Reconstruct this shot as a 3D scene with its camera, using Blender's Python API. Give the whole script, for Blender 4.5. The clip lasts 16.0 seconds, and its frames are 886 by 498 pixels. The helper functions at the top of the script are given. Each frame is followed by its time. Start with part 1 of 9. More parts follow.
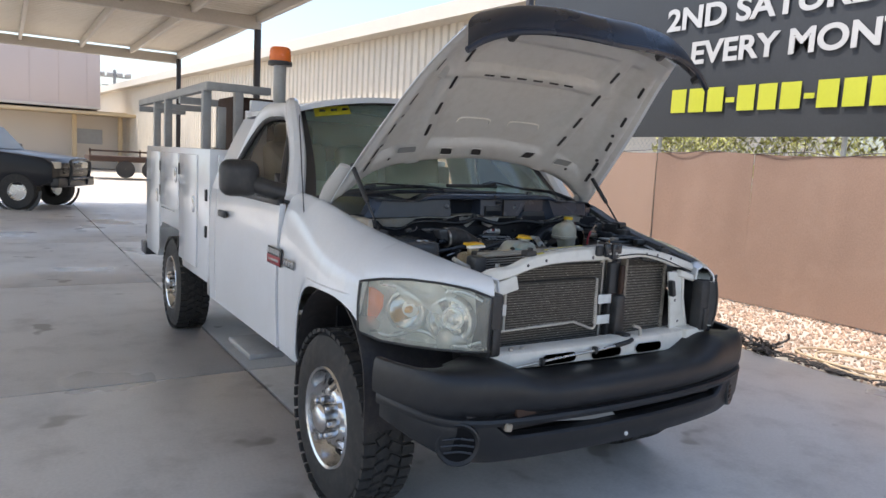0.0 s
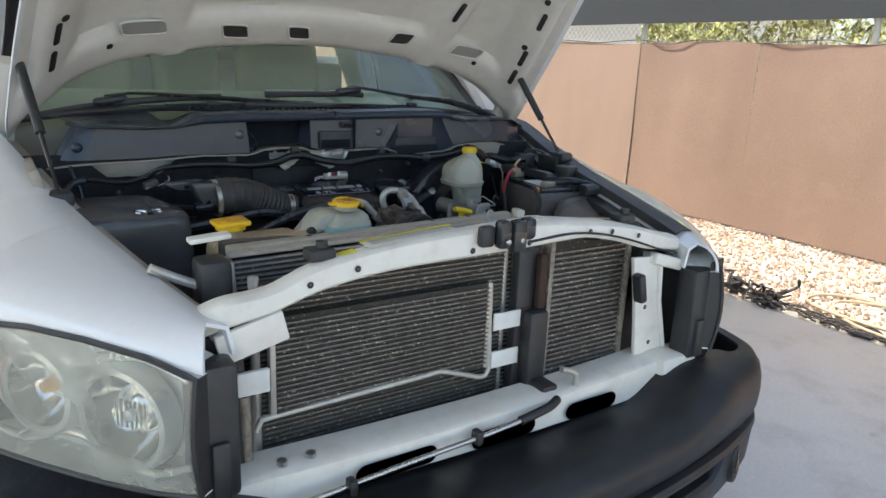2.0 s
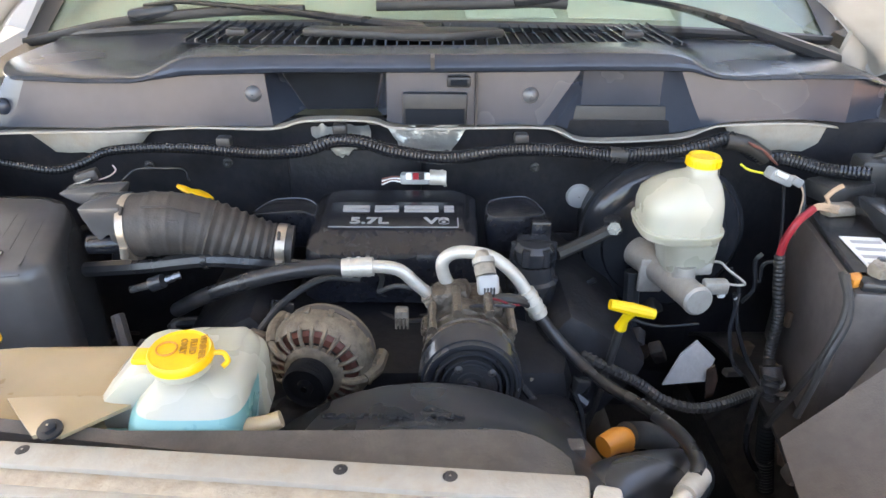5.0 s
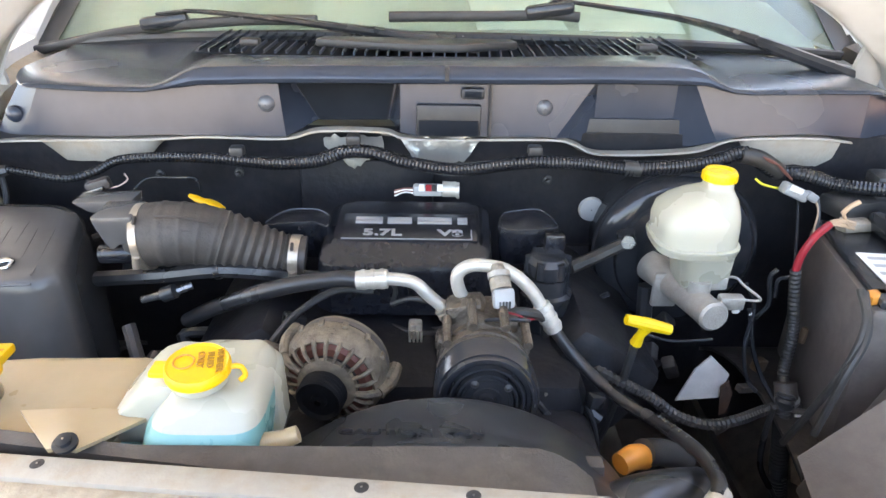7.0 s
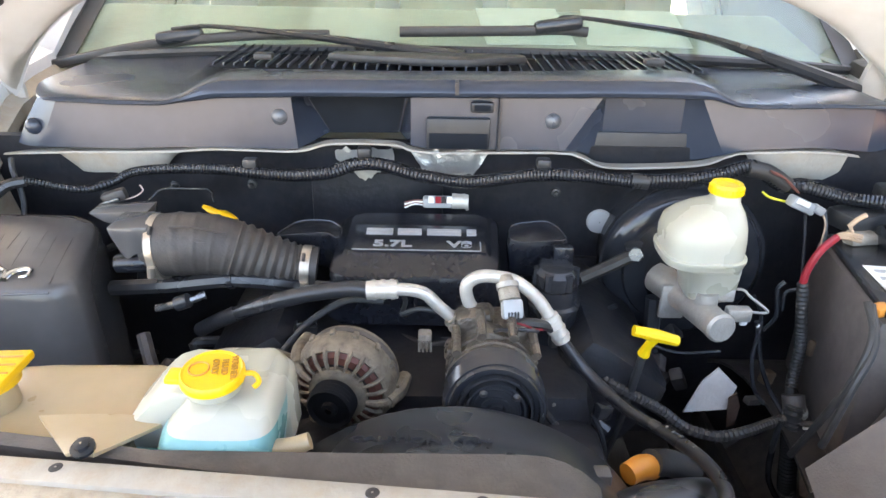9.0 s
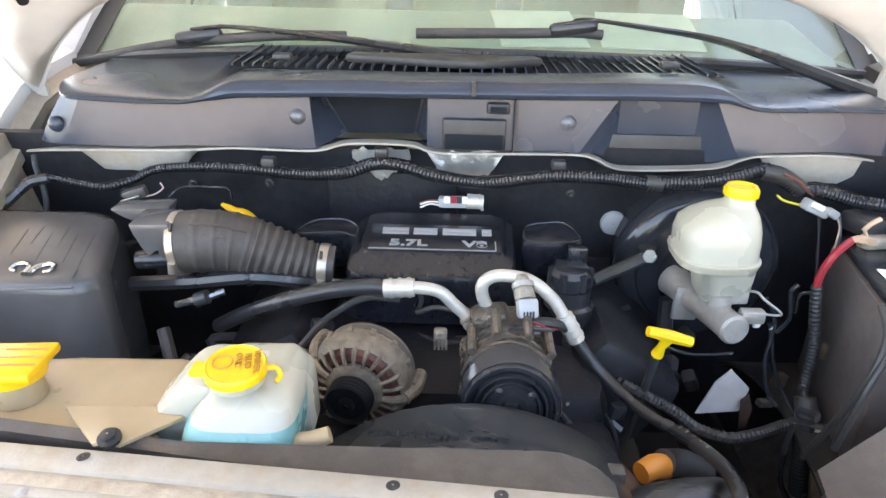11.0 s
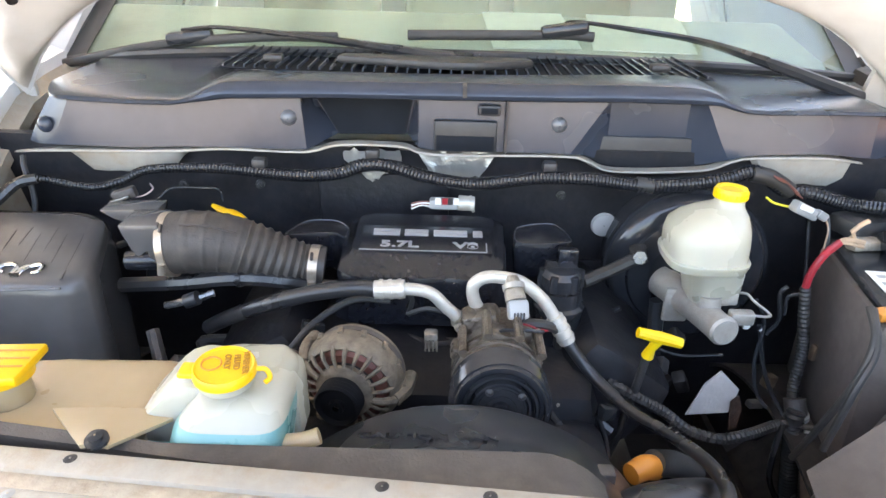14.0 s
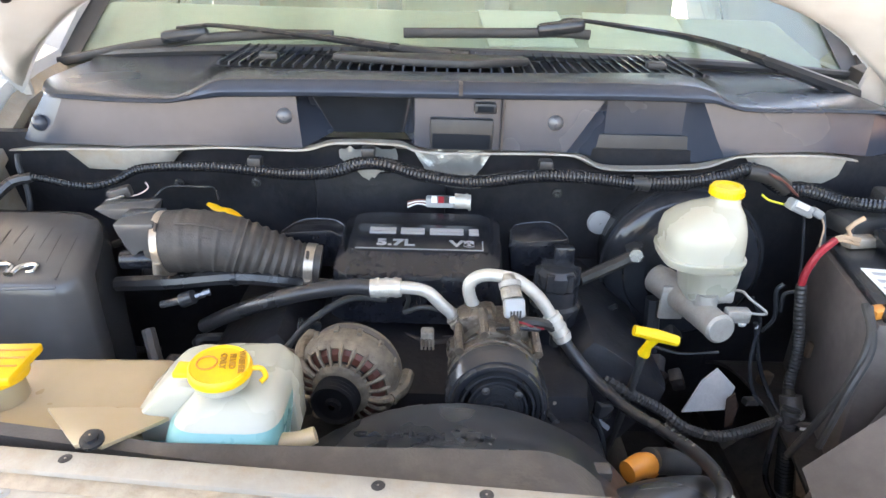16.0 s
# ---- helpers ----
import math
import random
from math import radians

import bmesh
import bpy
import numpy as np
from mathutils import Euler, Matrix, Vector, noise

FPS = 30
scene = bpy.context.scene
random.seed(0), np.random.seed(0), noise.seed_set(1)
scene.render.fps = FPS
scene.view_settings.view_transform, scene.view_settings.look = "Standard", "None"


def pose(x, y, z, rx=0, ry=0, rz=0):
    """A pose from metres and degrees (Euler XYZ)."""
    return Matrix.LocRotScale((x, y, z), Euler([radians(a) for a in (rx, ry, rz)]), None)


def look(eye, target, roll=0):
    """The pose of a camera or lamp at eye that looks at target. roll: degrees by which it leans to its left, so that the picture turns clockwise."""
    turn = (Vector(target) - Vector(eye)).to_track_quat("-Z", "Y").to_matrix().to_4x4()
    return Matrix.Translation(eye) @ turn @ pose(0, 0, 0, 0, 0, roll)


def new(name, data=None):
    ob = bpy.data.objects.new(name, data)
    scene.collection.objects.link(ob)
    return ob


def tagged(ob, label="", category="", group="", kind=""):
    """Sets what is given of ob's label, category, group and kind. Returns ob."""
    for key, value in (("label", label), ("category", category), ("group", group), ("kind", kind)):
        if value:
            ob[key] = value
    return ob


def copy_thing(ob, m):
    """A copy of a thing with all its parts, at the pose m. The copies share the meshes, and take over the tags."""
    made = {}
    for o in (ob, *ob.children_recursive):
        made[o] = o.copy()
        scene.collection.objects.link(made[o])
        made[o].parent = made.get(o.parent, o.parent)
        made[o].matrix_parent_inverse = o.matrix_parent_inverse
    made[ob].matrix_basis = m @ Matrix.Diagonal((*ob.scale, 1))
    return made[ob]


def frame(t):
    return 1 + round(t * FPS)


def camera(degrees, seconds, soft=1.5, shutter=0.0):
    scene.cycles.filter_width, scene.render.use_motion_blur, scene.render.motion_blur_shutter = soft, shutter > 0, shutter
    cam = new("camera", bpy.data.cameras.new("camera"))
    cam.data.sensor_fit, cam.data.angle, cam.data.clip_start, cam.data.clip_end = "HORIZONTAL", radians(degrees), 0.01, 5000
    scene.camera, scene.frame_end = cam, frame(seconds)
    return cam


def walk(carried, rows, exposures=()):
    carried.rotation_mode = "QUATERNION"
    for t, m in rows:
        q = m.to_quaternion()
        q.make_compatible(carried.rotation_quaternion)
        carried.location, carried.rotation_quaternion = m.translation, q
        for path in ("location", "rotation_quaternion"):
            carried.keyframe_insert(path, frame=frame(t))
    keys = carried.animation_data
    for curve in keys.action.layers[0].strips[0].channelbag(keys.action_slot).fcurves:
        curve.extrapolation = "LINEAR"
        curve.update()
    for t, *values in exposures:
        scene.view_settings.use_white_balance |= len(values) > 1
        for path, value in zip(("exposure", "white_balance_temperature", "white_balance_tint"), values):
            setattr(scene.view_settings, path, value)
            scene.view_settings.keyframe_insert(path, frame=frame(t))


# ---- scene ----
cam = camera(65.2, 16.0)
PATH = [
    (0, (-2.1, -2.692, 1.51), (-1.033, -1.019, 1.263), 3.2),
    (0.5, (-1.795, -2.426, 1.525), (-0.678, -0.797, 1.211), 3.0),
    (1, (-1.435, -2.23, 1.506), (-0.37, -0.574, 1.153), 2.4),
    (1.5, (-1.127, -1.967, 1.483), (-0.168, -0.279, 1.0), 3.4),
    (2, (-0.843, -1.697, 1.512), (0.238, -0.097, 0.991), 2.6),
    (2.5, (-0.494, -1.498, 1.511), (0.359, 0.225, 0.959), 2.5),
    (3, (-0.25, -1.252, 1.491), (0.533, 0.495, 0.912), 4.6),
    (3.5, (-0.066, -1.028, 1.521), (0.462, 0.754, 0.784), 3.8),
    (4, (0.061, -0.913, 1.566), (0.202, 0.89, 0.71), 3.2),
    (4.5, (0.042, -0.877, 1.58), (0.082, 0.898, 0.659), 0.7),
    (7, (0.005, -0.861, 1.581), (0.044, 0.927, 0.684), 1.3),
    (7.5, (0.006, -0.865, 1.58), (0.048, 0.932, 0.702), 1.2),
    (8, (0.004, -0.865, 1.58), (0.031, 0.933, 0.705), 1.1),
    (8.5, (0.005, -0.87, 1.583), (0.03, 0.933, 0.718), 1.0),
    (9, (0.003, -0.873, 1.585), (0.018, 0.93, 0.72), 1.2),
    (9.5, (-0.003, -0.882, 1.586), (0.007, 0.924, 0.726), 1.4),
    (12, (-0.008, -0.884, 1.587), (-0.024, 0.917, 0.718), 1.4),
    (12.5, (-0.008, -0.877, 1.585), (-0.007, 0.919, 0.705), 1.6),
    (13, (-0.007, -0.879, 1.584), (-0.002, 0.923, 0.717), 1.7),
    (13.5, (-0.004, -0.883, 1.584), (0.009, 0.923, 0.725), 1.7),
    (14, (-0.005, -0.884, 1.586), (0.007, 0.923, 0.73), 1.8),
    (14.5, (-0.004, -0.884, 1.585), (0.002, 0.919, 0.719), 1.7),
    (15, (-0.003, -0.883, 1.586), (0.005, 0.92, 0.72), 1.7),
    (15.5, (-0.004, -0.882, 1.584), (0.012, 0.924, 0.726), 1.8),
    (16, (-0.004, -0.883, 1.586), (0.017, 0.922, 0.725), 1.8),
]
walk(cam, [(t, look(eye, target, roll)) for t, eye, target, roll in PATH], [(0, 1.1, 6500, 10), (1.0, 1.2, 6600, 7), (2.0, 1.5, 6700, 4), (3.0, 1.95, 6700, 2), (3.5, 2.1, 6700, 3), (4.0, 2.88, 7200, 9), (4.5, 3.38, 7450, 12), (7.0, 3.70, 7400, 12), (16, 3.68, 7400, 12)])

# ---- world, sun ----
world = bpy.data.worlds.new("sky")
scene.world = world
world.use_nodes = True
wn = world.node_tree
wn.nodes.clear()
w_out = wn.nodes.new("ShaderNodeOutputWorld")
w_bg = wn.nodes.new("ShaderNodeBackground")
w_sky = wn.nodes.new("ShaderNodeTexSky")
w_sky.sky_type = "NISHITA"
w_sky.sun_disc = False
w_sky.sun_elevation = radians(66)
w_sky.sun_rotation = radians(-50)
w_sky.dust_density = 3.0
w_sky.ozone_density = 0.6
w_bg.inputs["Strength"].default_value = 0.15
wn.links.new(w_sky.outputs[0], w_bg.inputs["Color"])
wn.links.new(w_bg.outputs[0], w_out.inputs["Surface"])
sun_data = bpy.data.lights.new("sun", "SUN")
sun_data.energy, sun_data.angle, sun_data.color = 2.6, radians(0.53), (1.0, 0.96, 0.91)
sun = new("sun", sun_data)
sun.matrix_world = look((-3.1, 2.6, 9.0), (0, 0, 0))

# ---- building helpers ----
def B():
    return bmesh.new()


def cr(pts, n=6):
    """A smooth curve through pts."""
    p = [Vector(q) for q in pts]
    p = [p[0] * 2 - p[1]] + p + [p[-1] * 2 - p[-2]]
    out = []
    for i in range(1, len(p) - 2):
        a, b, c, d = p[i - 1:i + 3]
        for k in range(n):
            t = k / n
            out.append(0.5 * ((2 * b) + (c - a) * t + (2 * a - 5 * b + 4 * c - d) * t * t + (3 * b - a - 3 * c + d) * t ** 3))
    out.append(p[-2])
    return out


def add_box(bm, c, s, bevel=0.0, rot=(0, 0, 0), seg=2, m=None):
    mat = (m or Matrix()) @ pose(*c, *rot) @ Matrix.Diagonal((*s, 1))
    r = bmesh.ops.create_cube(bm, size=1, matrix=mat)
    if bevel:
        es = list({e for v in r["verts"] for e in v.link_edges})
        bmesh.ops.bevel(bm, geom=es, offset=bevel, segments=seg, affect="EDGES", profile=0.5)
    return bm


def frame_of(d):
    d = d.normalized()
    u = d.cross(Vector((0, 0, 1)))
    if u.length < 1e-3:
        u = d.cross(Vector((0, 1, 0)))
    u.normalize()
    return u, d.cross(u).normalized()


def add_tube(bm, pts, r, seg=10, n=5, ripple=0.0, step=0.006, curve=True, caps=True, flat=1.0):
    """A round bar along pts; r a number or one per point of the finished curve; ripple: corrugation depth."""
    p = cr(pts, n) if curve and len(pts) > 2 else [Vector(q) for q in pts]
    if ripple:
        q, acc = [p[0]], 0.0
        for a, b in zip(p, p[1:]):
            L = (b - a).length
            k = max(1, int(L / (step / 2)))
            q += [a.lerp(b, (i + 1) / k) for i in range(k)]
        p = q
    rings = []
    u = None
    for i, c in enumerate(p):
        d = (p[min(i + 1, len(p) - 1)] - p[max(i - 1, 0)])
        if u is None:
            u, v = frame_of(d)
        else:
            dn = d.normalized()
            u = (u - dn * u.dot(dn)).normalized()
            v = dn.cross(u)
        if isinstance(r, (int, float)):
            rr = r
        else:
            f = i / max(1, len(p) - 1) * (len(r) - 1)
            k = min(int(f), len(r) - 2)
            rr = r[k] + (r[k + 1] - r[k]) * (f - k)
        if ripple:
            rr += ripple * (1 if i % 2 else -1)
        rings.append([bm.verts.new(c + u * (rr * math.cos(a)) + v * (rr * flat * math.sin(a))) for a in [2 * math.pi * k / seg for k in range(seg)]])
    for a, b in zip(rings, rings[1:]):
        for k in range(seg):
            bm.faces.new((a[k], a[(k + 1) % seg], b[(k + 1) % seg], b[k]))
    if caps:
        bm.faces.new(rings[0][::-1])
        bm.faces.new(rings[-1])
    return bm


def add_cyl(bm, a, b, r, r2=None, seg=24):
    return add_tube(bm, [a, b], [r, r if r2 is None else r2], seg=seg, curve=False)


def add_lathe(bm, profile, o, axis, seg=32, arc=(0, 2 * math.pi), stretch=(1, 1)):
    """profile: (radius, distance along axis) rows, turned round the axis through o."""
    axis = Vector(axis).normalized()
    u, v = frame_of(axis)
    full = abs(arc[1] - arc[0] - 2 * math.pi) < 1e-6
    n = seg if full else seg + 1
    rings = []
    for r, h in profile:
        rings.append([bm.verts.new(Vector(o) + axis * h + (u * math.cos(a) * stretch[0] + v * math.sin(a) * stretch[1]) * max(r, 1e-4)) for a in [arc[0] + (arc[1] - arc[0]) * k / seg for k in range(n)]])
    for a, b in zip(rings, rings[1:]):
        for k in range(seg):
            k2 = (k + 1) % n
            bm.faces.new((a[k], b[k], b[k2], a[k2]))
    return bm


def add_prism(bm, poly, lo, hi, axis="x", bevel=0.0):
    """poly: points in the plane across axis, in the order of the two other axes."""
    def P(a, b, h):
        return {"x": (h, a, b), "y": (a, h, b), "z": (a, b, h)}[axis]
    A = [bm.verts.new(P(a, b, lo)) for a, b in poly]
    C = [bm.verts.new(P(a, b, hi)) for a, b in poly]
    n = len(poly)
    fs = [bm.faces.new(A), bm.faces.new(C[::-1])]
    for k in range(n):
        fs.append(bm.faces.new((A[k], C[k], C[(k + 1) % n], A[(k + 1) % n])))
    bmesh.ops.recalc_face_normals(bm, faces=fs)
    if bevel:
        es = list({e for f in fs for e in f.edges})
        bmesh.ops.bevel(bm, geom=es, offset=bevel, segments=2, affect="EDGES", profile=0.5)
    return bm


def add_grid(bm, rows, thick=0.0, close=False):
    """A sheet through rows of points; thick: metres of thickness against the normal."""
    vs = [[bm.verts.new(p) for p in row] for row in rows]
    fs = []
    for a, b in zip(vs, vs[1:]):
        m = len(a)
        for k in range(m if close else m - 1):
            fs.append(bm.faces.new((a[k], a[(k + 1) % m], b[(k + 1) % m], b[k])))
    if thick:
        bmesh.ops.recalc_face_normals(bm, faces=fs)
        bmesh.ops.solidify(bm, geom=fs, thickness=thick)
    return bm


def rounded(poly, n=2, k=0.25):
    """A closed outline with its corners cut off n times."""
    p = [Vector(q) for q in poly]
    for _ in range(n):
        p = [q for a, c in zip(p, p[1:] + p[:1]) for q in (a.lerp(c, k), a.lerp(c, 1 - k))]
    return p


def add_loft(bm, rings, cap=True):
    """A skin over closed rings of equal length; the first ring is filled."""
    vs = [[bm.verts.new(p) for p in r] for r in rings]
    for a, c in zip(vs, vs[1:]):
        for k in range(len(a)):
            bm.faces.new((a[k], a[(k + 1) % len(a)], c[(k + 1) % len(a)], c[k]))
    if cap:
        bm.faces.new(vs[0])
    return bm


def mirrored(bm):
    bmesh.ops.scale(bm, vec=(-1, 1, 1), verts=bm.verts)
    bmesh.ops.reverse_faces(bm, faces=bm.faces)
    return bm


def moved(bm, m):
    bmesh.ops.transform(bm, matrix=m, verts=bm.verts)
    return bm


def mesh_of(name, bm, material, sharp=35):
    bmesh.ops.recalc_face_normals(bm, faces=bm.faces)
    me = bpy.data.meshes.new(name)
    bm.to_mesh(me)
    bm.free()
    me.materials.append(material)
    me.polygons.foreach_set("use_smooth", [True] * len(me.polygons))
    me.set_sharp_from_angle(angle=radians(sharp))
    return me


def part(name, bm, material, parent=None, label="", sharp=35):
    ob = new(name, mesh_of(name, bm, material, sharp))
    if parent:
        ob.parent = parent
    if label:
        ob["label"] = label
    return ob


def thing(name, x, y, z, label, category, group="", kind="", rz=0):
    ob = new(name)
    ob.empty_display_size = 0.1
    ob.matrix_world = pose(x, y, z, 0, 0, rz)
    return tagged(ob, label, category, group, kind)


def whole(name, bm, material, label, category, group="", kind="", sharp=35):
    return tagged(part(name, bm, material, None, "", sharp), label, category, group, kind)


def words(name, text, size, material, m, parent=None, depth=0.0015, align="CENTER", label="", squash=1.0):
    """Lettering in the built-in font, lying in the x-y plane of m."""
    cu = bpy.data.curves.new(name, "FONT")
    cu.body, cu.size, cu.extrude, cu.align_x, cu.align_y, cu.offset = text, size, depth, align, "CENTER", size * 0.028
    tmp = bpy.data.objects.new(name, cu)
    scene.collection.objects.link(tmp)
    me = bpy.data.meshes.new_from_object(tmp.evaluated_get(bpy.context.evaluated_depsgraph_get()))
    bpy.data.objects.remove(tmp)
    me.transform(m @ Matrix.Diagonal((squash, 1, 1, 1)))
    me.materials.clear()
    me.materials.append(material)
    ob = new(name, me)
    if parent:
        ob.parent = parent
    if label:
        ob["label"] = label
    return ob


# ---- materials ----
def mat(name, color, rough=0.5, metal=0.0, var=0.12, scale=30.0, bump=0.0, bscale=200.0, big=2.0, stain=None, stain_amt=0.3, coat=0.0, rvar=0.1, island=0.0, spec=0.5, rnd=0.0, speck=None, speck_scale=300.0, speck_at=0.64):
    """A surface: base colour with fine grain and broad variation, optional stains, relief and coat."""
    m = bpy.data.materials.new(name)
    m.use_nodes = True
    nt = m.node_tree
    N, L = nt.nodes, nt.links
    bs = N["Principled BSDF"]
    co = N.new("ShaderNodeTexCoord")
    n1 = N.new("ShaderNodeTexNoise")
    n1.inputs["Scale"].default_value, n1.inputs["Detail"].default_value = scale, 6
    n2 = N.new("ShaderNodeTexNoise")
    n2.inputs["Scale"].default_value, n2.inputs["Detail"].default_value = big, 4
    geo = N.new("ShaderNodeNewGeometry")
    for n in (n1, n2):
        L.new(geo.outputs["Position"], n.inputs["Vector"])
    add = N.new("ShaderNodeMath")
    add.operation = "ADD"
    L.new(n1.outputs["Fac"], add.inputs[0])
    L.new(n2.outputs["Fac"], add.inputs[1])
    mr = N.new("ShaderNodeMapRange")
    mr.inputs[1].default_value, mr.inputs[2].default_value = 0.6, 1.4
    mr.inputs[3].default_value, mr.inputs[4].default_value = 1 - var, 1 + var
    L.new(add.outputs[0], mr.inputs[0])
    mul = N.new("ShaderNodeMix")
    mul.data_type, mul.blend_type = "RGBA", "MULTIPLY"
    mul.inputs["Factor"].default_value = 1
    mul.inputs[6].default_value = (*color, 1)
    last = mr.outputs[0]
    if rnd:
        oi = N.new("ShaderNodeObjectInfo")
        r2 = N.new("ShaderNodeMapRange")
        r2.inputs[3].default_value, r2.inputs[4].default_value = 1 - rnd, 1 + rnd
        L.new(oi.outputs["Random"], r2.inputs[0])
        mm = N.new("ShaderNodeMath")
        mm.operation = "MULTIPLY"
        L.new(last, mm.inputs[0])
        L.new(r2.outputs[0], mm.inputs[1])
        last = mm.outputs[0]
    if island:
        r3 = N.new("ShaderNodeMapRange")
        r3.inputs[3].default_value, r3.inputs[4].default_value = 1 - island, 1 + island
        L.new(geo.outputs["Random Per Island"], r3.inputs[0])
        mm = N.new("ShaderNodeMath")
        mm.operation = "MULTIPLY"
        L.new(last, mm.inputs[0])
        L.new(r3.outputs[0], mm.inputs[1])
        last = mm.outputs[0]
    L.new(last, mul.inputs[7])
    col = mul.outputs[2]
    if stain:
        n3 = N.new("ShaderNodeTexNoise")
        n3.inputs["Scale"].default_value, n3.inputs["Detail"].default_value, n3.inputs["Roughness"].default_value = big * 3.1, 8, 0.65
        L.new(geo.outputs["Position"], n3.inputs["Vector"])
        s3 = N.new("ShaderNodeMapRange")
        s3.interpolation_type = "SMOOTHSTEP"
        s3.inputs[1].default_value, s3.inputs[2].default_value = 0.44, 0.76
        s3.inputs[3].default_value, s3.inputs[4].default_value = 0, stain_amt
        L.new(n3.outputs["Fac"], s3.inputs[0])
        mx = N.new("ShaderNodeMix")
        mx.data_type = "RGBA"
        L.new(s3.outputs[0], mx.inputs["Factor"])
        L.new(col, mx.inputs[6])
        mx.inputs[7].default_value = (*stain, 1)
        col = mx.outputs[2]
    if speck:
        n5 = N.new("ShaderNodeTexNoise")
        n5.inputs["Scale"].default_value, n5.inputs["Detail"].default_value = speck_scale, 2
        L.new(geo.outputs["Position"], n5.inputs["Vector"])
        s5 = N.new("ShaderNodeMapRange")
        s5.inputs[1].default_value, s5.inputs[2].default_value = speck_at, speck_at + 0.04
        L.new(n5.outputs["Fac"], s5.inputs[0])
        mx5 = N.new("ShaderNodeMix")
        mx5.data_type = "RGBA"
        L.new(s5.outputs[0], mx5.inputs["Factor"])
        L.new(col, mx5.inputs[6])
        mx5.inputs[7].default_value = (*speck, 1)
        col = mx5.outputs[2]
    L.new(col, bs.inputs["Base Color"])
    rr = N.new("ShaderNodeMapRange")
    rr.inputs[1].default_value, rr.inputs[2].default_value = 0.3, 0.7
    rr.inputs[3].default_value, rr.inputs[4].default_value = max(0.02, rough - rvar), min(1, rough + rvar)
    L.new(n2.outputs["Fac"], rr.inputs[0])
    L.new(rr.outputs[0], bs.inputs["Roughness"])
    bs.inputs["Metallic"].default_value = metal
    bs.inputs["Specular IOR Level"].default_value = spec
    bs.inputs["Coat Weight"].default_value = coat
    bs.inputs["Coat Roughness"].default_value = 0.06
    if bump:
        n4 = N.new("ShaderNodeTexNoise")
        n4.inputs["Scale"].default_value, n4.inputs["Detail"].default_value = bscale, 4
        L.new(geo.outputs["Position"], n4.inputs["Vector"])
        bp = N.new("ShaderNodeBump")
        bp.inputs["Strength"].default_value, bp.inputs["Distance"].default_value = bump, 0.004
        L.new(n4.outputs["Fac"], bp.inputs["Height"])
        L.new(bp.outputs[0], bs.inputs["Normal"])
    return m


def clear(name, tint, ior=1.45, gloss=0.02):
    """Clear sheet: see-through with a real gloss on it."""
    m = bpy.data.materials.new(name)
    m.use_nodes = True
    nt = m.node_tree
    nt.nodes.clear()
    N, L = nt.nodes, nt.links
    o = N.new("ShaderNodeOutputMaterial")
    mx = N.new("ShaderNodeMixShader")
    tr = N.new("ShaderNodeBsdfTransparent")
    tr.inputs[0].default_value = (*tint, 1)
    gl = N.new("ShaderNodeBsdfGlossy")
    gl.inputs["Roughness"].default_value = gloss
    fr = N.new("ShaderNodeFresnel")
    fr.inputs[0].default_value = ior
    L.new(fr.outputs[0], mx.inputs[0])
    L.new(tr.outputs[0], mx.inputs[1])
    L.new(gl.outputs[0], mx.inputs[2])
    L.new(mx.outputs[0], o.inputs[0])
    return m


def film_glass(name, tint, film, amount):
    """Glass with a thin pale diffuse film on it."""
    m = clear(name, tint, 1.5)
    N, L = m.node_tree.nodes, m.node_tree.links
    out = N["Material Output"]
    mixn = out.inputs[0].links[0].from_node
    df = N.new("ShaderNodeBsdfDiffuse")
    df.inputs[0].default_value = (*film, 1)
    n = N.new("ShaderNodeTexNoise")
    n.inputs["Scale"].default_value, n.inputs["Detail"].default_value = 5.0, 8
    g = N.new("ShaderNodeNewGeometry")
    L.new(g.outputs["Position"], n.inputs["Vector"])
    r = N.new("ShaderNodeMapRange")
    r.inputs[1].default_value, r.inputs[2].default_value = 0.3, 0.75
    r.inputs[3].default_value, r.inputs[4].default_value = amount * 0.6, amount * 1.5
    L.new(n.outputs["Fac"], r.inputs[0])
    m2 = N.new("ShaderNodeMixShader")
    L.new(r.outputs[0], m2.inputs[0])
    L.new(mixn.outputs[0], m2.inputs[1])
    L.new(df.outputs[0], m2.inputs[2])
    L.new(m2.outputs[0], out.inputs[0])
    return m


M_WHITE = mat("white_paint", (0.77, 0.785, 0.80), 0.22, var=0.03, scale=60, coat=0.6, big=1.5, rvar=0.05, stain=(0.62, 0.58, 0.50), stain_amt=0.10)
M_WHITE_IN = mat("primer_white", (0.80, 0.77, 0.69), 0.5, var=0.05, big=6, stain=(0.45, 0.40, 0.33), stain_amt=0.25, rvar=0.15)
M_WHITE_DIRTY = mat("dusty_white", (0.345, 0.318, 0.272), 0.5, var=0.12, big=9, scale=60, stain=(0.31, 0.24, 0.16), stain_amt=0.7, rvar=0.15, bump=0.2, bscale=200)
M_BLACK = mat("black_plastic", (0.030, 0.030, 0.031), 0.42, var=0.2, bump=0.15, bscale=900, big=5, stain=(0.085, 0.076, 0.066), stain_amt=0.4)
M_BLACK_SAT = mat("satin_black", (0.026, 0.028, 0.032), 0.27, var=0.15, big=4, stain=(0.08, 0.072, 0.064), stain_amt=0.3)
M_BLACK_GLOSS = mat("glossy_black", (0.022, 0.024, 0.029), 0.13, var=0.15, big=6, rvar=0.05, stain=(0.075, 0.07, 0.065), stain_amt=0.3)
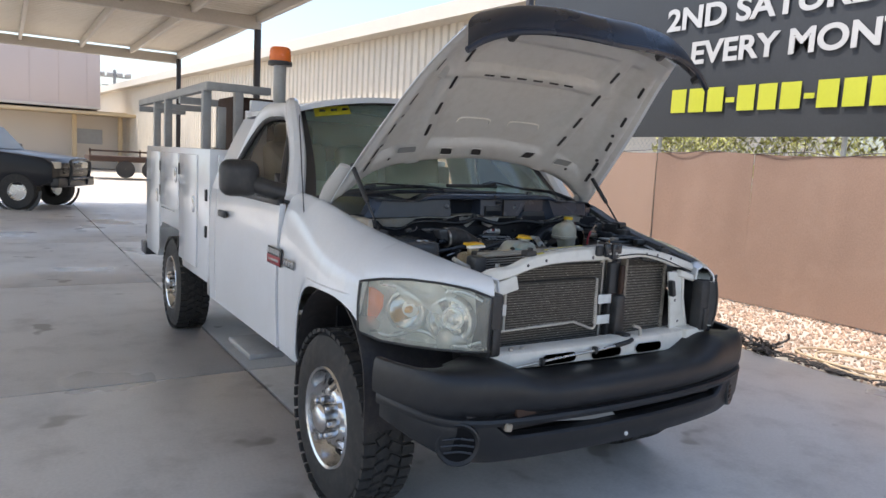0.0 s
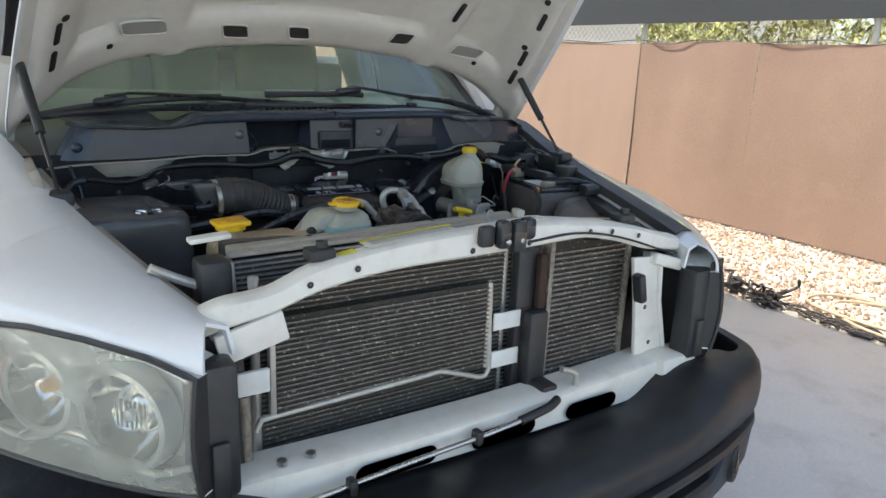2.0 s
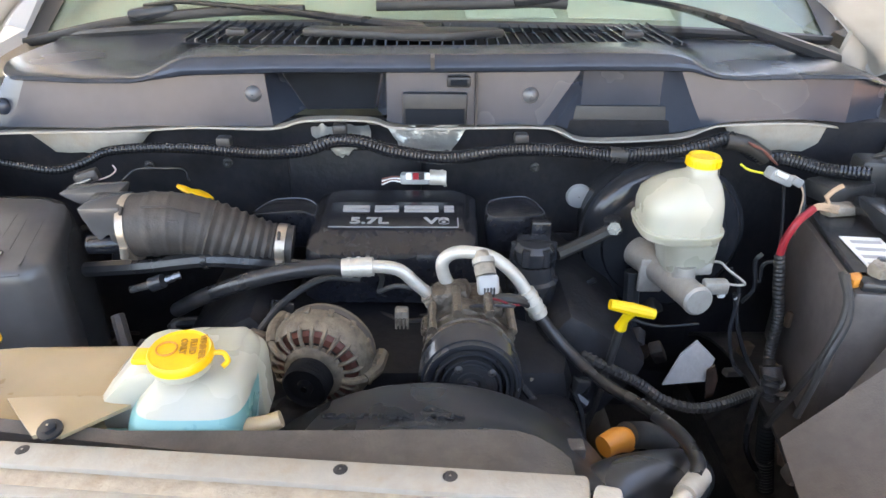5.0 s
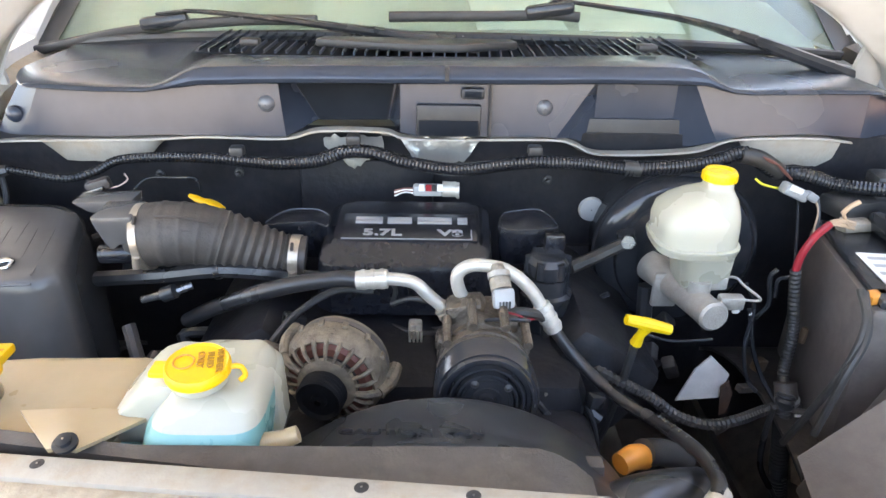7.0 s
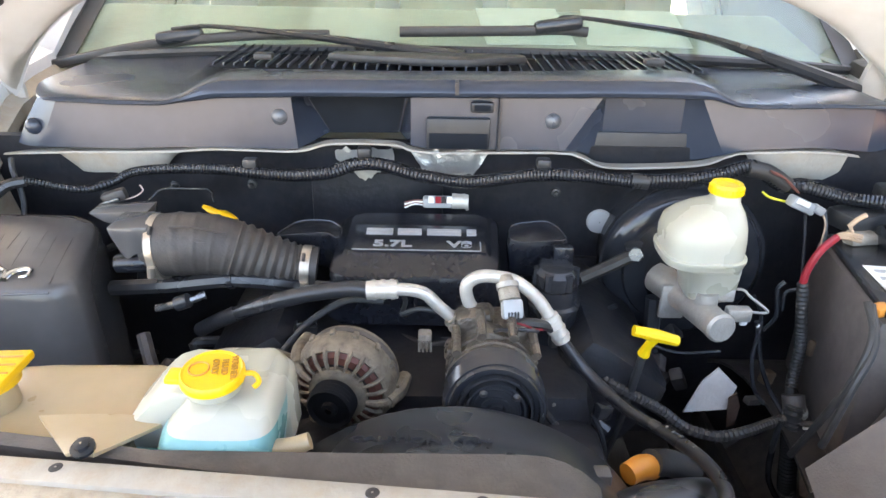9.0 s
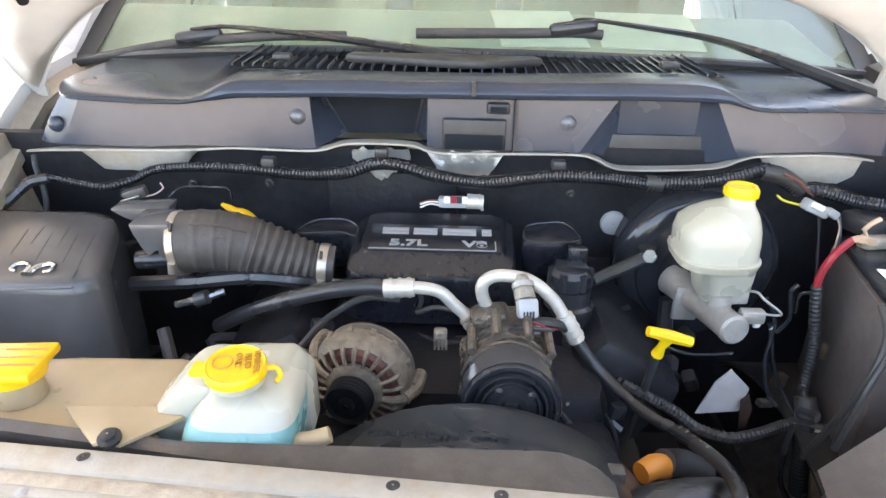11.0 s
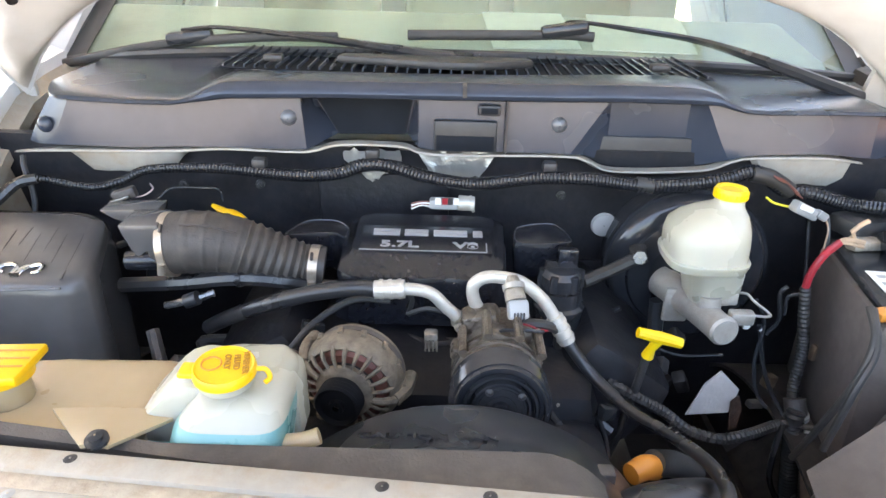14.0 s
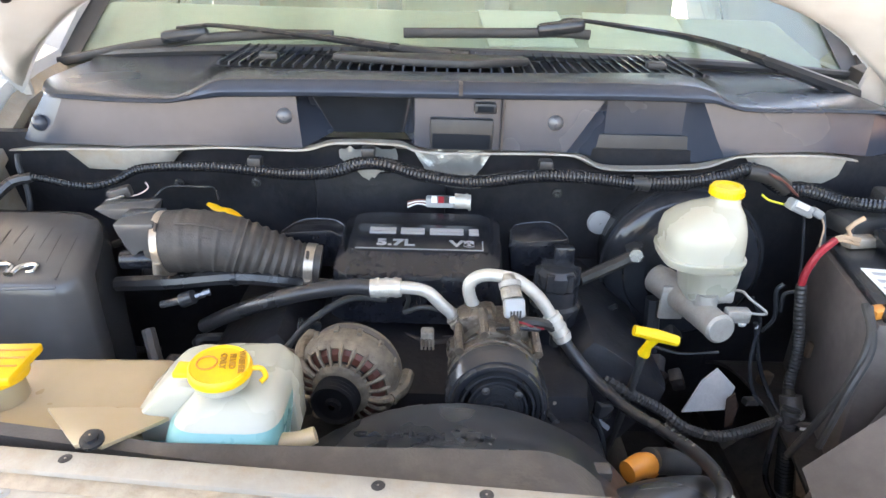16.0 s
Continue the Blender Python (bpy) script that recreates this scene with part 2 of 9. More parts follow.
M_AIRBOX = mat("air_box_plastic", (0.088, 0.085, 0.085), 0.22, var=0.15, big=5, rvar=0.06, stain=(0.095, 0.088, 0.08), stain_amt=0.35)
# Near-black base puts the deep bay's shade into the colour, with some grime.
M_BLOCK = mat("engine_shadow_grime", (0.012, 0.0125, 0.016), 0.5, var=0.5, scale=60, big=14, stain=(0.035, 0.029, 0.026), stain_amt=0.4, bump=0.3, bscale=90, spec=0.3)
M_TANDIRT = mat("caked_dust", (0.40, 0.345, 0.27), 0.75, var=0.2, scale=80, big=10, stain=(0.24, 0.18, 0.12), stain_amt=0.7, bump=0.4, bscale=150)
M_BUMPER = mat("bumper_plastic", (0.012, 0.013, 0.015), 0.42, var=0.18, bump=0.2, bscale=700, big=3, stain=(0.05, 0.045, 0.04), stain_amt=0.3)
M_RUBBER = mat("rubber", (0.030, 0.029, 0.028), 0.48, var=0.2, big=6, bump=0.1, bscale=400, stain=(0.09, 0.08, 0.07), stain_amt=0.35)
M_TYRE = mat("tyre_rubber", (0.032, 0.031, 0.030), 0.75, var=0.25, big=8, stain=(0.12, 0.10, 0.08), stain_amt=0.35, bump=0.2, bscale=300)
# Grime on dark parts; on slot and hole patches it paints their shade.
M_DARK = mat("grime_and_hole_dark", (0.032, 0.028, 0.028), 0.6, var=0.4, big=9, stain=(0.085, 0.07, 0.055), stain_amt=0.5, bump=0.4, bscale=120)
M_ALU = mat("aluminium", (0.56, 0.53, 0.47), 0.40, 0.4, var=0.14, scale=80, big=10, stain=(0.40, 0.34, 0.26), stain_amt=0.45, bump=0.2, bscale=300)
M_ALU_DULL = mat("cast_aluminium", (0.34, 0.30, 0.245), 0.5, 0.4, var=0.3, scale=80, big=22, stain=(0.10, 0.075, 0.05), stain_amt=0.8, bump=0.5, bscale=350)
M_CAST = mat("bare_casting", (0.37, 0.35, 0.315), 0.48, 0.4, var=0.15, scale=90, big=16, stain=(0.28, 0.24, 0.19), stain_amt=0.4, bump=0.3, bscale=350)
M_INTAKE = mat("dusty_rubber_duct", (0.050, 0.043, 0.039), 0.55, var=0.25, scale=60, big=9, stain=(0.12, 0.10, 0.08), stain_amt=0.4, bump=0.2, bscale=300)
# Dusty plastic, base lifted to paint in the lens haze over that corner.
M_SHIELD = mat("dusty_hazed_plastic", (0.105, 0.092, 0.086), 0.45, var=0.2, scale=60, big=6, stain=(0.15, 0.13, 0.115), stain_amt=0.5, bump=0.15, bscale=400)
M_TARNISH = mat("tarnished_brass", (0.15, 0.105, 0.07), 0.5, 0.4, var=0.3, big=30)
# Dust colour raised further: brown-grey haze is painted into it.
M_DUSTWALL = mat("dusty_hazed_panel", (0.17, 0.14, 0.125), 0.7, var=0.3, scale=40, big=7, stain=(0.035, 0.03, 0.028), stain_amt=0.6, bump=0.3, bscale=150)
M_DUSTY = mat("dust_covered_black", (0.075, 0.066, 0.061), 0.45, var=0.25, scale=60, big=8, stain=(0.15, 0.13, 0.105), stain_amt=0.5, bump=0.2, bscale=300)
M_STEEL = mat("plain_steel", (0.55, 0.54, 0.52), 0.3, 1.0, var=0.1, big=12, stain=(0.28, 0.2, 0.14), stain_amt=0.25)
M_CHROME_DARK = mat("dark_chrome", (0.20, 0.20, 0.20), 0.25, 0.8, var=0.1, big=30)
M_CHROME = mat("chrome", (0.62, 0.62, 0.62), 0.16, 1.0, var=0.05, big=9, rvar=0.06, stain=(0.35, 0.3, 0.25), stain_amt=0.2)
M_FIN = mat("radiator_fin", (0.050, 0.044, 0.037), 0.6, 0.3, var=0.5, scale=420, big=40, stain=(0.035, 0.028, 0.022), stain_amt=0.7, bump=0.5, bscale=500, speck=(0.36, 0.34, 0.30), speck_scale=130, speck_at=0.66)
M_FINEDGE = mat("fin_edge", (0.26, 0.24, 0.21), 0.5, 0.4, var=0.5, scale=300, big=25, stain=(0.05, 0.04, 0.03), stain_amt=0.9)
M_RTUBE = mat("radiator_tube", (0.36, 0.355, 0.34), 0.45, 0.4, var=0.3, scale=200, big=12, stain=(0.12, 0.10, 0.08), stain_amt=0.6)
M_TUBE = mat("cooler_tube", (0.20, 0.185, 0.16), 0.5, 0.5, var=0.4, scale=200, big=20, stain=(0.06, 0.048, 0.037), stain_amt=0.7, speck=(0.55, 0.52, 0.45), speck_scale=110, speck_at=0.63)
M_YELLOW = mat("yellow_plastic", (0.86, 0.50, 0.010), 0.35, var=0.06, big=20, stain=(0.5, 0.27, 0.03), stain_amt=0.25)
M_YELLOW_B = mat("bright_yellow_plastic", (0.78, 0.52, 0.008), 0.38, var=0.05, big=20)
M_LABEL = mat("label_paper", (0.78, 0.77, 0.72), 0.6, var=0.06, big=30)
M_YLABEL = mat("yellow_paper", (0.75, 0.66, 0.05), 0.6, var=0.05, big=30)
M_INK = mat("dark_ink", (0.03, 0.03, 0.03), 0.6, var=0.05)
M_SILVER = mat("silver_lettering", (0.36, 0.36, 0.37), 0.42, 0.4, var=0.08, big=50)
M_RED = mat("red_wire", (0.30, 0.016, 0.026), 0.4, var=0.1)
M_ORANGE = mat("orange_plastic", (0.60, 0.23, 0.03), 0.45, var=0.15, big=20)
M_AMBER = mat("amber_lens", (0.80, 0.17, 0.02), 0.2, var=0.1, big=20)
M_GLASS = clear("tinted_glass", (0.80, 0.86, 0.82), 1.5)
M_TINT = clear("dark_tinted_glass", (0.10, 0.115, 0.105), 1.5)
# Pale green film holds dust and the brightness of reflections painted in.
M_WSHIELD = film_glass("filmed_windshield", (0.82, 0.98, 0.89), (0.66, 0.82, 0.68), 0.18)
M_COWL = mat("faded_cowl_plastic", (0.036, 0.045, 0.064), 0.25, var=0.12, big=4, rvar=0.06, stain=(0.06, 0.064, 0.075), stain_amt=0.06, bump=0.04, bscale=600)
M_LOOM = mat("glossy_conduit", (0.014, 0.015, 0.018), 0.20, var=0.2, big=8, rvar=0.06, stain=(0.06, 0.055, 0.05), stain_amt=0.2)
M_LINER = mat("hood_inner_paint", (0.57, 0.555, 0.52), 0.5, var=0.06, big=4, stain=(0.44, 0.40, 0.34), stain_amt=0.3, rvar=0.15)
M_HOSE = mat("smooth_hose_rubber", (0.022, 0.022, 0.024), 0.30, var=0.2, big=14, rvar=0.1, stain=(0.075, 0.066, 0.058), stain_amt=0.35)
M_CLAMP = mat("clamp_steel", (0.46, 0.40, 0.33), 0.35, 0.7, var=0.15, big=30, stain=(0.22, 0.16, 0.11), stain_amt=0.4)
M_WIREPINK = mat("faded_wire", (0.55, 0.42, 0.40), 0.5, var=0.1)
M_WIRETAN = mat("frayed_tan_wire", (0.42, 0.29, 0.19), 0.6, var=0.3, big=30)
M_LENS = film_glass("hazy_lens", (0.96, 0.96, 0.92), (0.88, 0.87, 0.76), 0.26)
# Near-black stand-in for the shade inside holes; also darkens the alternator pulley.
M_VOID2 = mat("recess_shade_black", (0.006, 0.006, 0.007), 0.7, var=0.2, spec=0.15)
M_TRUCK_IN = mat("dash_plastic", (0.44, 0.43, 0.36), 0.5, var=0.1, big=8, bump=0.2, bscale=500)
M_SEAT = mat("seat_cloth", (0.30, 0.27, 0.20), 0.85, var=0.12, big=10, bump=0.3, bscale=700)
M_PIN = mat("satin_grey_pin", (0.13, 0.135, 0.145), 0.3, 0.3, var=0.1, big=30)
M_FOIL = mat("heat_foil", (0.42, 0.42, 0.40), 0.38, 0.9, var=0.1, big=25, bump=0.8, bscale=60)
M_COPPER = mat("copper_winding", (0.15, 0.055, 0.04), 0.5, 0.3, var=0.3, big=40)
M_GRIMY = mat("oily_casting", (0.165, 0.135, 0.105), 0.32, 0.45, var=0.45, scale=50, big=24, stain=(0.045, 0.035, 0.027), stain_amt=0.85, bump=0.7, bscale=220)
M_RUST = mat("rusty_steel", (0.065, 0.036, 0.025), 0.75, 0.3, var=0.4, big=8, stain=(0.03, 0.025, 0.02), stain_amt=0.6, bump=0.4, bscale=120)
M_GREY = mat("grey_paint", (0.34, 0.345, 0.34), 0.45, var=0.08, big=4, stain=(0.2, 0.17, 0.14), stain_amt=0.3)
M_CARBLACK = mat("black_car_paint", (0.010, 0.011, 0.015), 0.34, var=0.1, coat=0.15, spec=0.3, big=2, rvar=0.04)
M_CONCRETE = mat("concrete", (0.55, 0.535, 0.51), 0.40, var=0.12, scale=55, big=0.7, stain=(0.29, 0.275, 0.26), stain_amt=0.6, bump=0.22, bscale=160, rnd=0.05, rvar=0.2, speck=(0.30, 0.28, 0.255), speck_scale=2.3, speck_at=0.66)
M_JOINT = mat("joint_dirt", (0.07, 0.06, 0.05), 0.9, var=0.3)
M_DIRT = mat("dirt", (0.46, 0.41, 0.35), 0.95, var=0.2, scale=8, big=0.3, bump=0.5, bscale=40)
M_GRAVEL = mat("gravel", (0.50, 0.36, 0.27), 0.9, var=0.2, scale=40, big=4, island=0.45, bump=0.4, bscale=200)
M_CREAM = mat("cream_metal", (0.62, 0.56, 0.46), 0.5, var=0.06, big=1.0, stain=(0.45, 0.39, 0.3), stain_amt=0.2)
M_BEAM = mat("beam_paint", (0.46, 0.42, 0.36), 0.55, var=0.08, big=2)
M_POST = mat("dark_post", (0.035, 0.03, 0.03), 0.5, var=0.15, big=3)
M_FENCE = mat("fence_fabric", (0.275, 0.182, 0.138), 0.85, var=0.16, scale=70, big=0.9, stain=(0.32, 0.222, 0.172), stain_amt=0.5, bump=0.6, bscale=200)
M_FENCE_L = mat("pale_fence_fabric", (0.32, 0.222, 0.172), 0.85, var=0.08, scale=90, big=1.2, bump=0.4, bscale=260)
M_BANNER = mat("banner_vinyl", (0.032, 0.036, 0.041), 0.5, var=0.12, big=1.5, bump=0.15, bscale=20)
M_BWHITE = mat("banner_white", (0.50, 0.50, 0.49), 0.5, var=0.04)
M_BYELLOW = mat("banner_yellow", (0.50, 0.52, 0.04), 0.5, var=0.04)
M_WIRE = mat("galvanised_wire", (0.45, 0.45, 0.44), 0.4, 0.8, var=0.1)
M_LEAF = mat("leaf", (0.40, 0.40, 0.12), 0.6, var=0.3, big=2, island=0.5)
M_BARK = mat("bark", (0.12, 0.09, 0.06), 0.9, var=0.3, big=4)
M_CONT = mat("trailer_panel", (0.55, 0.46, 0.42), 0.6, var=0.04, big=0.2)
M_OFFWHITE = mat("offwhite_wall", (0.60, 0.54, 0.46), 0.7, var=0.06, big=0.3)
M_TAN = mat("tan_panel", (0.52, 0.40, 0.24), 0.7, var=0.06, big=0.5)
M_MILKY = mat("milky_plastic", (0.44, 0.345, 0.215), 0.33, var=0.07, big=12, stain=(0.42, 0.33, 0.18), stain_amt=0.5)
M_MILKY_W = mat("white_plastic_tank", (0.43, 0.42, 0.345), 0.28, var=0.05, big=8, stain=(0.52, 0.48, 0.33), stain_amt=0.2)
for _m in (M_MILKY, M_MILKY_W):
    _b = _m.node_tree.nodes["Principled BSDF"]
    _b.inputs["Subsurface Weight"].default_value = 0.35
    _b.inputs["Subsurface Radius"].default_value = (0.03, 0.03, 0.02)
    _b.inputs["Subsurface Scale"].default_value = 0.5
M_BLUEFLUID = mat("washer_fluid", (0.16, 0.36, 0.35), 0.3, var=0.08, big=20)
M_HOSE_TAN = mat("tan_hose", (0.5, 0.38, 0.25), 0.7, var=0.15)

# ---- the place ----
whole("ground", add_box(B(), (0, 0, -0.33), (3000, 3000, 0.5)), M_DIRT, "sandy bare dirt ground round the concrete pad", "ground", kind="structure")
pavement = thing("pavement", 0, 0, 0, "grey concrete pad cast in square bays with dark joints", "pavement", kind="structure")
part("joint_bed", add_box(B(), (-5.15, 6.4, -0.045), (17.3, 24.2, 0.05)), M_JOINT, pavement)
xs = [-13.8, -10.52, -7.24, -3.97, -0.69, 3.49]
ys = [-5.7, -1.6, 1.97, 5.52, 9.1, 12.7, 16.2, 18.4]
for x0, x1 in zip(xs, xs[1:]):
    for y0, y1 in zip(ys, ys[1:]):
        b = B()
        add_box(b, (0, 0, 0), (x1 - x0 - 0.018, y1 - y0 - 0.018, 0.06), 0.004)
        part("slab", b, M_CONCRETE, pavement).location = ((x0 + x1) / 2, (y0 + y1) / 2, -0.03)
# gravel strip along the fence
whole("gravel_bed", add_box(B(), (4.75, 3, -0.06), (2.5, 20, 0.1)), M_DIRT, "dusty bed under the loose gravel", "gravel bed", kind="structure")


def stones():
    rng = random.Random(4)
    b = B()
    for _ in range(9000):
        x, y = rng.uniform(3.52, 5.6), rng.uniform(-1.5, 7.5)
        s = rng.uniform(0.010, 0.024)
        m = pose(x, y, -0.006 + s * 0.25, rng.uniform(0, 360), rng.uniform(0, 360), rng.uniform(0, 360)) @ Matrix.Diagonal((s * rng.uniform(0.8, 1.6), s, s * 0.7, 1))
        v = [b.verts.new(m @ Vector(p)) for p in ((1, 0, 0), (-1, 0, 0), (0, 1, 0), (0, -1, 0), (0, 0, 1), (0, 0, -1))]
        for i, j, k in ((0, 2, 4), (2, 1, 4), (1, 3, 4), (3, 0, 4), (2, 0, 5), (1, 2, 5), (3, 1, 5), (0, 3, 5)):
            b.faces.new((v[i], v[j], v[k]))
    return b


whole("gravel", stones(), M_GRAVEL, "loose tan and pinkish crushed gravel in sunlight", "gravel", kind="stuff", sharp=5)

# screened fence
FX = 5.5


def fence_sheet(y0, y1, z0, z1, seed, amp=0.034):
    rows = []
    ny, nz = int((y1 - y0) / 0.06), 24
    for j in range(nz + 1):
        z = z0 + (z1 - z0) * j / nz
        row = []
        for i in range(ny + 1):
            y = y0 + (y1 - y0) * i / ny
            d = noise.noise(Vector((y * 1.3, z * 0.5, seed))) * amp + noise.noise(Vector((y * 5, z * 1.6, seed + 9))) * amp * 0.3
            sag = 0.015 * math.sin(y * 2.6) * (j == nz)
            row.append((FX + d, y, z + sag))
        rows.append(row)
    return add_grid(B(), rows, 0.004)


fence = thing("fence", FX, 0, 0, "chain-link fence covered in faded brown privacy fabric", "fence", kind="structure")
fence.matrix_world = Matrix()
for y0, y1, mt in ((-7.0, -2.2, M_FENCE), (-2.19, 2.40, M_FENCE), (2.41, 3.87, M_FENCE), (3.88, 8.9, M_FENCE_L), (8.91, 16, M_FENCE_L)):
    part("fabric_panel", fence_sheet(y0, y1, 0.02, 1.82, y0), mt, fence)
for y in (-6.4, -3.6, -0.8, 1.4, 3.9, 6.7, 9.5, 12.3):
    part("post", add_cyl(B(), (FX + 0.05, y, -0.05), (FX + 0.05, y, 2.1), 0.028), M_WIRE, fence)
part("top_rail", add_cyl(B(), (FX + 0.05, -7, 2.06), (FX + 0.05, 16, 2.17), 0.02), M_WIRE, fence)
b = B()
for y in range(-130, 200):
    add_tube(b, [(FX + 0.03, y * 0.075, 1.70), (FX + 0.045, (y + 4.6) * 0.075, 2.06)], 0.0025, seg=4, curve=False)
    add_tube(b, [(FX + 0.045, y * 0.075, 1.70), (FX + 0.03, (y - 4.6) * 0.075, 2.06)], 0.0025, seg=4, curve=False)
tagged(part("chain_link", b, M_WIRE, fence), kind="stuff")
b = B()
add_tube(b, [(FX - 0.012, y * 0.35, 1.835 - 0.03 * (y % 3 == 1) + 0.012 * (y % 2)) for y in range(-18, 44)], 0.006, seg=6, n=4)
part("lacing_rope", b, M_POST, fence)

# banner
def banner():
    rows = []
    for j in range(9):
        z = 2.02 + 3.0 * j / 8
        rows.append([(FX - 0.02 + 0.018 * noise.noise(Vector((y * 0.4, z * 0.7, 3))), y * 0.25 - 5.5, z) for y in range(0, 50)])
    return add_grid(B(), rows, 0.003)


bann = thing("banner", 0, 0, 0, "large dark vinyl banner with white and yellow lettering", "banner")
part("vinyl", banner(), M_BANNER, bann)


def banner_line(text, y, z, size, material, squash=1.0):
    words("lettering", text, size, material, Matrix.Translation((FX - 0.046, y, z)) @ pose(0, 0, 0, 90, 0, -90), bann, 0.002, "LEFT", squash=squash)


banner_line("2ND SATURDAY", 3.88, 3.53, 0.385, M_BWHITE, 1.17)
banner_line("EVERY MONTH", 3.46, 3.07, 0.385, M_BWHITE, 1.12)
for k, (y0, y1) in enumerate(((3.70, 3.45), (3.42, 3.17), (3.14, 2.89), (2.71, 2.46), (2.43, 2.18), (2.15, 1.89), (1.72, 1.47), (1.44, 1.19), (1.16, 0.91), (0.88, 0.63))):
    part("number_bar", add_box(B(), (FX - 0.046, (y0 + y1) / 2, 2.485), (0.004, y0 - y1 - 0.02, 0.30)), M_BYELLOW, bann)
for y in (2.80, 1.80):
    part("number_bar", add_box(B(), (FX - 0.046, y, 2.47), (0.004, 0.12, 0.06)), M_BYELLOW, bann)
for y in (7.0, 0.6, -5.6):
    b = B()
    add_box(b, (FX + 0.06, y, 2.6), (0.10, 0.10, 5.3), 0.008)
    whole("banner_post", b, M_POST, "dark square steel post that holds the banner", "post", "banner posts")

# shade canopy
CZ = 3.95
canopy = thing("shade_canopy", 0, 0, 0, "steel shade canopy with a cream ribbed roof and painted beams", "canopy", kind="structure")
b = B()
prof = []
y = -2.6
while y < 18.0:
    prof += [(y, 0.0), (y + 0.11, 0.0), (y + 0.13, 0.022), (y + 0.17, 0.022), (y + 0.19, 0.0)]
    y += 0.20
add_grid(b, [[(x, yy, CZ + 0.19 + pz) for yy, pz in prof] for x in (-6.6, 2.1)], 0.004)
part("roof_sheet", b, M_CREAM, canopy)
for y in (-2.5, 4.0, 10.85, 18.1):
    part("beam", add_box(B(), (-2.25, y, CZ + 0.0), (8.7, 0.12, 0.24), 0.008), M_BEAM, canopy)
for x in (-6.5, -5.4, -4.2, -3.0, -1.7, -0.35, 0.85, 2.06):
    part("purlin", add_box(B(), (x, 7.8, CZ + 0.09), (0.07 if x < 2 else 0.10, 20.5, 0.17), 0.006), M_BEAM, canopy)
for x in (2.06, -6.5):
    for y in (10.85, 18.0):
        b = B()
        add_box(b, (x, y, CZ / 2 - 0.05), (0.11, 0.11, CZ + 0.1), 0.01)
        add_box(b, (x, y, 0.01), (0.3, 0.3, 0.02))
        part("post", b, M_POST, canopy)

# long metal building behind the fence
hall = thing("metal_building", 0, 0, 0, "long cream corrugated metal building with a low eave", "building", kind="structure")
prof = []
y = 9.0
while y < 60:
    prof += [(0, y), (0, y + 0.18), (0.05, y + 0.22), (0.05, y + 0.28)]
    y += 0.32
b = B()
add_grid(b, [[(7.4 + a, yy, z) for a, yy in prof] for z in (-0.1, 5.0)], 0.01)
part("wall", b, M_CREAM, hall)
b = B()
add_prism(b, [(6.9, 4.95), (7.0, 5.35), (14, 7.0), (21, 5.35), (21, 4.9)], 8.6, 60, "y")
part("roof", b, M_BEAM, hall)
part("end_wall", add_box(B(), (14.2, 9.1, 2.5), (13.4, 0.1, 5.0)), M_CREAM, hall)

for _o in hall.children:
    _o.matrix_world = Matrix.Translation((7.6, 10, 0)) @ Matrix.Rotation(radians(5), 4, "Z") @ Matrix.Translation((-7.4, -10, 0))

# far yard: stacked trailer boxes, shed, light pole, equipment
b = B()
add_box(b, (-8, 45, 5.2), (21.6, 3, 3.4), 0.03)
tb = whole("trailer_box", b, M_CONT, "large pale pinkish trailer box raised above the yard", "trailer")
for z in (3.56, 6.86):
    part("edge_rail", add_box(B(), (-8, 43.48, z), (21.6, 0.06, 0.14), 0.01), M_OFFWHITE, tb)
for k in range(15):
    part("wall_seam", add_box(B(), (-18.2 + k * 1.45, 43.485, 5.2), (0.05, 0.03, 3.2)), M_CONT, tb)
b = B()
add_box(b, (-6, 47.5, 1.7), (24, 4, 3.5), 0.05)
sd = whole("shed", b, M_OFFWHITE, "long pale office shed far across the yard", "shed")
part("eave", add_box(B(), (-6, 45.45, 3.4), (24.2, 0.2, 0.16), 0.02), M_TAN, sd)
for x in (-14.5, -9.0, -3.2, 2.4):
    part("window", add_box(B(), (x, 45.47, 1.9), (1.4, 0.08, 0.9), 0.01), M_GREY, sd)
part("door", add_box(B(), (-6.0, 45.47, 1.05), (0.95, 0.08, 2.05), 0.01), M_TAN, sd)
b = B()
add_box(b, (-6, 44.6, 3.25), (21.6, 2.9, 0.18), 0.02)
whole("shelf_deck", b, M_TAN, "tan deck that carries the trailer box", "deck")
for x in (-12, -4.5, 1.5, 4.0):
    whole("deck_leg", add_box(B(), (x, 44.6, 1.55), (0.25, 0.25, 3.3), 0.02), M_TAN, "square tan steel leg under the deck", "support", "deck legs")
pole = thing("light_pole", 4.6, 52, 0, "tall grey yard light pole with four floodlights", "light pole")
pole.matrix_world = Matrix()
part("shaft", add_cyl(B(), (4.6, 52, -0.1), (4.6, 52, 6.7), 0.16, 0.10), M_GREY, pole)
part("crossbar", add_box(B(), (4.6, 52, 6.2), (1.9, 0.10, 0.10)), M_GREY, pole)
for dx in (-0.85, -0.3, 0.3, 0.85):
    part("floodlight", add_box(B(), (4.6 + dx, 51.9, 6.35), (0.42, 0.3, 0.32), 0.05, (25, 0, 0)), M_GREY, pole)
part("crossbar", add_box(B(), (4.6, 52, 5.6), (1.6, 0.08, 0.08)), M_GREY, pole)
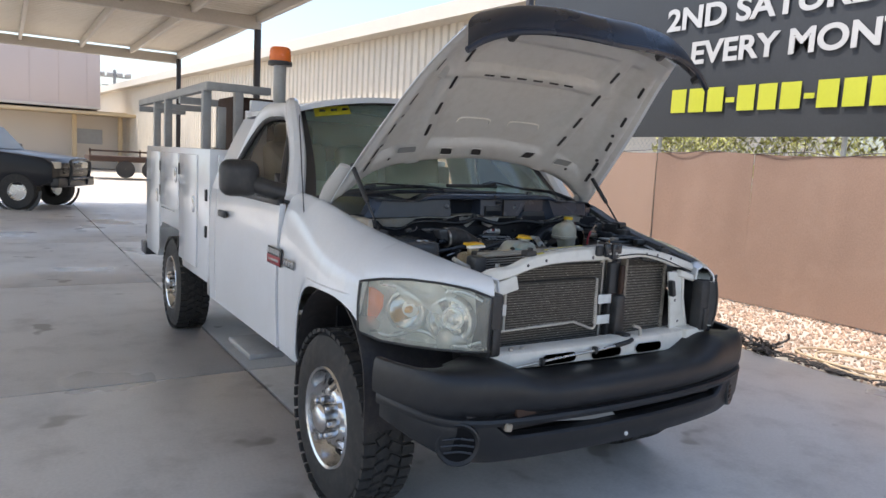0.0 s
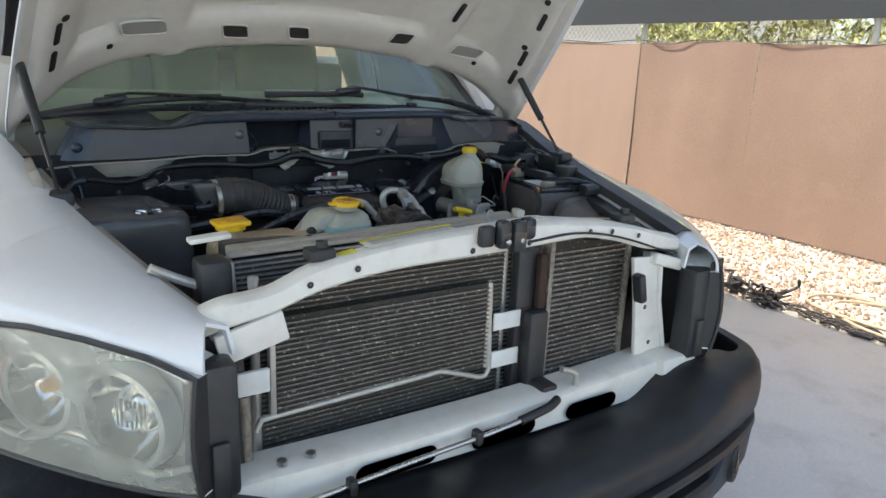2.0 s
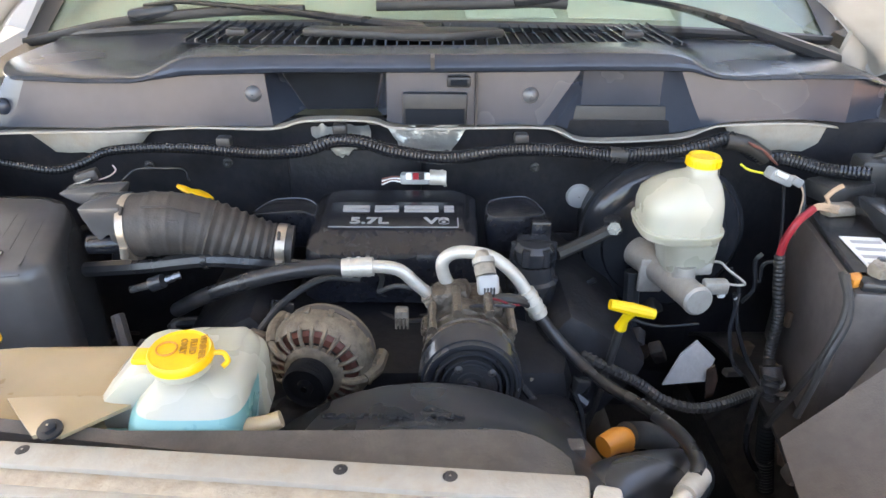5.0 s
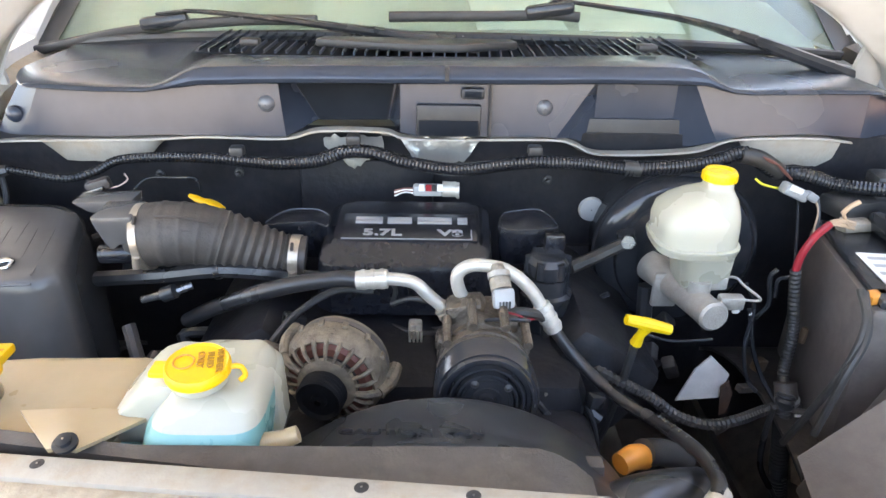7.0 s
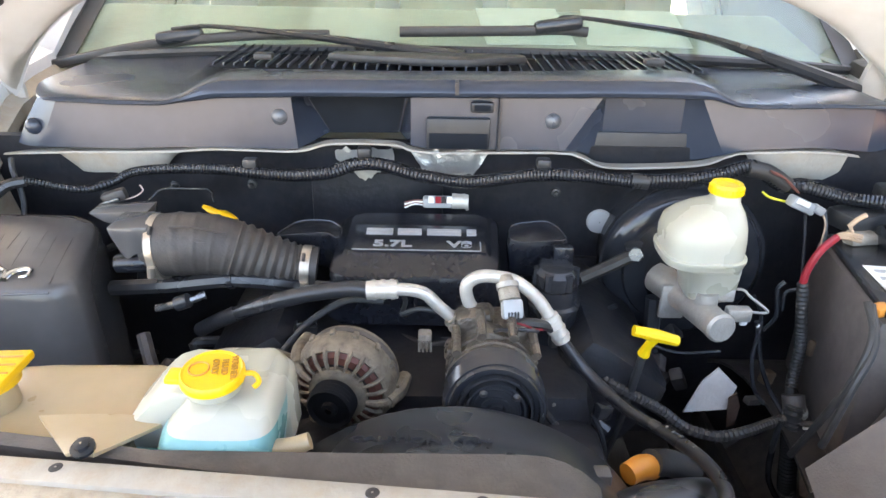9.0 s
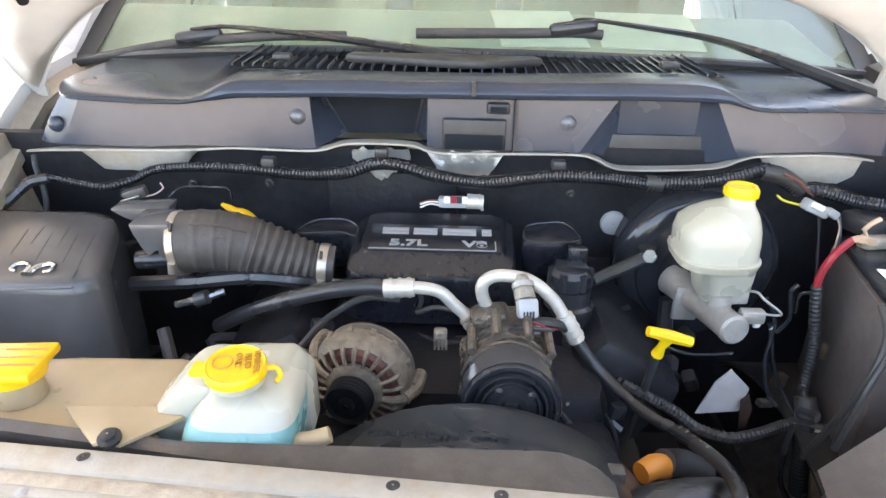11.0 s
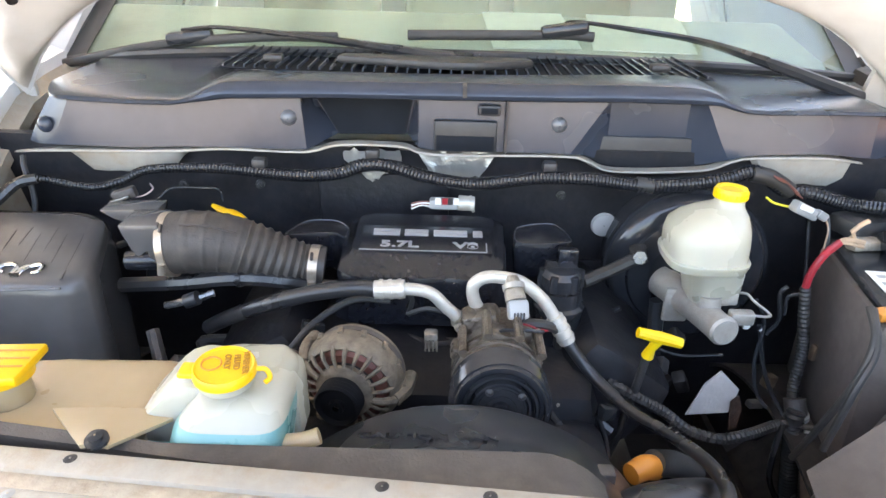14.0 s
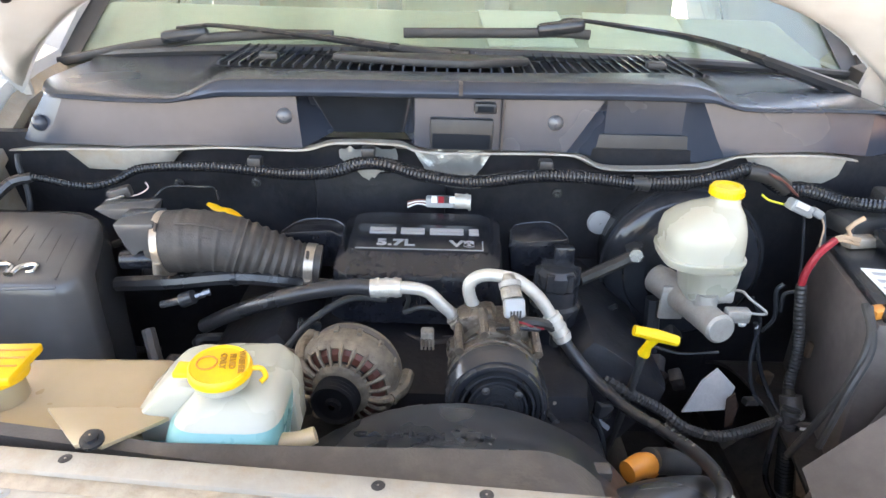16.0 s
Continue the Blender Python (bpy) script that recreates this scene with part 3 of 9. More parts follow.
for k, (x, y, l, h, mt, nm) in enumerate(((3.2, 33, 4.2, 0.25, M_RUST, "flatbed"), (7.2, 37, 5, 0.3, M_RUST, "flatbed"))):
    tr = thing("flatbed_trailer", x, y, 0, "rusty red flatbed trailer parked in the sunlit yard", "trailer", "parked trailers")
    tr.matrix_world = Matrix()
    part("deck", add_box(B(), (x, y, 0.85), (l, 2.2, h), 0.02), mt, tr)
    for dx in (-0.6, 0.5):
        part("wheel", add_lathe(B(), [(0.02, 0), (0.38, 0), (0.4, 0.04), (0.4, 0.2), (0.38, 0.24), (0.02, 0.24)], (x + dx, y - 1.1, 0.4), (0, 1, 0), 20), M_TYRE, tr)
    part("rail", add_box(B(), (x, y - 1.05, 1.2), (l, 0.06, 0.08)), mt, tr)
    for dx in (-l / 2, 0, l / 2):
        part("stake", add_box(B(), (x + dx * 0.98, y - 1.05, 1.05), (0.06, 0.06, 0.5)), mt, tr)
b = B()
add_box(b, (14, 90, 3), (160, 1, 7))
whole("backdrop", b, M_OFFWHITE, "hazy pale distance behind the yard", "distance", kind="structure")


# shrubs behind the fence
def shrub(x, y, w, h, seed):
    rng = random.Random(seed)
    t = thing("shrub", x, y, 0, "sunlit yellow-green desert shrub behind the fence", "shrub", "shrubs")
    t.matrix_world = Matrix()
    b = B()
    for k in range(5):
        a = rng.uniform(0, 6.28)
        add_tube(b, [(x, y, -0.1), (x + 0.3 * math.cos(a), y + 0.3 * math.sin(a), h * 0.4), (x + 0.7 * w * math.cos(a), y + 0.7 * w * math.sin(a), h * 0.85)], [0.04, 0.025, 0.01], seg=6)
    part("stem", b, M_BARK, t)
    b = B()
    for k in range(2600):
        a, r = rng.uniform(0, 6.28), w * rng.random() ** 0.5
        q = Vector((x + r * math.cos(a), y + r * math.sin(a), h * (0.25 + 0.75 * rng.random() ** 0.6)))
        m = Matrix.Translation(q) @ pose(0, 0, 0, rng.uniform(0, 360), rng.uniform(0, 360), rng.uniform(0, 360))
        l = rng.uniform(0.03, 0.07)
        b.faces.new([b.verts.new(m @ Vector(p)) for p in ((-l, 0, 0), (0, -l * 0.35, 0.01), (l, 0, 0), (0, l * 0.35, 0.01))])
    tagged(part("leaves", b, M_LEAF, t), kind="stuff")


for k, (x, y, w, h) in enumerate(((7.2, -0.8, 1.0, 2.5), (7.4, 1.2, 1.1, 2.7), (7.3, 3.0, 1.0, 2.6), (7.5, 4.8, 0.7, 2.2))):
    shrub(x, y, w, h, k)


# roots and cut cable beside the pad, hose loops on the gravel
rng = random.Random(7)
b = B()
for k in range(60):
    x, y = 3.60 + rng.uniform(-0.09, 0.09), rng.uniform(0.75, 1.15)
    p = Vector((x, y, rng.uniform(0.0, 0.06)))
    pts = [p]
    for j in range(3):
        p = p + Vector((rng.uniform(-0.06, 0.06), rng.uniform(-0.08, 0.08), rng.uniform(-0.03, 0.05)))
        p.z = max(p.z, 0.004)
        pts.append(p)
    add_tube(b, pts, rng.uniform(0.004, 0.012), seg=5, n=3)
whole("root_heap", b, M_DARK, "dark tangle of roots and debris beside the pad", "debris", kind="stuff")
b = B()
for k in range(150):
    x, y = 3.56 + rng.uniform(-0.05, 0.14), rng.uniform(-2.0, 0.7)
    add_tube(b, [(x, y, 0.006), (x + rng.uniform(-0.03, 0.03), y + 0.06, 0.02), (x + rng.uniform(-0.04, 0.04), y + 0.13, 0.006)], rng.uniform(0.003, 0.010), seg=5, n=3)
whole("edge_debris", b, M_DARK, "dark cable scraps and dirt along the pad edge", "debris", kind="stuff")
b = B()
pts = []
for k in range(60):
    a = k / 60 * 4 * math.pi
    pts.append((3.95 + 0.30 * math.cos(a) * (1 + 0.15 * math.sin(k * 0.31)), 0.35 - k * 0.006 + 0.42 * math.sin(a), 0.02 + 0.012 * (k % 20 > 9)))
add_tube(b, pts, 0.011, seg=8, n=3)
whole("hose", b, M_HOSE_TAN, "coiled pale garden hose on the gravel", "hose")


# parked black vehicle in the yard
def suv():
    t = thing("parked_car", -1.44, 15.52, 0, "black off-road car with a push bar, parked facing the pad edge", "car", rz=-28)
    def P(name, b, mt, par=t, label=""):
        return part(name, b, mt, par, label)
    prof = [(-4.4, 0.55), (-4.45, 1.05), (-4.3, 1.75), (-3.9, 1.92), (-1.75, 1.90), (-1.25, 1.75), (-0.75, 1.27), (0.55, 1.15), (0.72, 1.02), (0.75, 0.62), (0.45, 0.52)]
    b = B()
    add_prism(b, prof, -0.92, 0.92, "y", 0.05)
    moved(b, Matrix())
    body = P("body", b, M_CARBLACK)
    for s in (-1, 1):
        b = B()
        add_prism(b, [(-1.30, 1.28), (-1.55, 1.72), (-3.7, 1.76), (-3.8, 1.28)], s * 0.925, s * 0.93, "y")
        P("side_window", b, M_GLASS_D, body)
        b = B()
        add_box(b, (0.66, s * 0.66, 0.98), (0.14, 0.36, 0.17), 0.03)
        P("headlight", b, M_HL_CAR, body, "clear headlight")
        for x in (0.0, -3.1):
            r = P("wheel", add_lathe(B(), [(0.20, -0.02), (0.21, 0.0), (0.17, -0.03), (0.05, -0.02), (0.001, -0.02)], (x, s * 0.93, 0.40), (0, s, 0), 24), M_STEEL)
            P("tyre", add_lathe(B(), [(0.20, 0.0), (0.36, 0.01), (0.40, -0.03), (0.40, -0.22), (0.36, -0.26), (0.2, -0.26)], (x, s * 0.93, 0.40), (0, s, 0), 32), M_TYRE, r)
            P("wheel_arch", add_lathe(B(), [(0.44, 0.0), (0.50, 0.005), (0.50, -0.03)], (x, s * 0.925, 0.42), (0, s, 0), 24, (0, math.pi)), M_BLACK, body)
    b = B()
    add_prism(b, [(-1.20, 1.75), (-0.74, 1.285), (-0.70, 1.285), (-1.16, 1.77)], -0.78, 0.78, "y")
    P("windshield", b, M_GLASS_CAR, body)
    for z in (0.82, 0.92, 1.02):
        P("grille_slat", add_box(B(), (0.755, 0, z), (0.03, 0.9, 0.04), 0.008), M_BLACK_SAT, body)
    P("front_bumper", add_box(B(), (0.76, 0, 0.62), (0.2, 1.8, 0.22), 0.05), M_BLACK, body)
    bar = P("push_bar", add_tube(B(), [(0.85, -0.45, 0.55), (0.93, -0.45, 0.9), (0.90, -0.4, 1.1), (0.90, 0.4, 1.1), (0.93, 0.45, 0.9), (0.85, 0.45, 0.55)], 0.035, seg=10), M_BLACK_SAT)
    for z in (0.7, 0.9):
        P("push_bar_rung", add_cyl(B(), (0.92, -0.45, z), (0.92, 0.45, z), 0.025, seg=10), M_BLACK_SAT, bar)
    for s in (-1, 1):
        P("door_mirror", add_box(B(), (-0.95, s * 1.03, 1.33), (0.12, 0.2, 0.16), 0.04), M_BLACK)


M_GLASS_D = mat("dark_glass", (0.02, 0.022, 0.024), 0.06, var=0.05)
M_GLASS_CAR = mat("car_windshield", (0.30, 0.33, 0.32), 0.05, var=0.05)
M_HL_CAR = mat("car_headlight", (0.62, 0.60, 0.52), 0.15, 0.2, var=0.1)
suv()

# ---- service truck: body ----
truck = thing("pickup_truck", 0, 0, 0, "white utility service truck with its hood raised and grille off", "truck")


def wheel(x, y, side, name="wheel"):
    """side -1: outer face towards -x."""
    R, W = 0.385, 0.245
    o = (x, y, R)
    ax = (side, 0, 0)
    b = B()
    add_lathe(b, [(0.205, -W + 0.02), (0.225, -W), (0.30, -W - 0.004), (0.355, -W + 0.012), (0.374, -W + 0.04), (0.376, -0.04), (0.355, -0.012), (0.30, 0.004), (0.235, 0.0), (0.216, -0.012), (0.210, -0.04), (0.20, -W + 0.05)], o, ax, 64)
    rim = part(name, rim_mesh(o, ax), M_CHROME, truck, "chromed steel wheel")
    part("tyre", b, M_TYRE, rim, "worn all-terrain tyre")
    b = B()
    n = 44
    for k in range(n):
        a0 = 2 * math.pi * k / n
        for row, (h, w, da, l, tw) in enumerate(((-0.030, 0.052, 0, 0.040, 0), (-0.088, 0.046, 0.5, 0.034, 28), (-0.143, 0.046, 0.15, 0.034, -28), (-0.205, 0.052, 0.55, 0.040, 0))):
            a = a0 + da * 2 * math.pi / n
            m = Matrix.Translation(o) @ Matrix.Rotation(a, 4, "X") @ Matrix.Translation((side * h, 0, 0.378))
            add_box(b, (0, 0, 0), (w, l, 0.017), 0.0, (0, 0, tw), m=m)
    tagged(part("tread", b, M_TYRE, rim), kind="stuff")
    for k in range(8):
        a = 2 * math.pi * k / 8
        p = Vector(o) + Vector((0, math.cos(a) * 0.082, math.sin(a) * 0.082))
        b = add_lathe(B(), [(0.016, 0.0), (0.016, 0.03), (0.012, 0.042), (0.001, 0.046)], p + Vector((side * -0.022, 0, 0)), ax, 6)
        part("lug_nut", b, M_CHROME, rim)
    for k in range(8):
        a = 2 * math.pi * (k + 0.5) / 8
        p = Vector(o) + Vector((side * -0.046, math.cos(a) * 0.150, math.sin(a) * 0.150))
        # Flat dark disc paints the shade of a hole; the rim is not pierced.
        part("rim_hole", add_lathe(B(), [(0.020, 0.0), (0.018, 0.003), (0.001, 0.0032)], p, (side * 0.8, math.cos(a) * 0.45, math.sin(a) * 0.45), 16, stretch=(1, 0.8)), M_VOID2, rim)
    part("hub_cap", add_lathe(B(), [(0.062, -0.03), (0.062, 0.02), (0.052, 0.034), (0.03, 0.042), (0.001, 0.043)], o, ax, 28), M_CHROME, rim)
    return rim


def rim_mesh(o, ax):
    b = add_lathe(B(), [(0.225, -0.006), (0.218, 0.002), (0.208, -0.004), (0.200, -0.03), (0.186, -0.075), (0.178, -0.082)], o, ax, 48)
    rows = []
    for r, h in ((0.178, -0.082), (0.165, -0.068), (0.128, -0.03), (0.115, -0.022), (0.06, -0.022)):
        row = []
        for k in range(64):
            a = 2 * math.pi * k / 64
            dip = 0.035 * max(0.0, math.cos(a * 8)) ** 2 if 0.12 < r < 0.17 else 0
            u, v = frame_of(Vector(ax))
            row.append(Vector(o) + Vector(ax) * (h - dip) + u * r * math.cos(a) + v * r * math.sin(a))
        rows.append(row)
    add_grid(b, rows, close=True)
    return b


for x, y, s in ((-0.945, 0, -1), (0.945, 0, 1), (-0.93, 3.38, -1), (0.93, 3.38, 1)):
    wheel(x, y, s)
for y in (0, 3.38):
    b = B()
    add_cyl(b, (-0.72, y, 0.385), (0.72, y, 0.385), 0.05)
    add_lathe(b, [(0.02, -0.14), (0.1, -0.1), (0.14, 0), (0.1, 0.1), (0.02, 0.14)], (-0.15 if y == 0 else 0, y, 0.385), (0, 1, 0), 20)
    part("axle", b, M_DARK, truck)
b = B()
for x in (-0.42, 0.42):
    add_box(b, (x, 1.9, 0.58), (0.09, 5.3, 0.16), 0.01)
for y in (-0.5, 1.0, 2.4, 4.3):
    add_box(b, (0, y, 0.58), (0.84, 0.1, 0.1), 0.01)
part("chassis", b, M_DARK, truck)

# fender and headlight outline in plan, from the grille corner back to the door
OUT = [(-0.60, -0.705), (-0.665, -0.64), (-0.74, -0.545), (-0.81, -0.45), (-0.875, -0.36), (-0.925, -0.27), (-0.955, -0.17), (-0.970, -0.06), (-0.975, 0.06), (-0.970, 0.18), (-0.962, 0.30), (-0.955, 0.42), (-0.950, 0.54), (-0.948, 0.64)]
TOP = [(-0.578, -0.65, 1.100), (-0.602, -0.59, 1.112), (-0.632, -0.49, 1.128), (-0.658, -0.39, 1.143), (-0.683, -0.29, 1.159), (-0.705, -0.19, 1.174), (-0.722, -0.11, 1.187), (-0.742, -0.02, 1.203), (-0.765, 0.08, 1.225), (-0.788, 0.18, 1.250), (-0.812, 0.28, 1.278), (-0.832, 0.38, 1.303), (-0.842, 0.50, 1.318), (-0.846, 0.62, 1.326)]


def arch_z(y, base):
    t = abs(y / 0.385) if y < 0 else abs(y / 0.352)
    return 0.50 + 0.452 * (1 - min(1, t) ** 3.2) ** 0.5 if t < 1 else base


def fender():
    rows = []
    for i in range(0, 131):
        f = i / 130 * (len(OUT) - 1)
        k = min(int(f), len(OUT) - 2)
        f -= k
        ox, oy = [a + (c - a) * f for a, c in zip(OUT[k], OUT[k + 1])]
        tx, ty, tz = [a + (c - a) * f for a, c in zip(TOP[k], TOP[k + 1])]
        zb = arch_z(oy, 0.52)
        if oy < -0.27:
            zb = 1.038 + 0.03 * math.sin(math.pi * min(1, max(0, (-0.27 - oy) / 0.43)))
        elif oy < -0.2:
            zb = max(zb, 0.80)
        zs = max(zb, 0.972)
        row = []
        low = zb < zs - 0.01
        for j in range(8 if low else 0):
            z = zb + (zs - zb) * j / 8
            flare = 0.014 * math.exp(-((z - zb) / 0.05) ** 2) if -0.35 < oy < 0.36 else 0.0
            cur = 0.018 * ((zs - z) / 0.45) ** 2
            row.append((ox + cur - flare, oy, z))
        n = 10 if low else 18
        for j in range(0, n + 1):
            a = math.pi / 2 * j / n
            row.append((ox + (tx - ox) * (1 - math.cos(a)), oy + (ty - oy) * (1 - math.cos(a)), zs + (tz - zs) * math.sin(a)))
        row.append((tx + 0.035, ty, tz - 0.012))
        row.append((tx + 0.045, ty, tz - 0.06))
        rows.append(row)
    return add_grid(B(), rows, 0.006)


part("fender", fender(), M_WHITE, truck, "white painted front fender")
RX = 0.06  # the far side stands this much further out
part("fender", moved(mirrored(fender()), Matrix.Translation((RX, 0, 0))), M_WHITE, truck, "white painted front fender")
# wheel housings
for s in (-1, 1):
    rows = []
    for k in range(25):
        a = math.pi * k / 24
        y = -0.375 * math.cos(a) - 0.01
        rows.append([(s * x, y, 0.45 + h * math.sin(a) ** 0.7) for x, h in ((0.945, 0.50), (0.85, 0.47), (0.8, 0.46), (0.6, 0.46), (0.52, 0.46))])
    b = add_grid(B(), rows, 0.006)
    add_box(b, (s * 0.52, 0, 0.60), (0.012, 0.8, 0.26))
    part("wheel_housing", b, M_DARK, truck)


def headlight():
    """Clear lens over a bright housing with two reflector bowls."""
    pts = [Vector((x, y, 0)) for x, y in ((-0.610, -0.705), (-0.665, -0.642), (-0.74, -0.547), (-0.81, -0.452), (-0.875, -0.362), (-0.928, -0.268))]
    n = len(pts) - 1
    top = [1.033, 1.056, 1.066, 1.066, 1.056, 1.034]
    bot = [0.830, 0.820, 0.813, 0.810, 0.812, 0.832]

    def sheet(inset, lo=0.0, hi=1.0, shrink=0.0):
        rows = []
        cu = cr(pts, 5)
        for i, p in enumerate(cu):
            f = i / 5
            k = min(int(f), n - 1)
            f -= k
            zt = top[k] + (top[k + 1] - top[k]) * f - shrink
            zb = bot[k] + (bot[k + 1] - bot[k]) * f + shrink
            row = []
            for j in range(9):
                t = j / 8
                bulge = 0.012 * math.sin(math.pi * t)
                q = p + Vector((-0.79, -0.61, 0)) * (bulge - inset)
                row.append((q.x, q.y, zb + (zt - zb) * t))
            rows.append(row)
        return rows
    h = part("headlight", add_grid(B(), sheet(0.075, shrink=0.0), 0.004), M_HL_BACK, truck, "hazy clear headlight with an amber corner")
    b = B()
    outer, inner = sheet(0.003), sheet(0.076)
    for side in (0, -1):
        add_grid(b, [[r[side] for r in outer], [r[side] for r in inner]], 0.003)
    part("housing", b, M_HL_BACK, h)
    b = B()
    part("housing_end", add_grid(b, [outer[0], inner[0]], 0.003), M_BLACK, h)
    part("housing_end", add_grid(B(), [outer[-1], inner[-1]], 0.003), M_BLACK, h)
    edge = [r[0] for r in outer] + [p for p in outer[-1][1:]] + [r[-1] for r in outer[::-1][1:]] + [p for p in outer[0][::-1][1:]]
    part("gasket", add_tube(B(), [Vector(p) + Vector((-0.004, -0.003, 0)) for p in edge], 0.0052, seg=6, curve=False), M_BLACK, h, "black rubber gasket")
    ax = Vector((-0.79, -0.61, 0)).normalized()
    along = Vector((-0.61, 0.79, 0))
    for d, z, r, dep in ((0.165, 0.922, 0.078, 0.058), (0.345, 0.937, 0.066, 0.055)):
        c = Vector((-0.61, -0.705, 0)) + along * d + Vector((0, 0, z)) - ax * 0.014
        part("reflector", add_lathe(B(), [(0.012, -dep), (r * 0.45, -dep + 0.006), (r * 0.8, -dep * 0.5), (r, 0.0)], c, ax, 40), M_HL_CHROME, h)
        part("reflector_rim", add_lathe(B(), [(r - 0.001, 0.0), (r + 0.003, 0.006), (r + 0.012, 0.004), (r + 0.019, -0.010), (r + 0.021, -0.03)], c, ax, 40), M_HL_RIM, h)
        part("bulb_shield", add_lathe(B(), [(0.001, -0.012), (0.010, -0.014), (0.014, -0.03), (0.014, -0.05)], c, ax, 20), M_HL_BULB if d < 0.2 else M_HL_AMBER, h)
        if d < 0.2:
            part("projector", add_lathe(B(), [(0.001, -0.024), (0.022, -0.028), (0.038, -0.040), (0.044, -0.052)], c, ax, 32), M_HL_CHROME, h)
            for k in range(7):
                q = c + Vector((0, 0, 0)) + along * (0.010 * (k - 3)) - ax * 0.022
                part("projector_flute", add_tube(B(), [q + Vector((0, 0, 0.024)), q - Vector((0, 0, 0.026))], 0.0024, seg=6, curve=False), M_HL_CHROME, h)
    for z0, z1, bow in ((0.842, 0.850, 0.020), (1.022, 1.012, -0.018)):
        part("bezel_fold", add_tube(B(), [Vector((-0.61, -0.705, 0)) + along * dd - ax * 0.030 + Vector((0, 0, z0 + (z1 - z0) * dd * 2 + bow * math.cos(dd * 22))) for dd in (0.04, 0.12, 0.20, 0.26, 0.32, 0.40, 0.46)], [0.006, 0.010, 0.008, 0.011, 0.006], seg=10), M_HL_RIM, h)
    rows = []
    for i in range(7):
        t = i / 6
        p = Vector((-0.61, -0.705, 0)) + along * (0.440 + 0.060 * t) - ax * (0.016 - 0.010 * t)
        rows.append([(p.x, p.y, 0.872 + z) for z in (0.07 * (1 - t) ** 2, 0.05 + 0.03 * (1 - t) ** 2, 0.10, 0.145 - 0.03 * (1 - t) ** 2)])
    part("turn_signal", add_grid(B(), rows, 0.004), M_AMBER, h)
    part("lens", add_grid(B(), sheet(-0.002)), M_LENS, h, "hazy clear lens").visible_shadow = False
    return h


M_HL_BACK = mat("headlight_housing", (0.86, 0.87, 0.81), 0.24, 0.15, var=0.12, big=14, bump=0.25, bscale=25)
M_HL_RIM = mat("bright_bezel", (0.82, 0.83, 0.78), 0.2, 0.5, var=0.08, big=20)
M_HL_CHROME = mat("reflector_chrome", (0.80, 0.80, 0.77), 0.10, 1.0, var=0.06, big=30, bump=0.2, bscale=40)
M_HL_BULB = mat("bulb_glass", (0.8, 0.8, 0.78), 0.15, 0.5, var=0.05)
M_HL_AMBER = mat("amber_bulb", (0.75, 0.35, 0.03), 0.2, 0.2, var=0.05)
hl = headlight()
hr = copy_thing(hl, Matrix.Diagonal((-1, 1, 1, 1)))
hr.rotation_euler = (0, 0, 0)
hr.scale = (-1, 1, 1)
hr.location = (RX, 0, 0)
# dark bezel between headlight and core support
for s in (-1, 1):
    b = B()
    add_box(b, (s * 0.575, -0.66, 0.92), (0.07, 0.06, 0.24), 0.012)
    add_box(b, (s * 0.595, -0.60, 0.90), (0.03, 0.16, 0.28), 0.01)
    add_box(b, (s * 0.575, -0.69, 0.86), (0.03, 0.02, 0.10), 0.005)
    part("headlight_bracket", moved(b, Matrix.Translation((RX if s > 0 else 0, 0, 0))), M_BLACK, truck)


# bumper
def bump_y(x):
    a = abs(x)
    y = -0.885 + 0.095 * (a / 0.82) ** 2.2
    if a > 0.82:
        t = min(1.0, (a - 0.82) / 0.18)
        y += 0.36 * (1 - (1 - t ** 2.2) ** 0.5) + 0.02 * t
    return y


def bumper_sheet(profile, xmax=1.0, n=80, thick=0.008, xmin=None):
    rows = []
    for i in range(n + 1):
        t = -1 + 2 * i / n
        x = xmax * math.sin(t * math.pi / 2) if xmin is None else xmin + (xmax - xmin) * (t + 1) / 2
        y = bump_y(x)
        e = 1e-3
        nx = (bump_y(min(1, x + e)) - bump_y(max(-1, x - e)))
        nv = Vector((nx, -2 * e, 0)).normalized() if abs(x) < 0.995 else Vector((math.copysign(1, x), -0.2, 0)).normalized()
        k = min(1.0, max(0.0, (abs(x) - 0.40) / 0.24))
        k = k * k * (3 - 2 * k)
        up = max(0.0, abs(x) - 0.62) ** 2
        kd = 1 - 0.82 * min(1.0, max(0.0, (abs(x) - 0.70) / 0.22))
        x -= 0.13 * max(0.0, x - 0.6)
        row = [(x - nv.x * d * kd, y - nv.y * d * kd, z - dish * (1 - k) + rise * up) for d, z, dish, rise in profile]
        rows.append(row)
    return add_grid(B(), rows, thick)


bumper = part("bumper", bumper_sheet([(0.22, 0.795, 0.070, 0), (0.12, 0.800, 0.065, 0), (0.06, 0.796, 0.06, 0), (0.025, 0.782, 0.055, 0), (0.006, 0.755, 0.045, 0), (0.0, 0.718, 0.03, 0), (0.003, 0.675, 0.015, 0.1), (0.014, 0.64, 0.008, 0.25), (0.028, 0.622, 0.0, 0.4)], 0.985), M_BUMPER, truck, "textured black plastic bumper cover")
LOW = [(0.028, 0.622, 0, 0.4), (0.006, 0.616, 0, 0.4), (0.0, 0.605, 0, 0.4), (0.006, 0.590, 0, 0.4), (0.018, 0.585, 0, 0.4)]
part("trim_lip", bumper_sheet(LOW, 0.98), M_BUMPER, bumper)


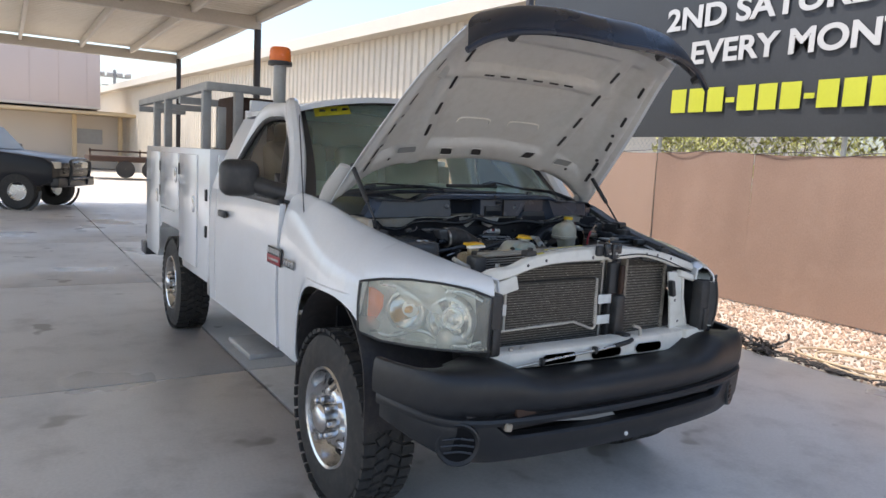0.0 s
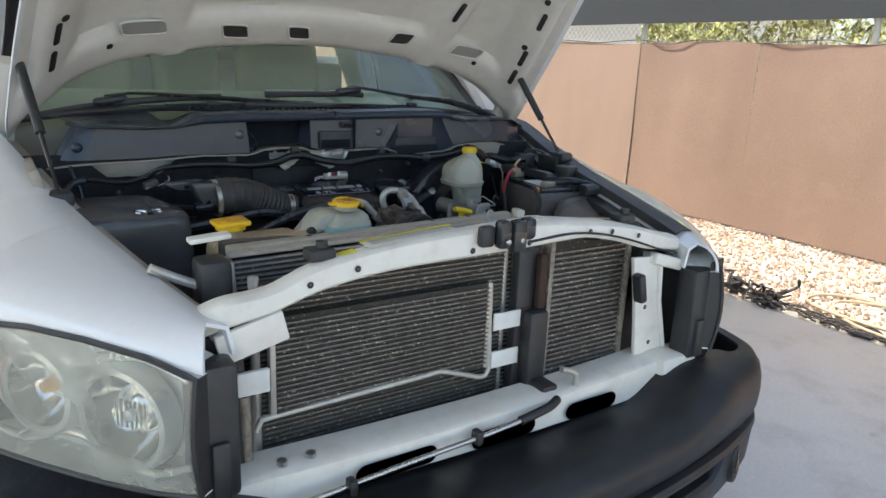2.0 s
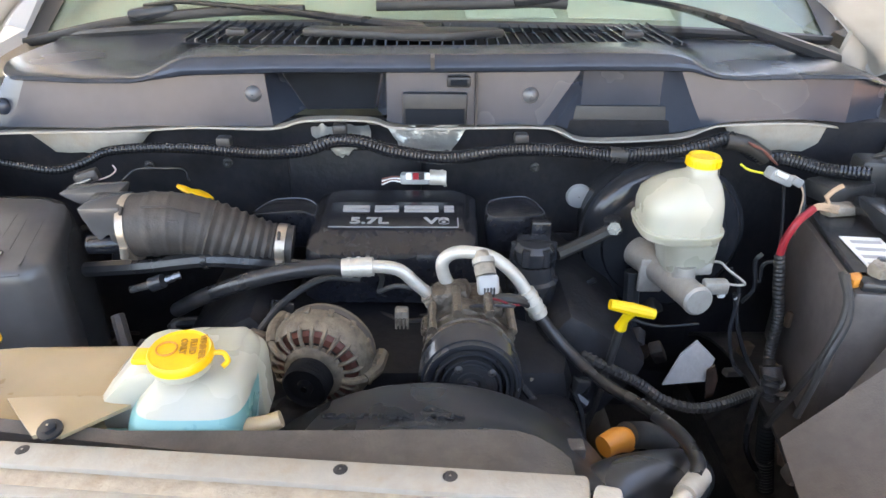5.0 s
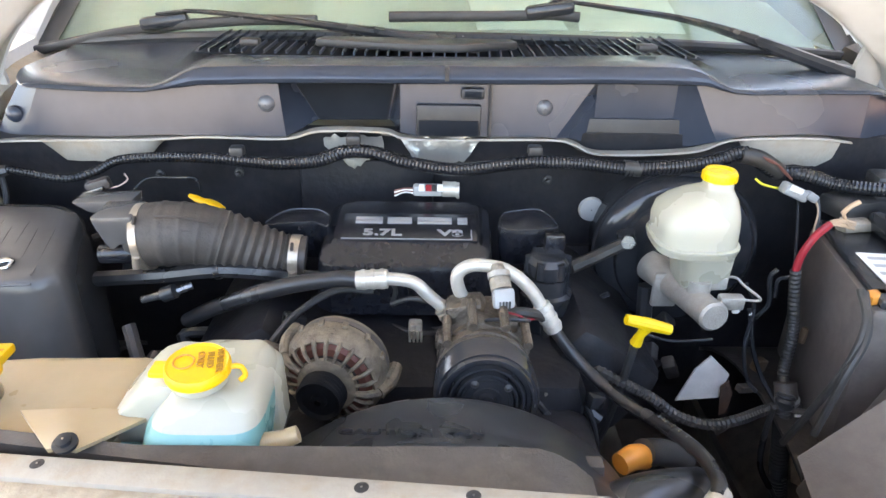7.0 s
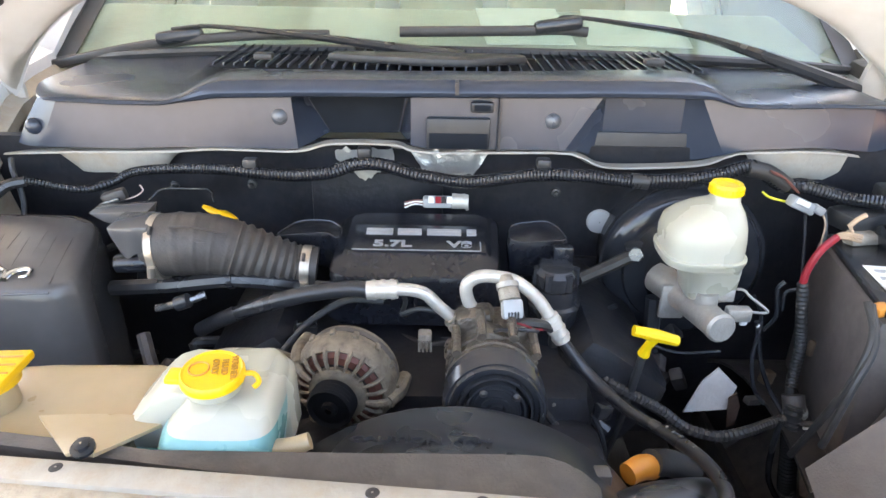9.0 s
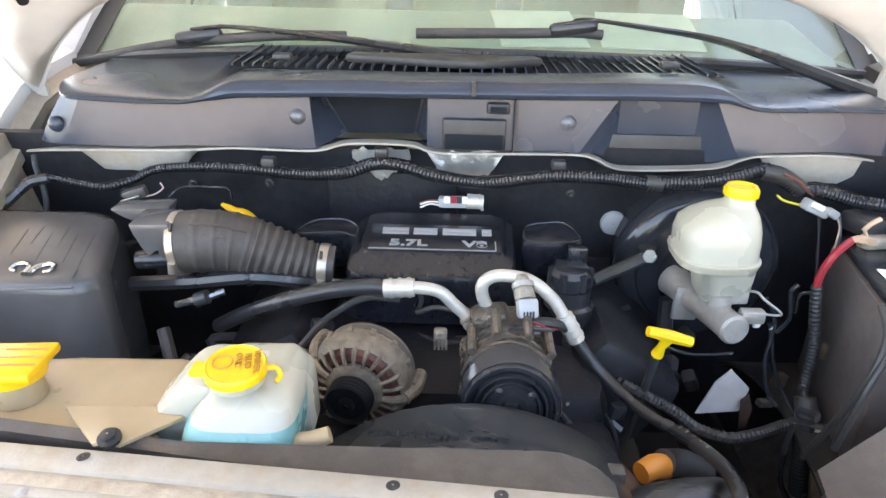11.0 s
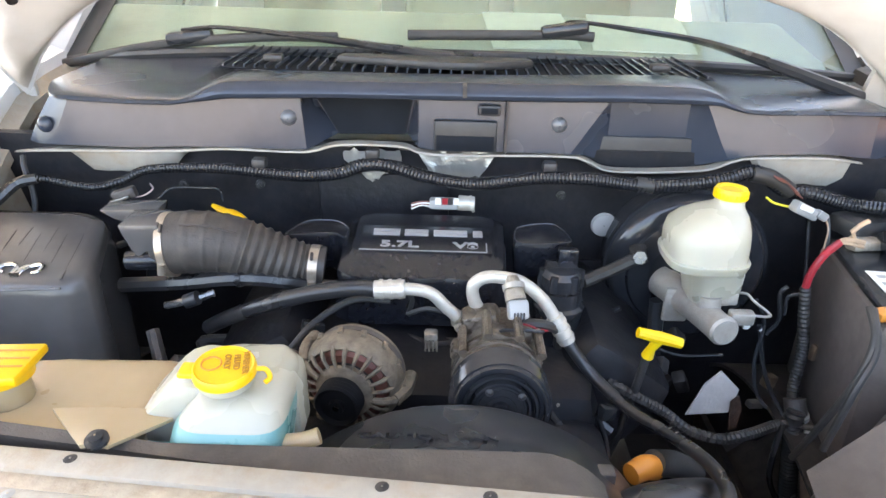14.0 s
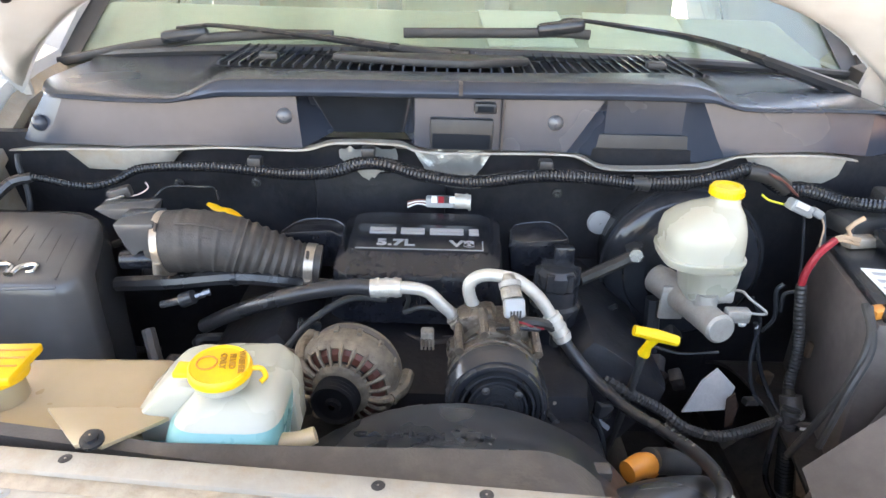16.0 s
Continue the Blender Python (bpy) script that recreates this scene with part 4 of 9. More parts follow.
def valance():
    """Lower half of the bumper: tall at its ends, a shelf below the air intake between them."""
    rows = []
    for i in range(97):
        x = 0.975 * math.sin((-1 + 2 * i / 96) * math.pi / 2)
        y, e = bump_y(x), 1e-3
        nv = Vector((bump_y(min(1, x + e)) - bump_y(max(-1, x - e)), -2 * e, 0)).normalized() if abs(x) < 0.97 else Vector((math.copysign(1, x), -0.25, 0)).normalized()
        k = min(1.0, max(0.0, (abs(x) - 0.57) / 0.09))
        k = k * k * (3 - 2 * k)
        up = max(0.0, abs(x) - 0.62) ** 2
        kd = 1 - 0.82 * min(1.0, max(0.0, (abs(x) - 0.70) / 0.22))
        xs_ = x - 0.13 * max(0.0, x - 0.6)
        zt = 0.550 + 0.056 * k
        prof_ = [(0.095 - 0.065 * k, zt + 0.002, 0.45), (0.035, zt + 0.001, 0.45), (0.016, zt - 0.003, 0.45), (0.008, zt - 0.012, 0.5), (0.009, zt - 0.05, 0.7), (0.016, 0.478, 0.9), (0.028, 0.452, 1.1), (0.055, 0.437, 1.2), (0.13, 0.437, 1.2)]
        rows.append([(xs_ - nv.x * d * kd, y - nv.y * d * kd, z + r * up) for d, z, r in prof_])
    return add_grid(B(), rows, 0.008)


part("valance", valance(), M_BUMPER, bumper, "scuffed lower bumper valance")
# Black backing sheet paints the dark depth of the intake.
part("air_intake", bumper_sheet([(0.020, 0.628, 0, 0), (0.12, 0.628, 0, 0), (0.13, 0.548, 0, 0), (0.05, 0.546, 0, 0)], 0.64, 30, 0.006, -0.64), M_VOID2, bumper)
for s in (-1, 1):
    fx = s * 0.785 if s < 0 else 0.755
    c = Vector((fx, bump_y(0.785) + (0.002 if s < 0 else 0.016), 0.540))
    ax = Vector((s * 0.42, -0.90, 0)).normalized()
    part("fog_recess", add_lathe(B(), [(0.082, -0.020), (0.079, 0.001), (0.073, 0.004), (0.066, 0.0), (0.061, -0.004)], c, ax, 40), M_BUMPER, bumper)
    # Black disc paints the shaded inside of the fog recess.
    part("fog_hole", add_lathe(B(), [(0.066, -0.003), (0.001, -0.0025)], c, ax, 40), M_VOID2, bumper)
    for dz in (-0.030, -0.006, 0.018):
        hw = (0.058 ** 2 - dz ** 2) ** 0.5
        u = Vector((ax.y, -ax.x, 0))
        p = c + Vector((0, 0, dz)) + ax * 0.002
        part("fog_louvre", add_tube(B(), [p - u * hw, p + Vector((0, 0, 0.006)), p + u * hw], 0.0042, seg=6), M_BLACK_SAT, bumper)
b = add_prism(B(), [(-0.396, 0.627), (-0.113, 0.602), (-0.044, 0.543), (-0.218, 0.555), (-0.394, 0.577)], -0.830, -0.826, "y")
part("plate_bracket", b, M_GREY, bumper, "bent grey plate bracket")
part("bumper_beam", add_prism(B(), [(-0.569, 0.649), (-0.408, 0.628), (-0.405, 0.583), (-0.554, 0.606)], -0.836, -0.80, "y", 0.004), M_RUST, bumper, "rusty bumper beam")
b = B()
add_box(b, (-0.60, -0.838, 0.588), (0.03, 0.02, 0.03), 0.008, (0, 12, 0))
part("tow_hook", b, M_TANDIRT, bumper)
b = B()
add_box(b, (0, -0.76, 0.62), (1.5, 0.06, 0.2), 0.01)
part("bumper_beam", b, M_DARK, truck)
part("bumper_clip", add_lathe(B(), [(0.009, 0), (0.008, 0.006), (0.001, 0.008)], (-0.038, -0.878, 0.488), (0, -1, 0), 12), M_LABEL, bumper)

# cab
def cab_x(z):
    return 0.945 - 0.235 * max(0.0, (z - 1.25) / 0.55) ** 1.15


def side_rows(y0, y1, z0, z1, ny, nz, hole=None):
    return [[(-cab_x(z) - 0.012 * math.sin(math.pi * min(1, max(0, (z - 0.55) / 0.7))), y0 + (y1 - y0) * i / ny, z) for i in range(ny + 1)] for z in [z0 + (z1 - z0) * j / nz for j in range(nz + 1)]]


for s in (-1, 1):
    b = add_grid(B(), side_rows(0.648, 1.845, 0.53, 1.262, 12, 16), 0.03)
    if s > 0:
        mirrored(b)
    door = part("door", b, M_WHITE, truck, "white painted cab door")
    b = add_grid(B(), side_rows(1.853, 2.0, 0.53, 1.262, 3, 16), 0.03)
    add_grid(b, [[(-cab_x(z), y, z) for y in (1.66 - 0.10 * max(0, (z - 1.3) / 0.45) ** 2 + 0.0, 1.80, 1.93, 2.0 - 0.06 * (z - 1.26))] for z in (1.262, 1.35, 1.45, 1.55, 1.65, 1.72)], 0.03)
    if s > 0:
        mirrored(b)
    part("cab_corner", b, M_WHITE, truck)
    # window frame and pane
    wp = [(0.66, 1.27), (0.80, 1.45), (0.95, 1.62), (1.05, 1.70), (1.30, 1.715), (1.48, 1.69), (1.57, 1.58), (1.63, 1.42), (1.66, 1.27)]
    b = add_tube(B(), [(s * cab_x(z), y, z) for y, z in wp], 0.016, seg=8, n=4)
    part("window_frame", b, M_BLACK, door)
    b = add_box(B(), (s * 0.945, 1.16, 1.268), (0.03, 1.02, 0.03), 0.008)
    part("window_sill", b, M_BLACK, door)
    b = B()
    f = [b.verts.new((s * (cab_x(z) - 0.012), y, z)) for y, z in wp]
    b.faces.new(f)
    part("window_pane", b, M_GLASS, door).visible_shadow = False
    b = B()
    add_box(b, (s * 0.975, 1.60, 1.125), (0.03, 0.14, 0.045), 0.014)
    part("door_handle", b, M_BLACK, door, "black door handle")
    b = B()
    add_tube(b, [(s * 0.875 + 0.0125 * (s + 1), 0.635 + 0.01 * (s + 1), 1.285), (s * 0.80 + 0.018 * (s + 1), 0.81, 1.50), (s * 0.75, 1.03, 1.735), (s * 0.71, 1.16, 1.79)], [0.05, 0.045, 0.042, 0.04], seg=10)
    part("windshield_pillar", b, M_WHITE, truck)
    b = B()
    add_tube(b, [(s * 0.86 + 0.03 * (s + 1), 0.64 + 0.01 * (s + 1), 1.26), (s * 0.80 + 0.018 * (s + 1), 0.86, 1.49), (s * 0.755, 1.05, 1.72), (s * 0.742, 1.3, 1.755), (s * 0.748, 1.52, 1.735), (s * 0.79, 1.62, 1.60), (s * 0.86, 1.69, 1.40), (s * 0.93, 1.72, 1.27)], 0.036, seg=10, flat=1.3)
    part("door_frame", b, M_WHITE, door)
    b = add_box(B(), (s * 0.80, 1.2, 0.56), (0.24, 1.5, 0.10), 0.02)
    part("rocker_panel", b, M_WHITE, truck)
    b = B()
    add_box(b, (s * 0.90, 1.12, 0.41), (0.20, 0.42, 0.035), 0.01)
    add_box(b, (s * 0.80, 0.98, 0.47), (0.05, 0.04, 0.14))
    add_box(b, (s * 0.80, 1.26, 0.47), (0.05, 0.04, 0.14))
    part("step", b, M_GREY, truck, "grey metal cab step")
    # mirror, kept on the near door only
    if s > 0:
        continue
    b = B()
    add_box(b, (s * 1.105, 0.80, 1.378), (0.195, 0.13, 0.185), 0.055, (0, 0, s * 8), 4)
    mir = part("mirror", b, M_BLACK, door, "black plastic folding door mirror")
    b = B()
    add_tube(b, [(s * 0.90, 0.70, 1.31), (s * 0.97, 0.72, 1.33), (s * 1.03, 0.77, 1.35)], [0.05, 0.045, 0.045], seg=12)
    add_prism(b, [(0.64, 1.265), (0.80, 1.265), (0.80, 1.41), (0.72, 1.36)], s * 0.925, s * 0.885, "x", 0.004)
    part("mirror_arm", b, M_BLACK, door)
# roof
rows = []
for i in range(13):
    t = i / 12
    y = 1.04 + 0.95 * t
    rows.append([(x * 0.745 * (1 - 0.02 * (t > 0.9)), y + (0.10 * x * x - 0.05) * (1 - t), 1.765 + 0.115 * (1 - abs(x) ** 2.4) * (0.75 + 0.25 * math.sin(math.pi * min(1, t + 0.25)))) for x in [k / 8 - 1 for k in range(17)]])
part("roof", add_grid(B(), rows, 0.03), M_WHITE, truck, "white painted cab roof")
b = B()
add_box(b, (0, 2.0, 1.0), (1.8, 0.03, 0.95))
for x in (-0.66, 0.66):
    add_box(b, (x, 1.99, 1.60), (0.14, 0.04, 0.36))
add_box(b, (0, 1.99, 1.80), (1.4, 0.04, 0.10))
part("cab_back", b, M_WHITE, truck)
b = B()
add_box(b, (0, 1.99, 1.60), (1.2, 0.006, 0.34))
part("rear_window", b, M_TINT, truck, "dark tinted rear window").visible_shadow = False
# the far side of the cab stands a little further out
for o in truck.children_recursive:
    if o.type == "MESH" and min(q[0] for q in o.bound_box) > 0.5 and 0.55 < o.bound_box[0][1] < 1.8:
        o.data.transform(Matrix.Translation((RX, 0, 0)))
# windshield
def ws(x, t):
    """Point on the windshield: x across (-1..1), t up (0..1)."""
    low = (1 - t) ** 4
    return Vector((x * (0.795 - 0.10 * t) + (RX + 0.07 * (1 - t)) * max(0.0, x) - 0.045 * low * max(0.0, -x) ** 3, 0.47 + 0.17 * abs(x) ** 2.2 + (0.60 - 0.07 * abs(x) ** 2.2) * t, 1.365 - 0.013 * low - 0.055 * abs(x) ** 2.2 - 0.014 * low * max(0.0, -x) ** 5 + 0.475 * t - 0.02 * abs(x) ** 2 * t))


rows = [[ws(x / 12 - 1, t / 8) for x in range(25)] for t in range(9)]
part("windshield", add_grid(B(), rows), M_WSHIELD, truck, "greenish windshield, its pale film part dust and part painted reflection").visible_shadow = False
for pts in ([ws(x / 12 - 1, 0.0) + Vector((0, -0.004, 0.004)) for x in range(25)], [ws(x / 12 - 1, 1.0) for x in range(25)], [ws(-1, t / 8) for t in range(9)], [ws(1, t / 8) for t in range(9)]):
    part("windshield_seal", add_tube(B(), pts, 0.010 if abs(pts[0].x - pts[-1].x) > 0.6 else 0.016, seg=8, curve=False), M_BLACK, truck)
for s in (-1, 1):
    rows = [[ws(s * x, t / 10) + Vector((0, -0.003, 0.003)) for t in range(11)] for x in (0.925, 0.95, 0.975, 1.0)]
    part("glass_border", add_grid(B(), rows, 0.001), M_BLACK, truck, "black printed glass border")
# interior
b = B()
add_prism(b, [(0.60, 1.28), (0.70, 1.325), (0.96, 1.375), (1.05, 1.36), (1.12, 1.24), (1.1, 0.8), (0.62, 0.8)], -0.85, 0.85, "x", 0.02)
part("dashboard", b, M_TRUCK_IN, truck)
for x in (-0.45, 0.0, 0.45):
    b = B()
    add_box(b, (x, 1.45, 0.95), (0.42 if x else 0.3, 0.5, 0.16), 0.05, seg=3)
    seat = part("seat", b, M_SEAT, truck, "grey-beige cloth seat")
    b = B()
    add_box(b, (x, 1.76, 1.28), (0.42 if x else 0.3, 0.14, 0.62), 0.05, (-12, 0, 0), 3)
    part("backrest", b, M_SEAT, seat)
    if x:
        b = B()
        add_box(b, (x, 1.84, 1.63), (0.26, 0.10, 0.16), 0.04, (-10, 0, 0), 3)
        part("headrest", b, M_SEAT, seat)
b = B()
add_lathe(b, [(0.185 + 0.015 * math.cos(a), 0.015 * math.sin(a)) for a in [2 * math.pi * k / 10 for k in range(11)]], (0.42, 1.12, 1.28), (0, 0.45, 0.9), 40)
add_box(b, (0.42, 1.12, 1.27), (0.36, 0.03, 0.03), 0.01, (25, 0, 0))
add_lathe(b, [(0.001, 0.03), (0.06, 0.02), (0.065, -0.03)], (0.42, 1.12, 1.27), (0, 0.45, 0.9), 20)
part("steering_wheel", b, M_TRUCK_IN, truck, "dark steering wheel behind the windshield")
b = B()
add_box(b, (0, 1.3, 0.75), (1.75, 1.4, 0.05))
part("cab_floor", b, M_TRUCK_IN, truck)
# papers on the dash, windscreen price sticker
for x, w, rz in ((0.195, 0.20, 4), (0.455, 0.23, -5)):
    b = B()
    add_box(b, (x, 0.83, 1.357), (w, 0.25, 0.002), 0, (10.9, 0, rz))
    part("paper_sheet", b, M_LABEL, truck, "white paper sheet on the dash")
b = B()
q = [ws(-0.86, 0.86), ws(-0.58, 0.86), ws(-0.58, 0.97), ws(-0.86, 0.97)]
off = Vector((0, -0.006, 0.006))
b.faces.new([b.verts.new(v + off) for v in q])
bmesh.ops.solidify(b, geom=b.faces[:], thickness=0.001)
st = part("window_sticker", b, M_YLABEL, truck, "yellow price sticker on the windshield")
for k in range(3):
    c = ws(-0.80 + 0.09 * k, 0.915) + off * 1.5
    part("writing_bar", add_box(B(), c, (0.035, 0.003, 0.016), 0, (38, 0, 0)), M_INK, st)
# door badge, antenna
badge = part("badge", add_box(B(), (-0.964, 0.655, 1.0), (0.006, 0.20, 0.088), 0.002), M_BLACK_SAT, truck, "chrome and red fender badge")
part("badge_panel", add_box(B(), (-0.968, 0.655, 0.982), (0.004, 0.188, 0.042), 0.001), M_RED, badge)
for k in range(5):
    part("badge_bar", add_box(B(), (-0.969, 0.582 + 0.036 * k, 1.024), (0.004, 0.026, 0.026), 0.001, (10, 0, 0)), M_SILVER, badge)
part("badge_rim", add_box(B(), (-0.9695, 0.655, 0.982), (0.004, 0.15, 0.012), 0.001), M_SILVER, badge)
badge = part("badge", add_box(B(), (-0.966, 0.445, 0.992), (0.004, 0.15, 0.040), 0.001), M_CHROME_DARK, truck, "small chrome fender badge")
for k in range(4):
    part("badge_bar", add_box(B(), (-0.969, 0.392 + 0.036 * k, 0.992), (0.003, 0.024, 0.022), 0.001), M_SILVER, badge)
b = B()
add_cyl(b, (-0.905, 0.36, 1.10), (-0.905, 0.40, 1.17), 0.022, 0.01, 12)
an = part("antenna_base", b, M_BLACK, truck)
part("antenna_whip", add_tube(B(), [(-0.905, 0.40, 1.16), (-0.90, 0.47, 1.40), (-0.89, 0.56, 1.70)], 0.003, seg=6), M_BLACK, an)

# hood, raised
HA = radians(43.8)
H0 = Vector((0, 0.36, 1.318))
HU, HN = Vector((0, -math.cos(HA), math.sin(HA))), Vector((0, math.sin(HA), math.cos(HA)))
HL = 1.055


def hood_w(u):
    t = max(0.0, u / HL)
    return 0.822 - 0.13 * t - 0.09 * t ** 2.5


def hood_p(v, u, d=0.0):
    """v across -1..1, u metres from the hinge corner, d above the skin."""
    drop = 0.115 * abs(v) ** 5.5 + 0.05 * abs(v) ** 2
    crown = 0.165 - drop - 0.06 * max(0.0, (u - 0.75) / 0.3) ** 2 * (1 - 0.6 * abs(v))
    c = H0 + HU * u + HN * (crown + d * (1 - 0.75 * abs(v) ** 30))
    return Vector((v * hood_w(u) + (0.032 * max(0.0, v) + 0.034 * max(0.0, -v) ** 3) * max(0.0, 1 - u / HL), c.y, c.z))


def rear_u(v):
    return 0.16 - 0.11 * abs(v) ** 1.6 - 0.13 * abs(v) ** 8


def hood_grid(d, nv=48, nu=36):
    rows = []
    for j in range(nu + 1):
        row = []
        for i in range(nv + 1):
            v = math.sin((-1 + 2 * i / nv) * math.pi / 2)
            u0 = rear_u(v)
            u = u0 + (HL - u0) * j / nu
            row.append(hood_p(v, u, d))
        rows.append(row)
    return rows


hood = part("hood", add_grid(B(), hood_grid(0.0), 0.004), M_WHITE, truck, "white hood raised open on gas struts")


def rib_depth(v, u):
    """Inner panel relief: raised frame round the rim, cross and side ribs, sunk fields."""
    def s(x, w):
        return max(0.0, 1 - (abs(x) / w) ** 4)
    ur = u - rear_u(v)
    e = 1 - abs(v)
    return max(s(e - 0.13, 0.07), s(ur - 0.085, 0.075), s(u - 0.74, 0.04) * (abs(v) < 0.72), s(abs(v) - (0.52 + 0.22 * (u - 0.3)), 0.075), s(u - 0.99, 0.06))


rows = []
for j in range(81):
    row = []
    for i in range(121):
        v = (-1 + 2 * i / 120) * 0.995
        u0 = rear_u(v) + 0.004
        u = u0 + (HL - 0.006 - u0) * j / 80
        edge = min(1.0, (1 - abs(v)) / 0.05, j / 2, (80 - j) / 2)
        row.append(hood_p(v, u, -0.006 - edge * (0.010 + 0.030 * rib_depth(v, u))))
    rows.append(row)
inner = part("hood_liner", add_grid(B(), rows), M_LINER, hood, "pressed inner panel with ribs and slots", 50)


def hood_patch(name, poly, d, mt, thick=0.002):
    b = B()
    f = b.faces.new([b.verts.new(hood_p(v, u, d)) for v, u in poly])
    bmesh.ops.solidify(b, geom=[f], thickness=thick)
    return part(name, b, mt, hood)


def slot(v0, u0, v1, u1, w, d=-0.0485):
    """A round-ended dark patch on the inner panel that paints a slot's shade."""
    a, c = Vector((v0 * 0.75, u0)), Vector((v1 * 0.75, u1))
    k = (c - a).normalized()
    n = Vector((-k.y, k.x)) * w
    pts = []
    for q in range(7):
        t = -math.pi / 2 + math.pi * q / 6
        pts.append(c + k * w * math.cos(t) + n * math.sin(t))
    for q in range(7):
        t = math.pi / 2 + math.pi * q / 6
        pts.append(a + k * w * math.cos(t) + n * math.sin(t))
    hood_patch("hood_slot", [(p.x / 0.75, p.y) for p in pts], d, M_DARK, 0.003)


# Grey fill paints the paler shade inside the two outer hood openings.
M_SLOT_GREY = mat("slot_shade", (0.26, 0.26, 0.25), 0.6, var=0.1)
for x, w, up_ in ((-0.477, 0.058, 0.150), (-0.233, 0.036, 0.100), (-0.05, 0.032, 0.090), (0.275, 0.034, 0.118), (0.509, 0.050, 0.142)):
    v, dv = x / 0.79, w / 0.79
    pts = []
    for t in range(24):
        a = 2 * math.pi * t / 24
        ca, sa = math.cos(a), math.sin(a)
        vv = v + dv * math.copysign(abs(ca) ** 0.35, ca) + 0.010 * math.copysign(1, v) * math.copysign(abs(sa) ** 0.35, sa)
        pts.append((vv, rear_u(v) + up_ + 0.024 * math.copysign(abs(sa) ** 0.35, sa)))
    hood_patch("hood_opening", pts, -0.0485, M_SLOT_GREY if abs(x) > 0.4 else M_DARK, 0.003)
    ring = [hood_p(*q, -0.0495) for q in pts] + [hood_p(*pts[0], -0.0495)]
    part("opening_rim", add_tube(B(), ring, 0.003, seg=6, curve=False), M_LINER, hood)
for s in (-1, 1):
    for u in (0.36, 0.50, 0.66, 0.82):
        slot(s * (0.52 + 0.22 * (u - 0.3)), u, s * (0.52 + 0.22 * (u - 0.24)), u + 0.06, 0.009)
    for u in (0.17, 0.26, 0.42, 0.60, 0.80):
        slot(s * 0.875, u, s * 0.875, u + 0.055, 0.0075)
    for u in (0.33, 0.52):
        slot(s * 0.86, u, s * 0.86, u + 0.004, 0.009)
    slot(s * 0.70, 0.20, s * 0.70, 0.203, 0.008)
for v in (-0.36, -0.23, -0.09, 0.05, 0.19, 0.32):
    slot(v - 0.035, 0.74, v + 0.035, 0.74, 0.005)
for v in (-0.2, 0.2):
    part("panel_crease", add_tube(B(), [hood_p(v - 0.13, 0.42, -0.018), hood_p(v - 0.10, 0.45, -0.02), hood_p(v + 0.10, 0.45, -0.02), hood_p(v + 0.13, 0.42, -0.018)], 0.004, seg=6), M_WHITE_IN, hood)
# gas struts and hinges
for s in (-1, 1):
    a, c = Vector((s * 0.750, 0.240, 1.478)), Vector((s * (0.71 if s < 0 else 0.785), 0.005 if s < 0 else 0.03, 1.188 if s < 0 else 1.222))
    b = B()
    add_cyl(b, a, a.lerp(c, 0.55), 0.011, seg=14)
    st = part("gas_strut", b, M_BLACK, truck, "thin black gas strut holding the hood")
    part("strut_rod", add_cyl(B(), a.lerp(c, 0.5), c, 0.005, seg=10), M_BLACK_SAT, st)
    b = B()
    add_box(b, c, (0.05, 0.07, 0.03), 0.008)
    part("strut_mount", b, M_BLACK, st)
    q = -s
    b = add_tube(B(), [(-q * 0.790, 0.42, 1.235), (-q * 0.797, 0.42, 1.275), (-q * 0.800, 0.405, 1.315), (-q * 0.792, 0.37, 1.365), (-q * 0.780, 0.33, 1.41), (-q * 0.765, 0.27, 1.47)], [0.010, 0.013, 0.015, 0.016, 0.015, 0.014], seg=10, flat=2.4)
    hg = part("hood_hinge", b, M_LINER, truck, "cream painted steel hood hinge arm")
    b = add_prism(B(), [(-q * 0.762, 1.225), (-q * 0.772, 1.268), (-q * 0.800, 1.282), (-q * 0.838, 1.272), (-q * 0.862, 1.245), (-q * 0.858, 1.165), (-q * 0.815, 1.180)], 0.425, 0.431, "y", 0.002)
    part("hinge_plate", b, M_LINER, hg)
    for x, z in ((0.800, 1.235), (0.832, 1.225)):
        part("hinge_bolt", add_lathe(B(), [(0.009, 0), (0.009, 0.004), (0.006, 0.007), (0.001, 0.0075)], (-q * x, 0.4245, z), (0, -1, 0), 8), M_DARK, hg)


# grille shell, hanging at the hood's front edge
def grille_p(v, k):
    """k: 0 at the hood's lip, 1 at the grille's foot."""
    bow = (1 - abs(v) ** 3.4)
    base = hood_p(v, HL, 0.004)
    out = 0.02 + bow * (0.135 * math.sin(math.pi * min(1.0, k * 0.75)) + 0.040 * k)
    q = base + HU * out - HN * (0.27 * k * (0.55 + 0.45 * bow) + 0.02 * k)
    q.x *= 1.0 + 0.12 * k
    return q


M_GRILLE = mat("dark_grille_paint", (0.016, 0.021, 0.034), 0.3, var=0.1, big=4)
rows = [[grille_p(-1 + i / 20, k / 12) for i in range(41)] for k in range(13)]
grille = part("grille", add_grid(B(), rows, 0.014), M_GRILLE, truck, "dark plastic grille shell on the hood's front edge")
for k in (0.35, 0.5, 0.65, 0.8):
    b = B()
    add_tube(b, [grille_p(-0.85 + i * 0.085, k) - HU * 0.02 for i in range(21)], 0.005, seg=6, n=2)
    part("grille_bar", b, M_BLACK, grille)
part("grille_rim", add_tube(B(), [grille_p(-1 + i / 20, 1.0) - HU * 0.008 for i in range(41)], 0.013, seg=8, n=2), M_GRILLE, grille)
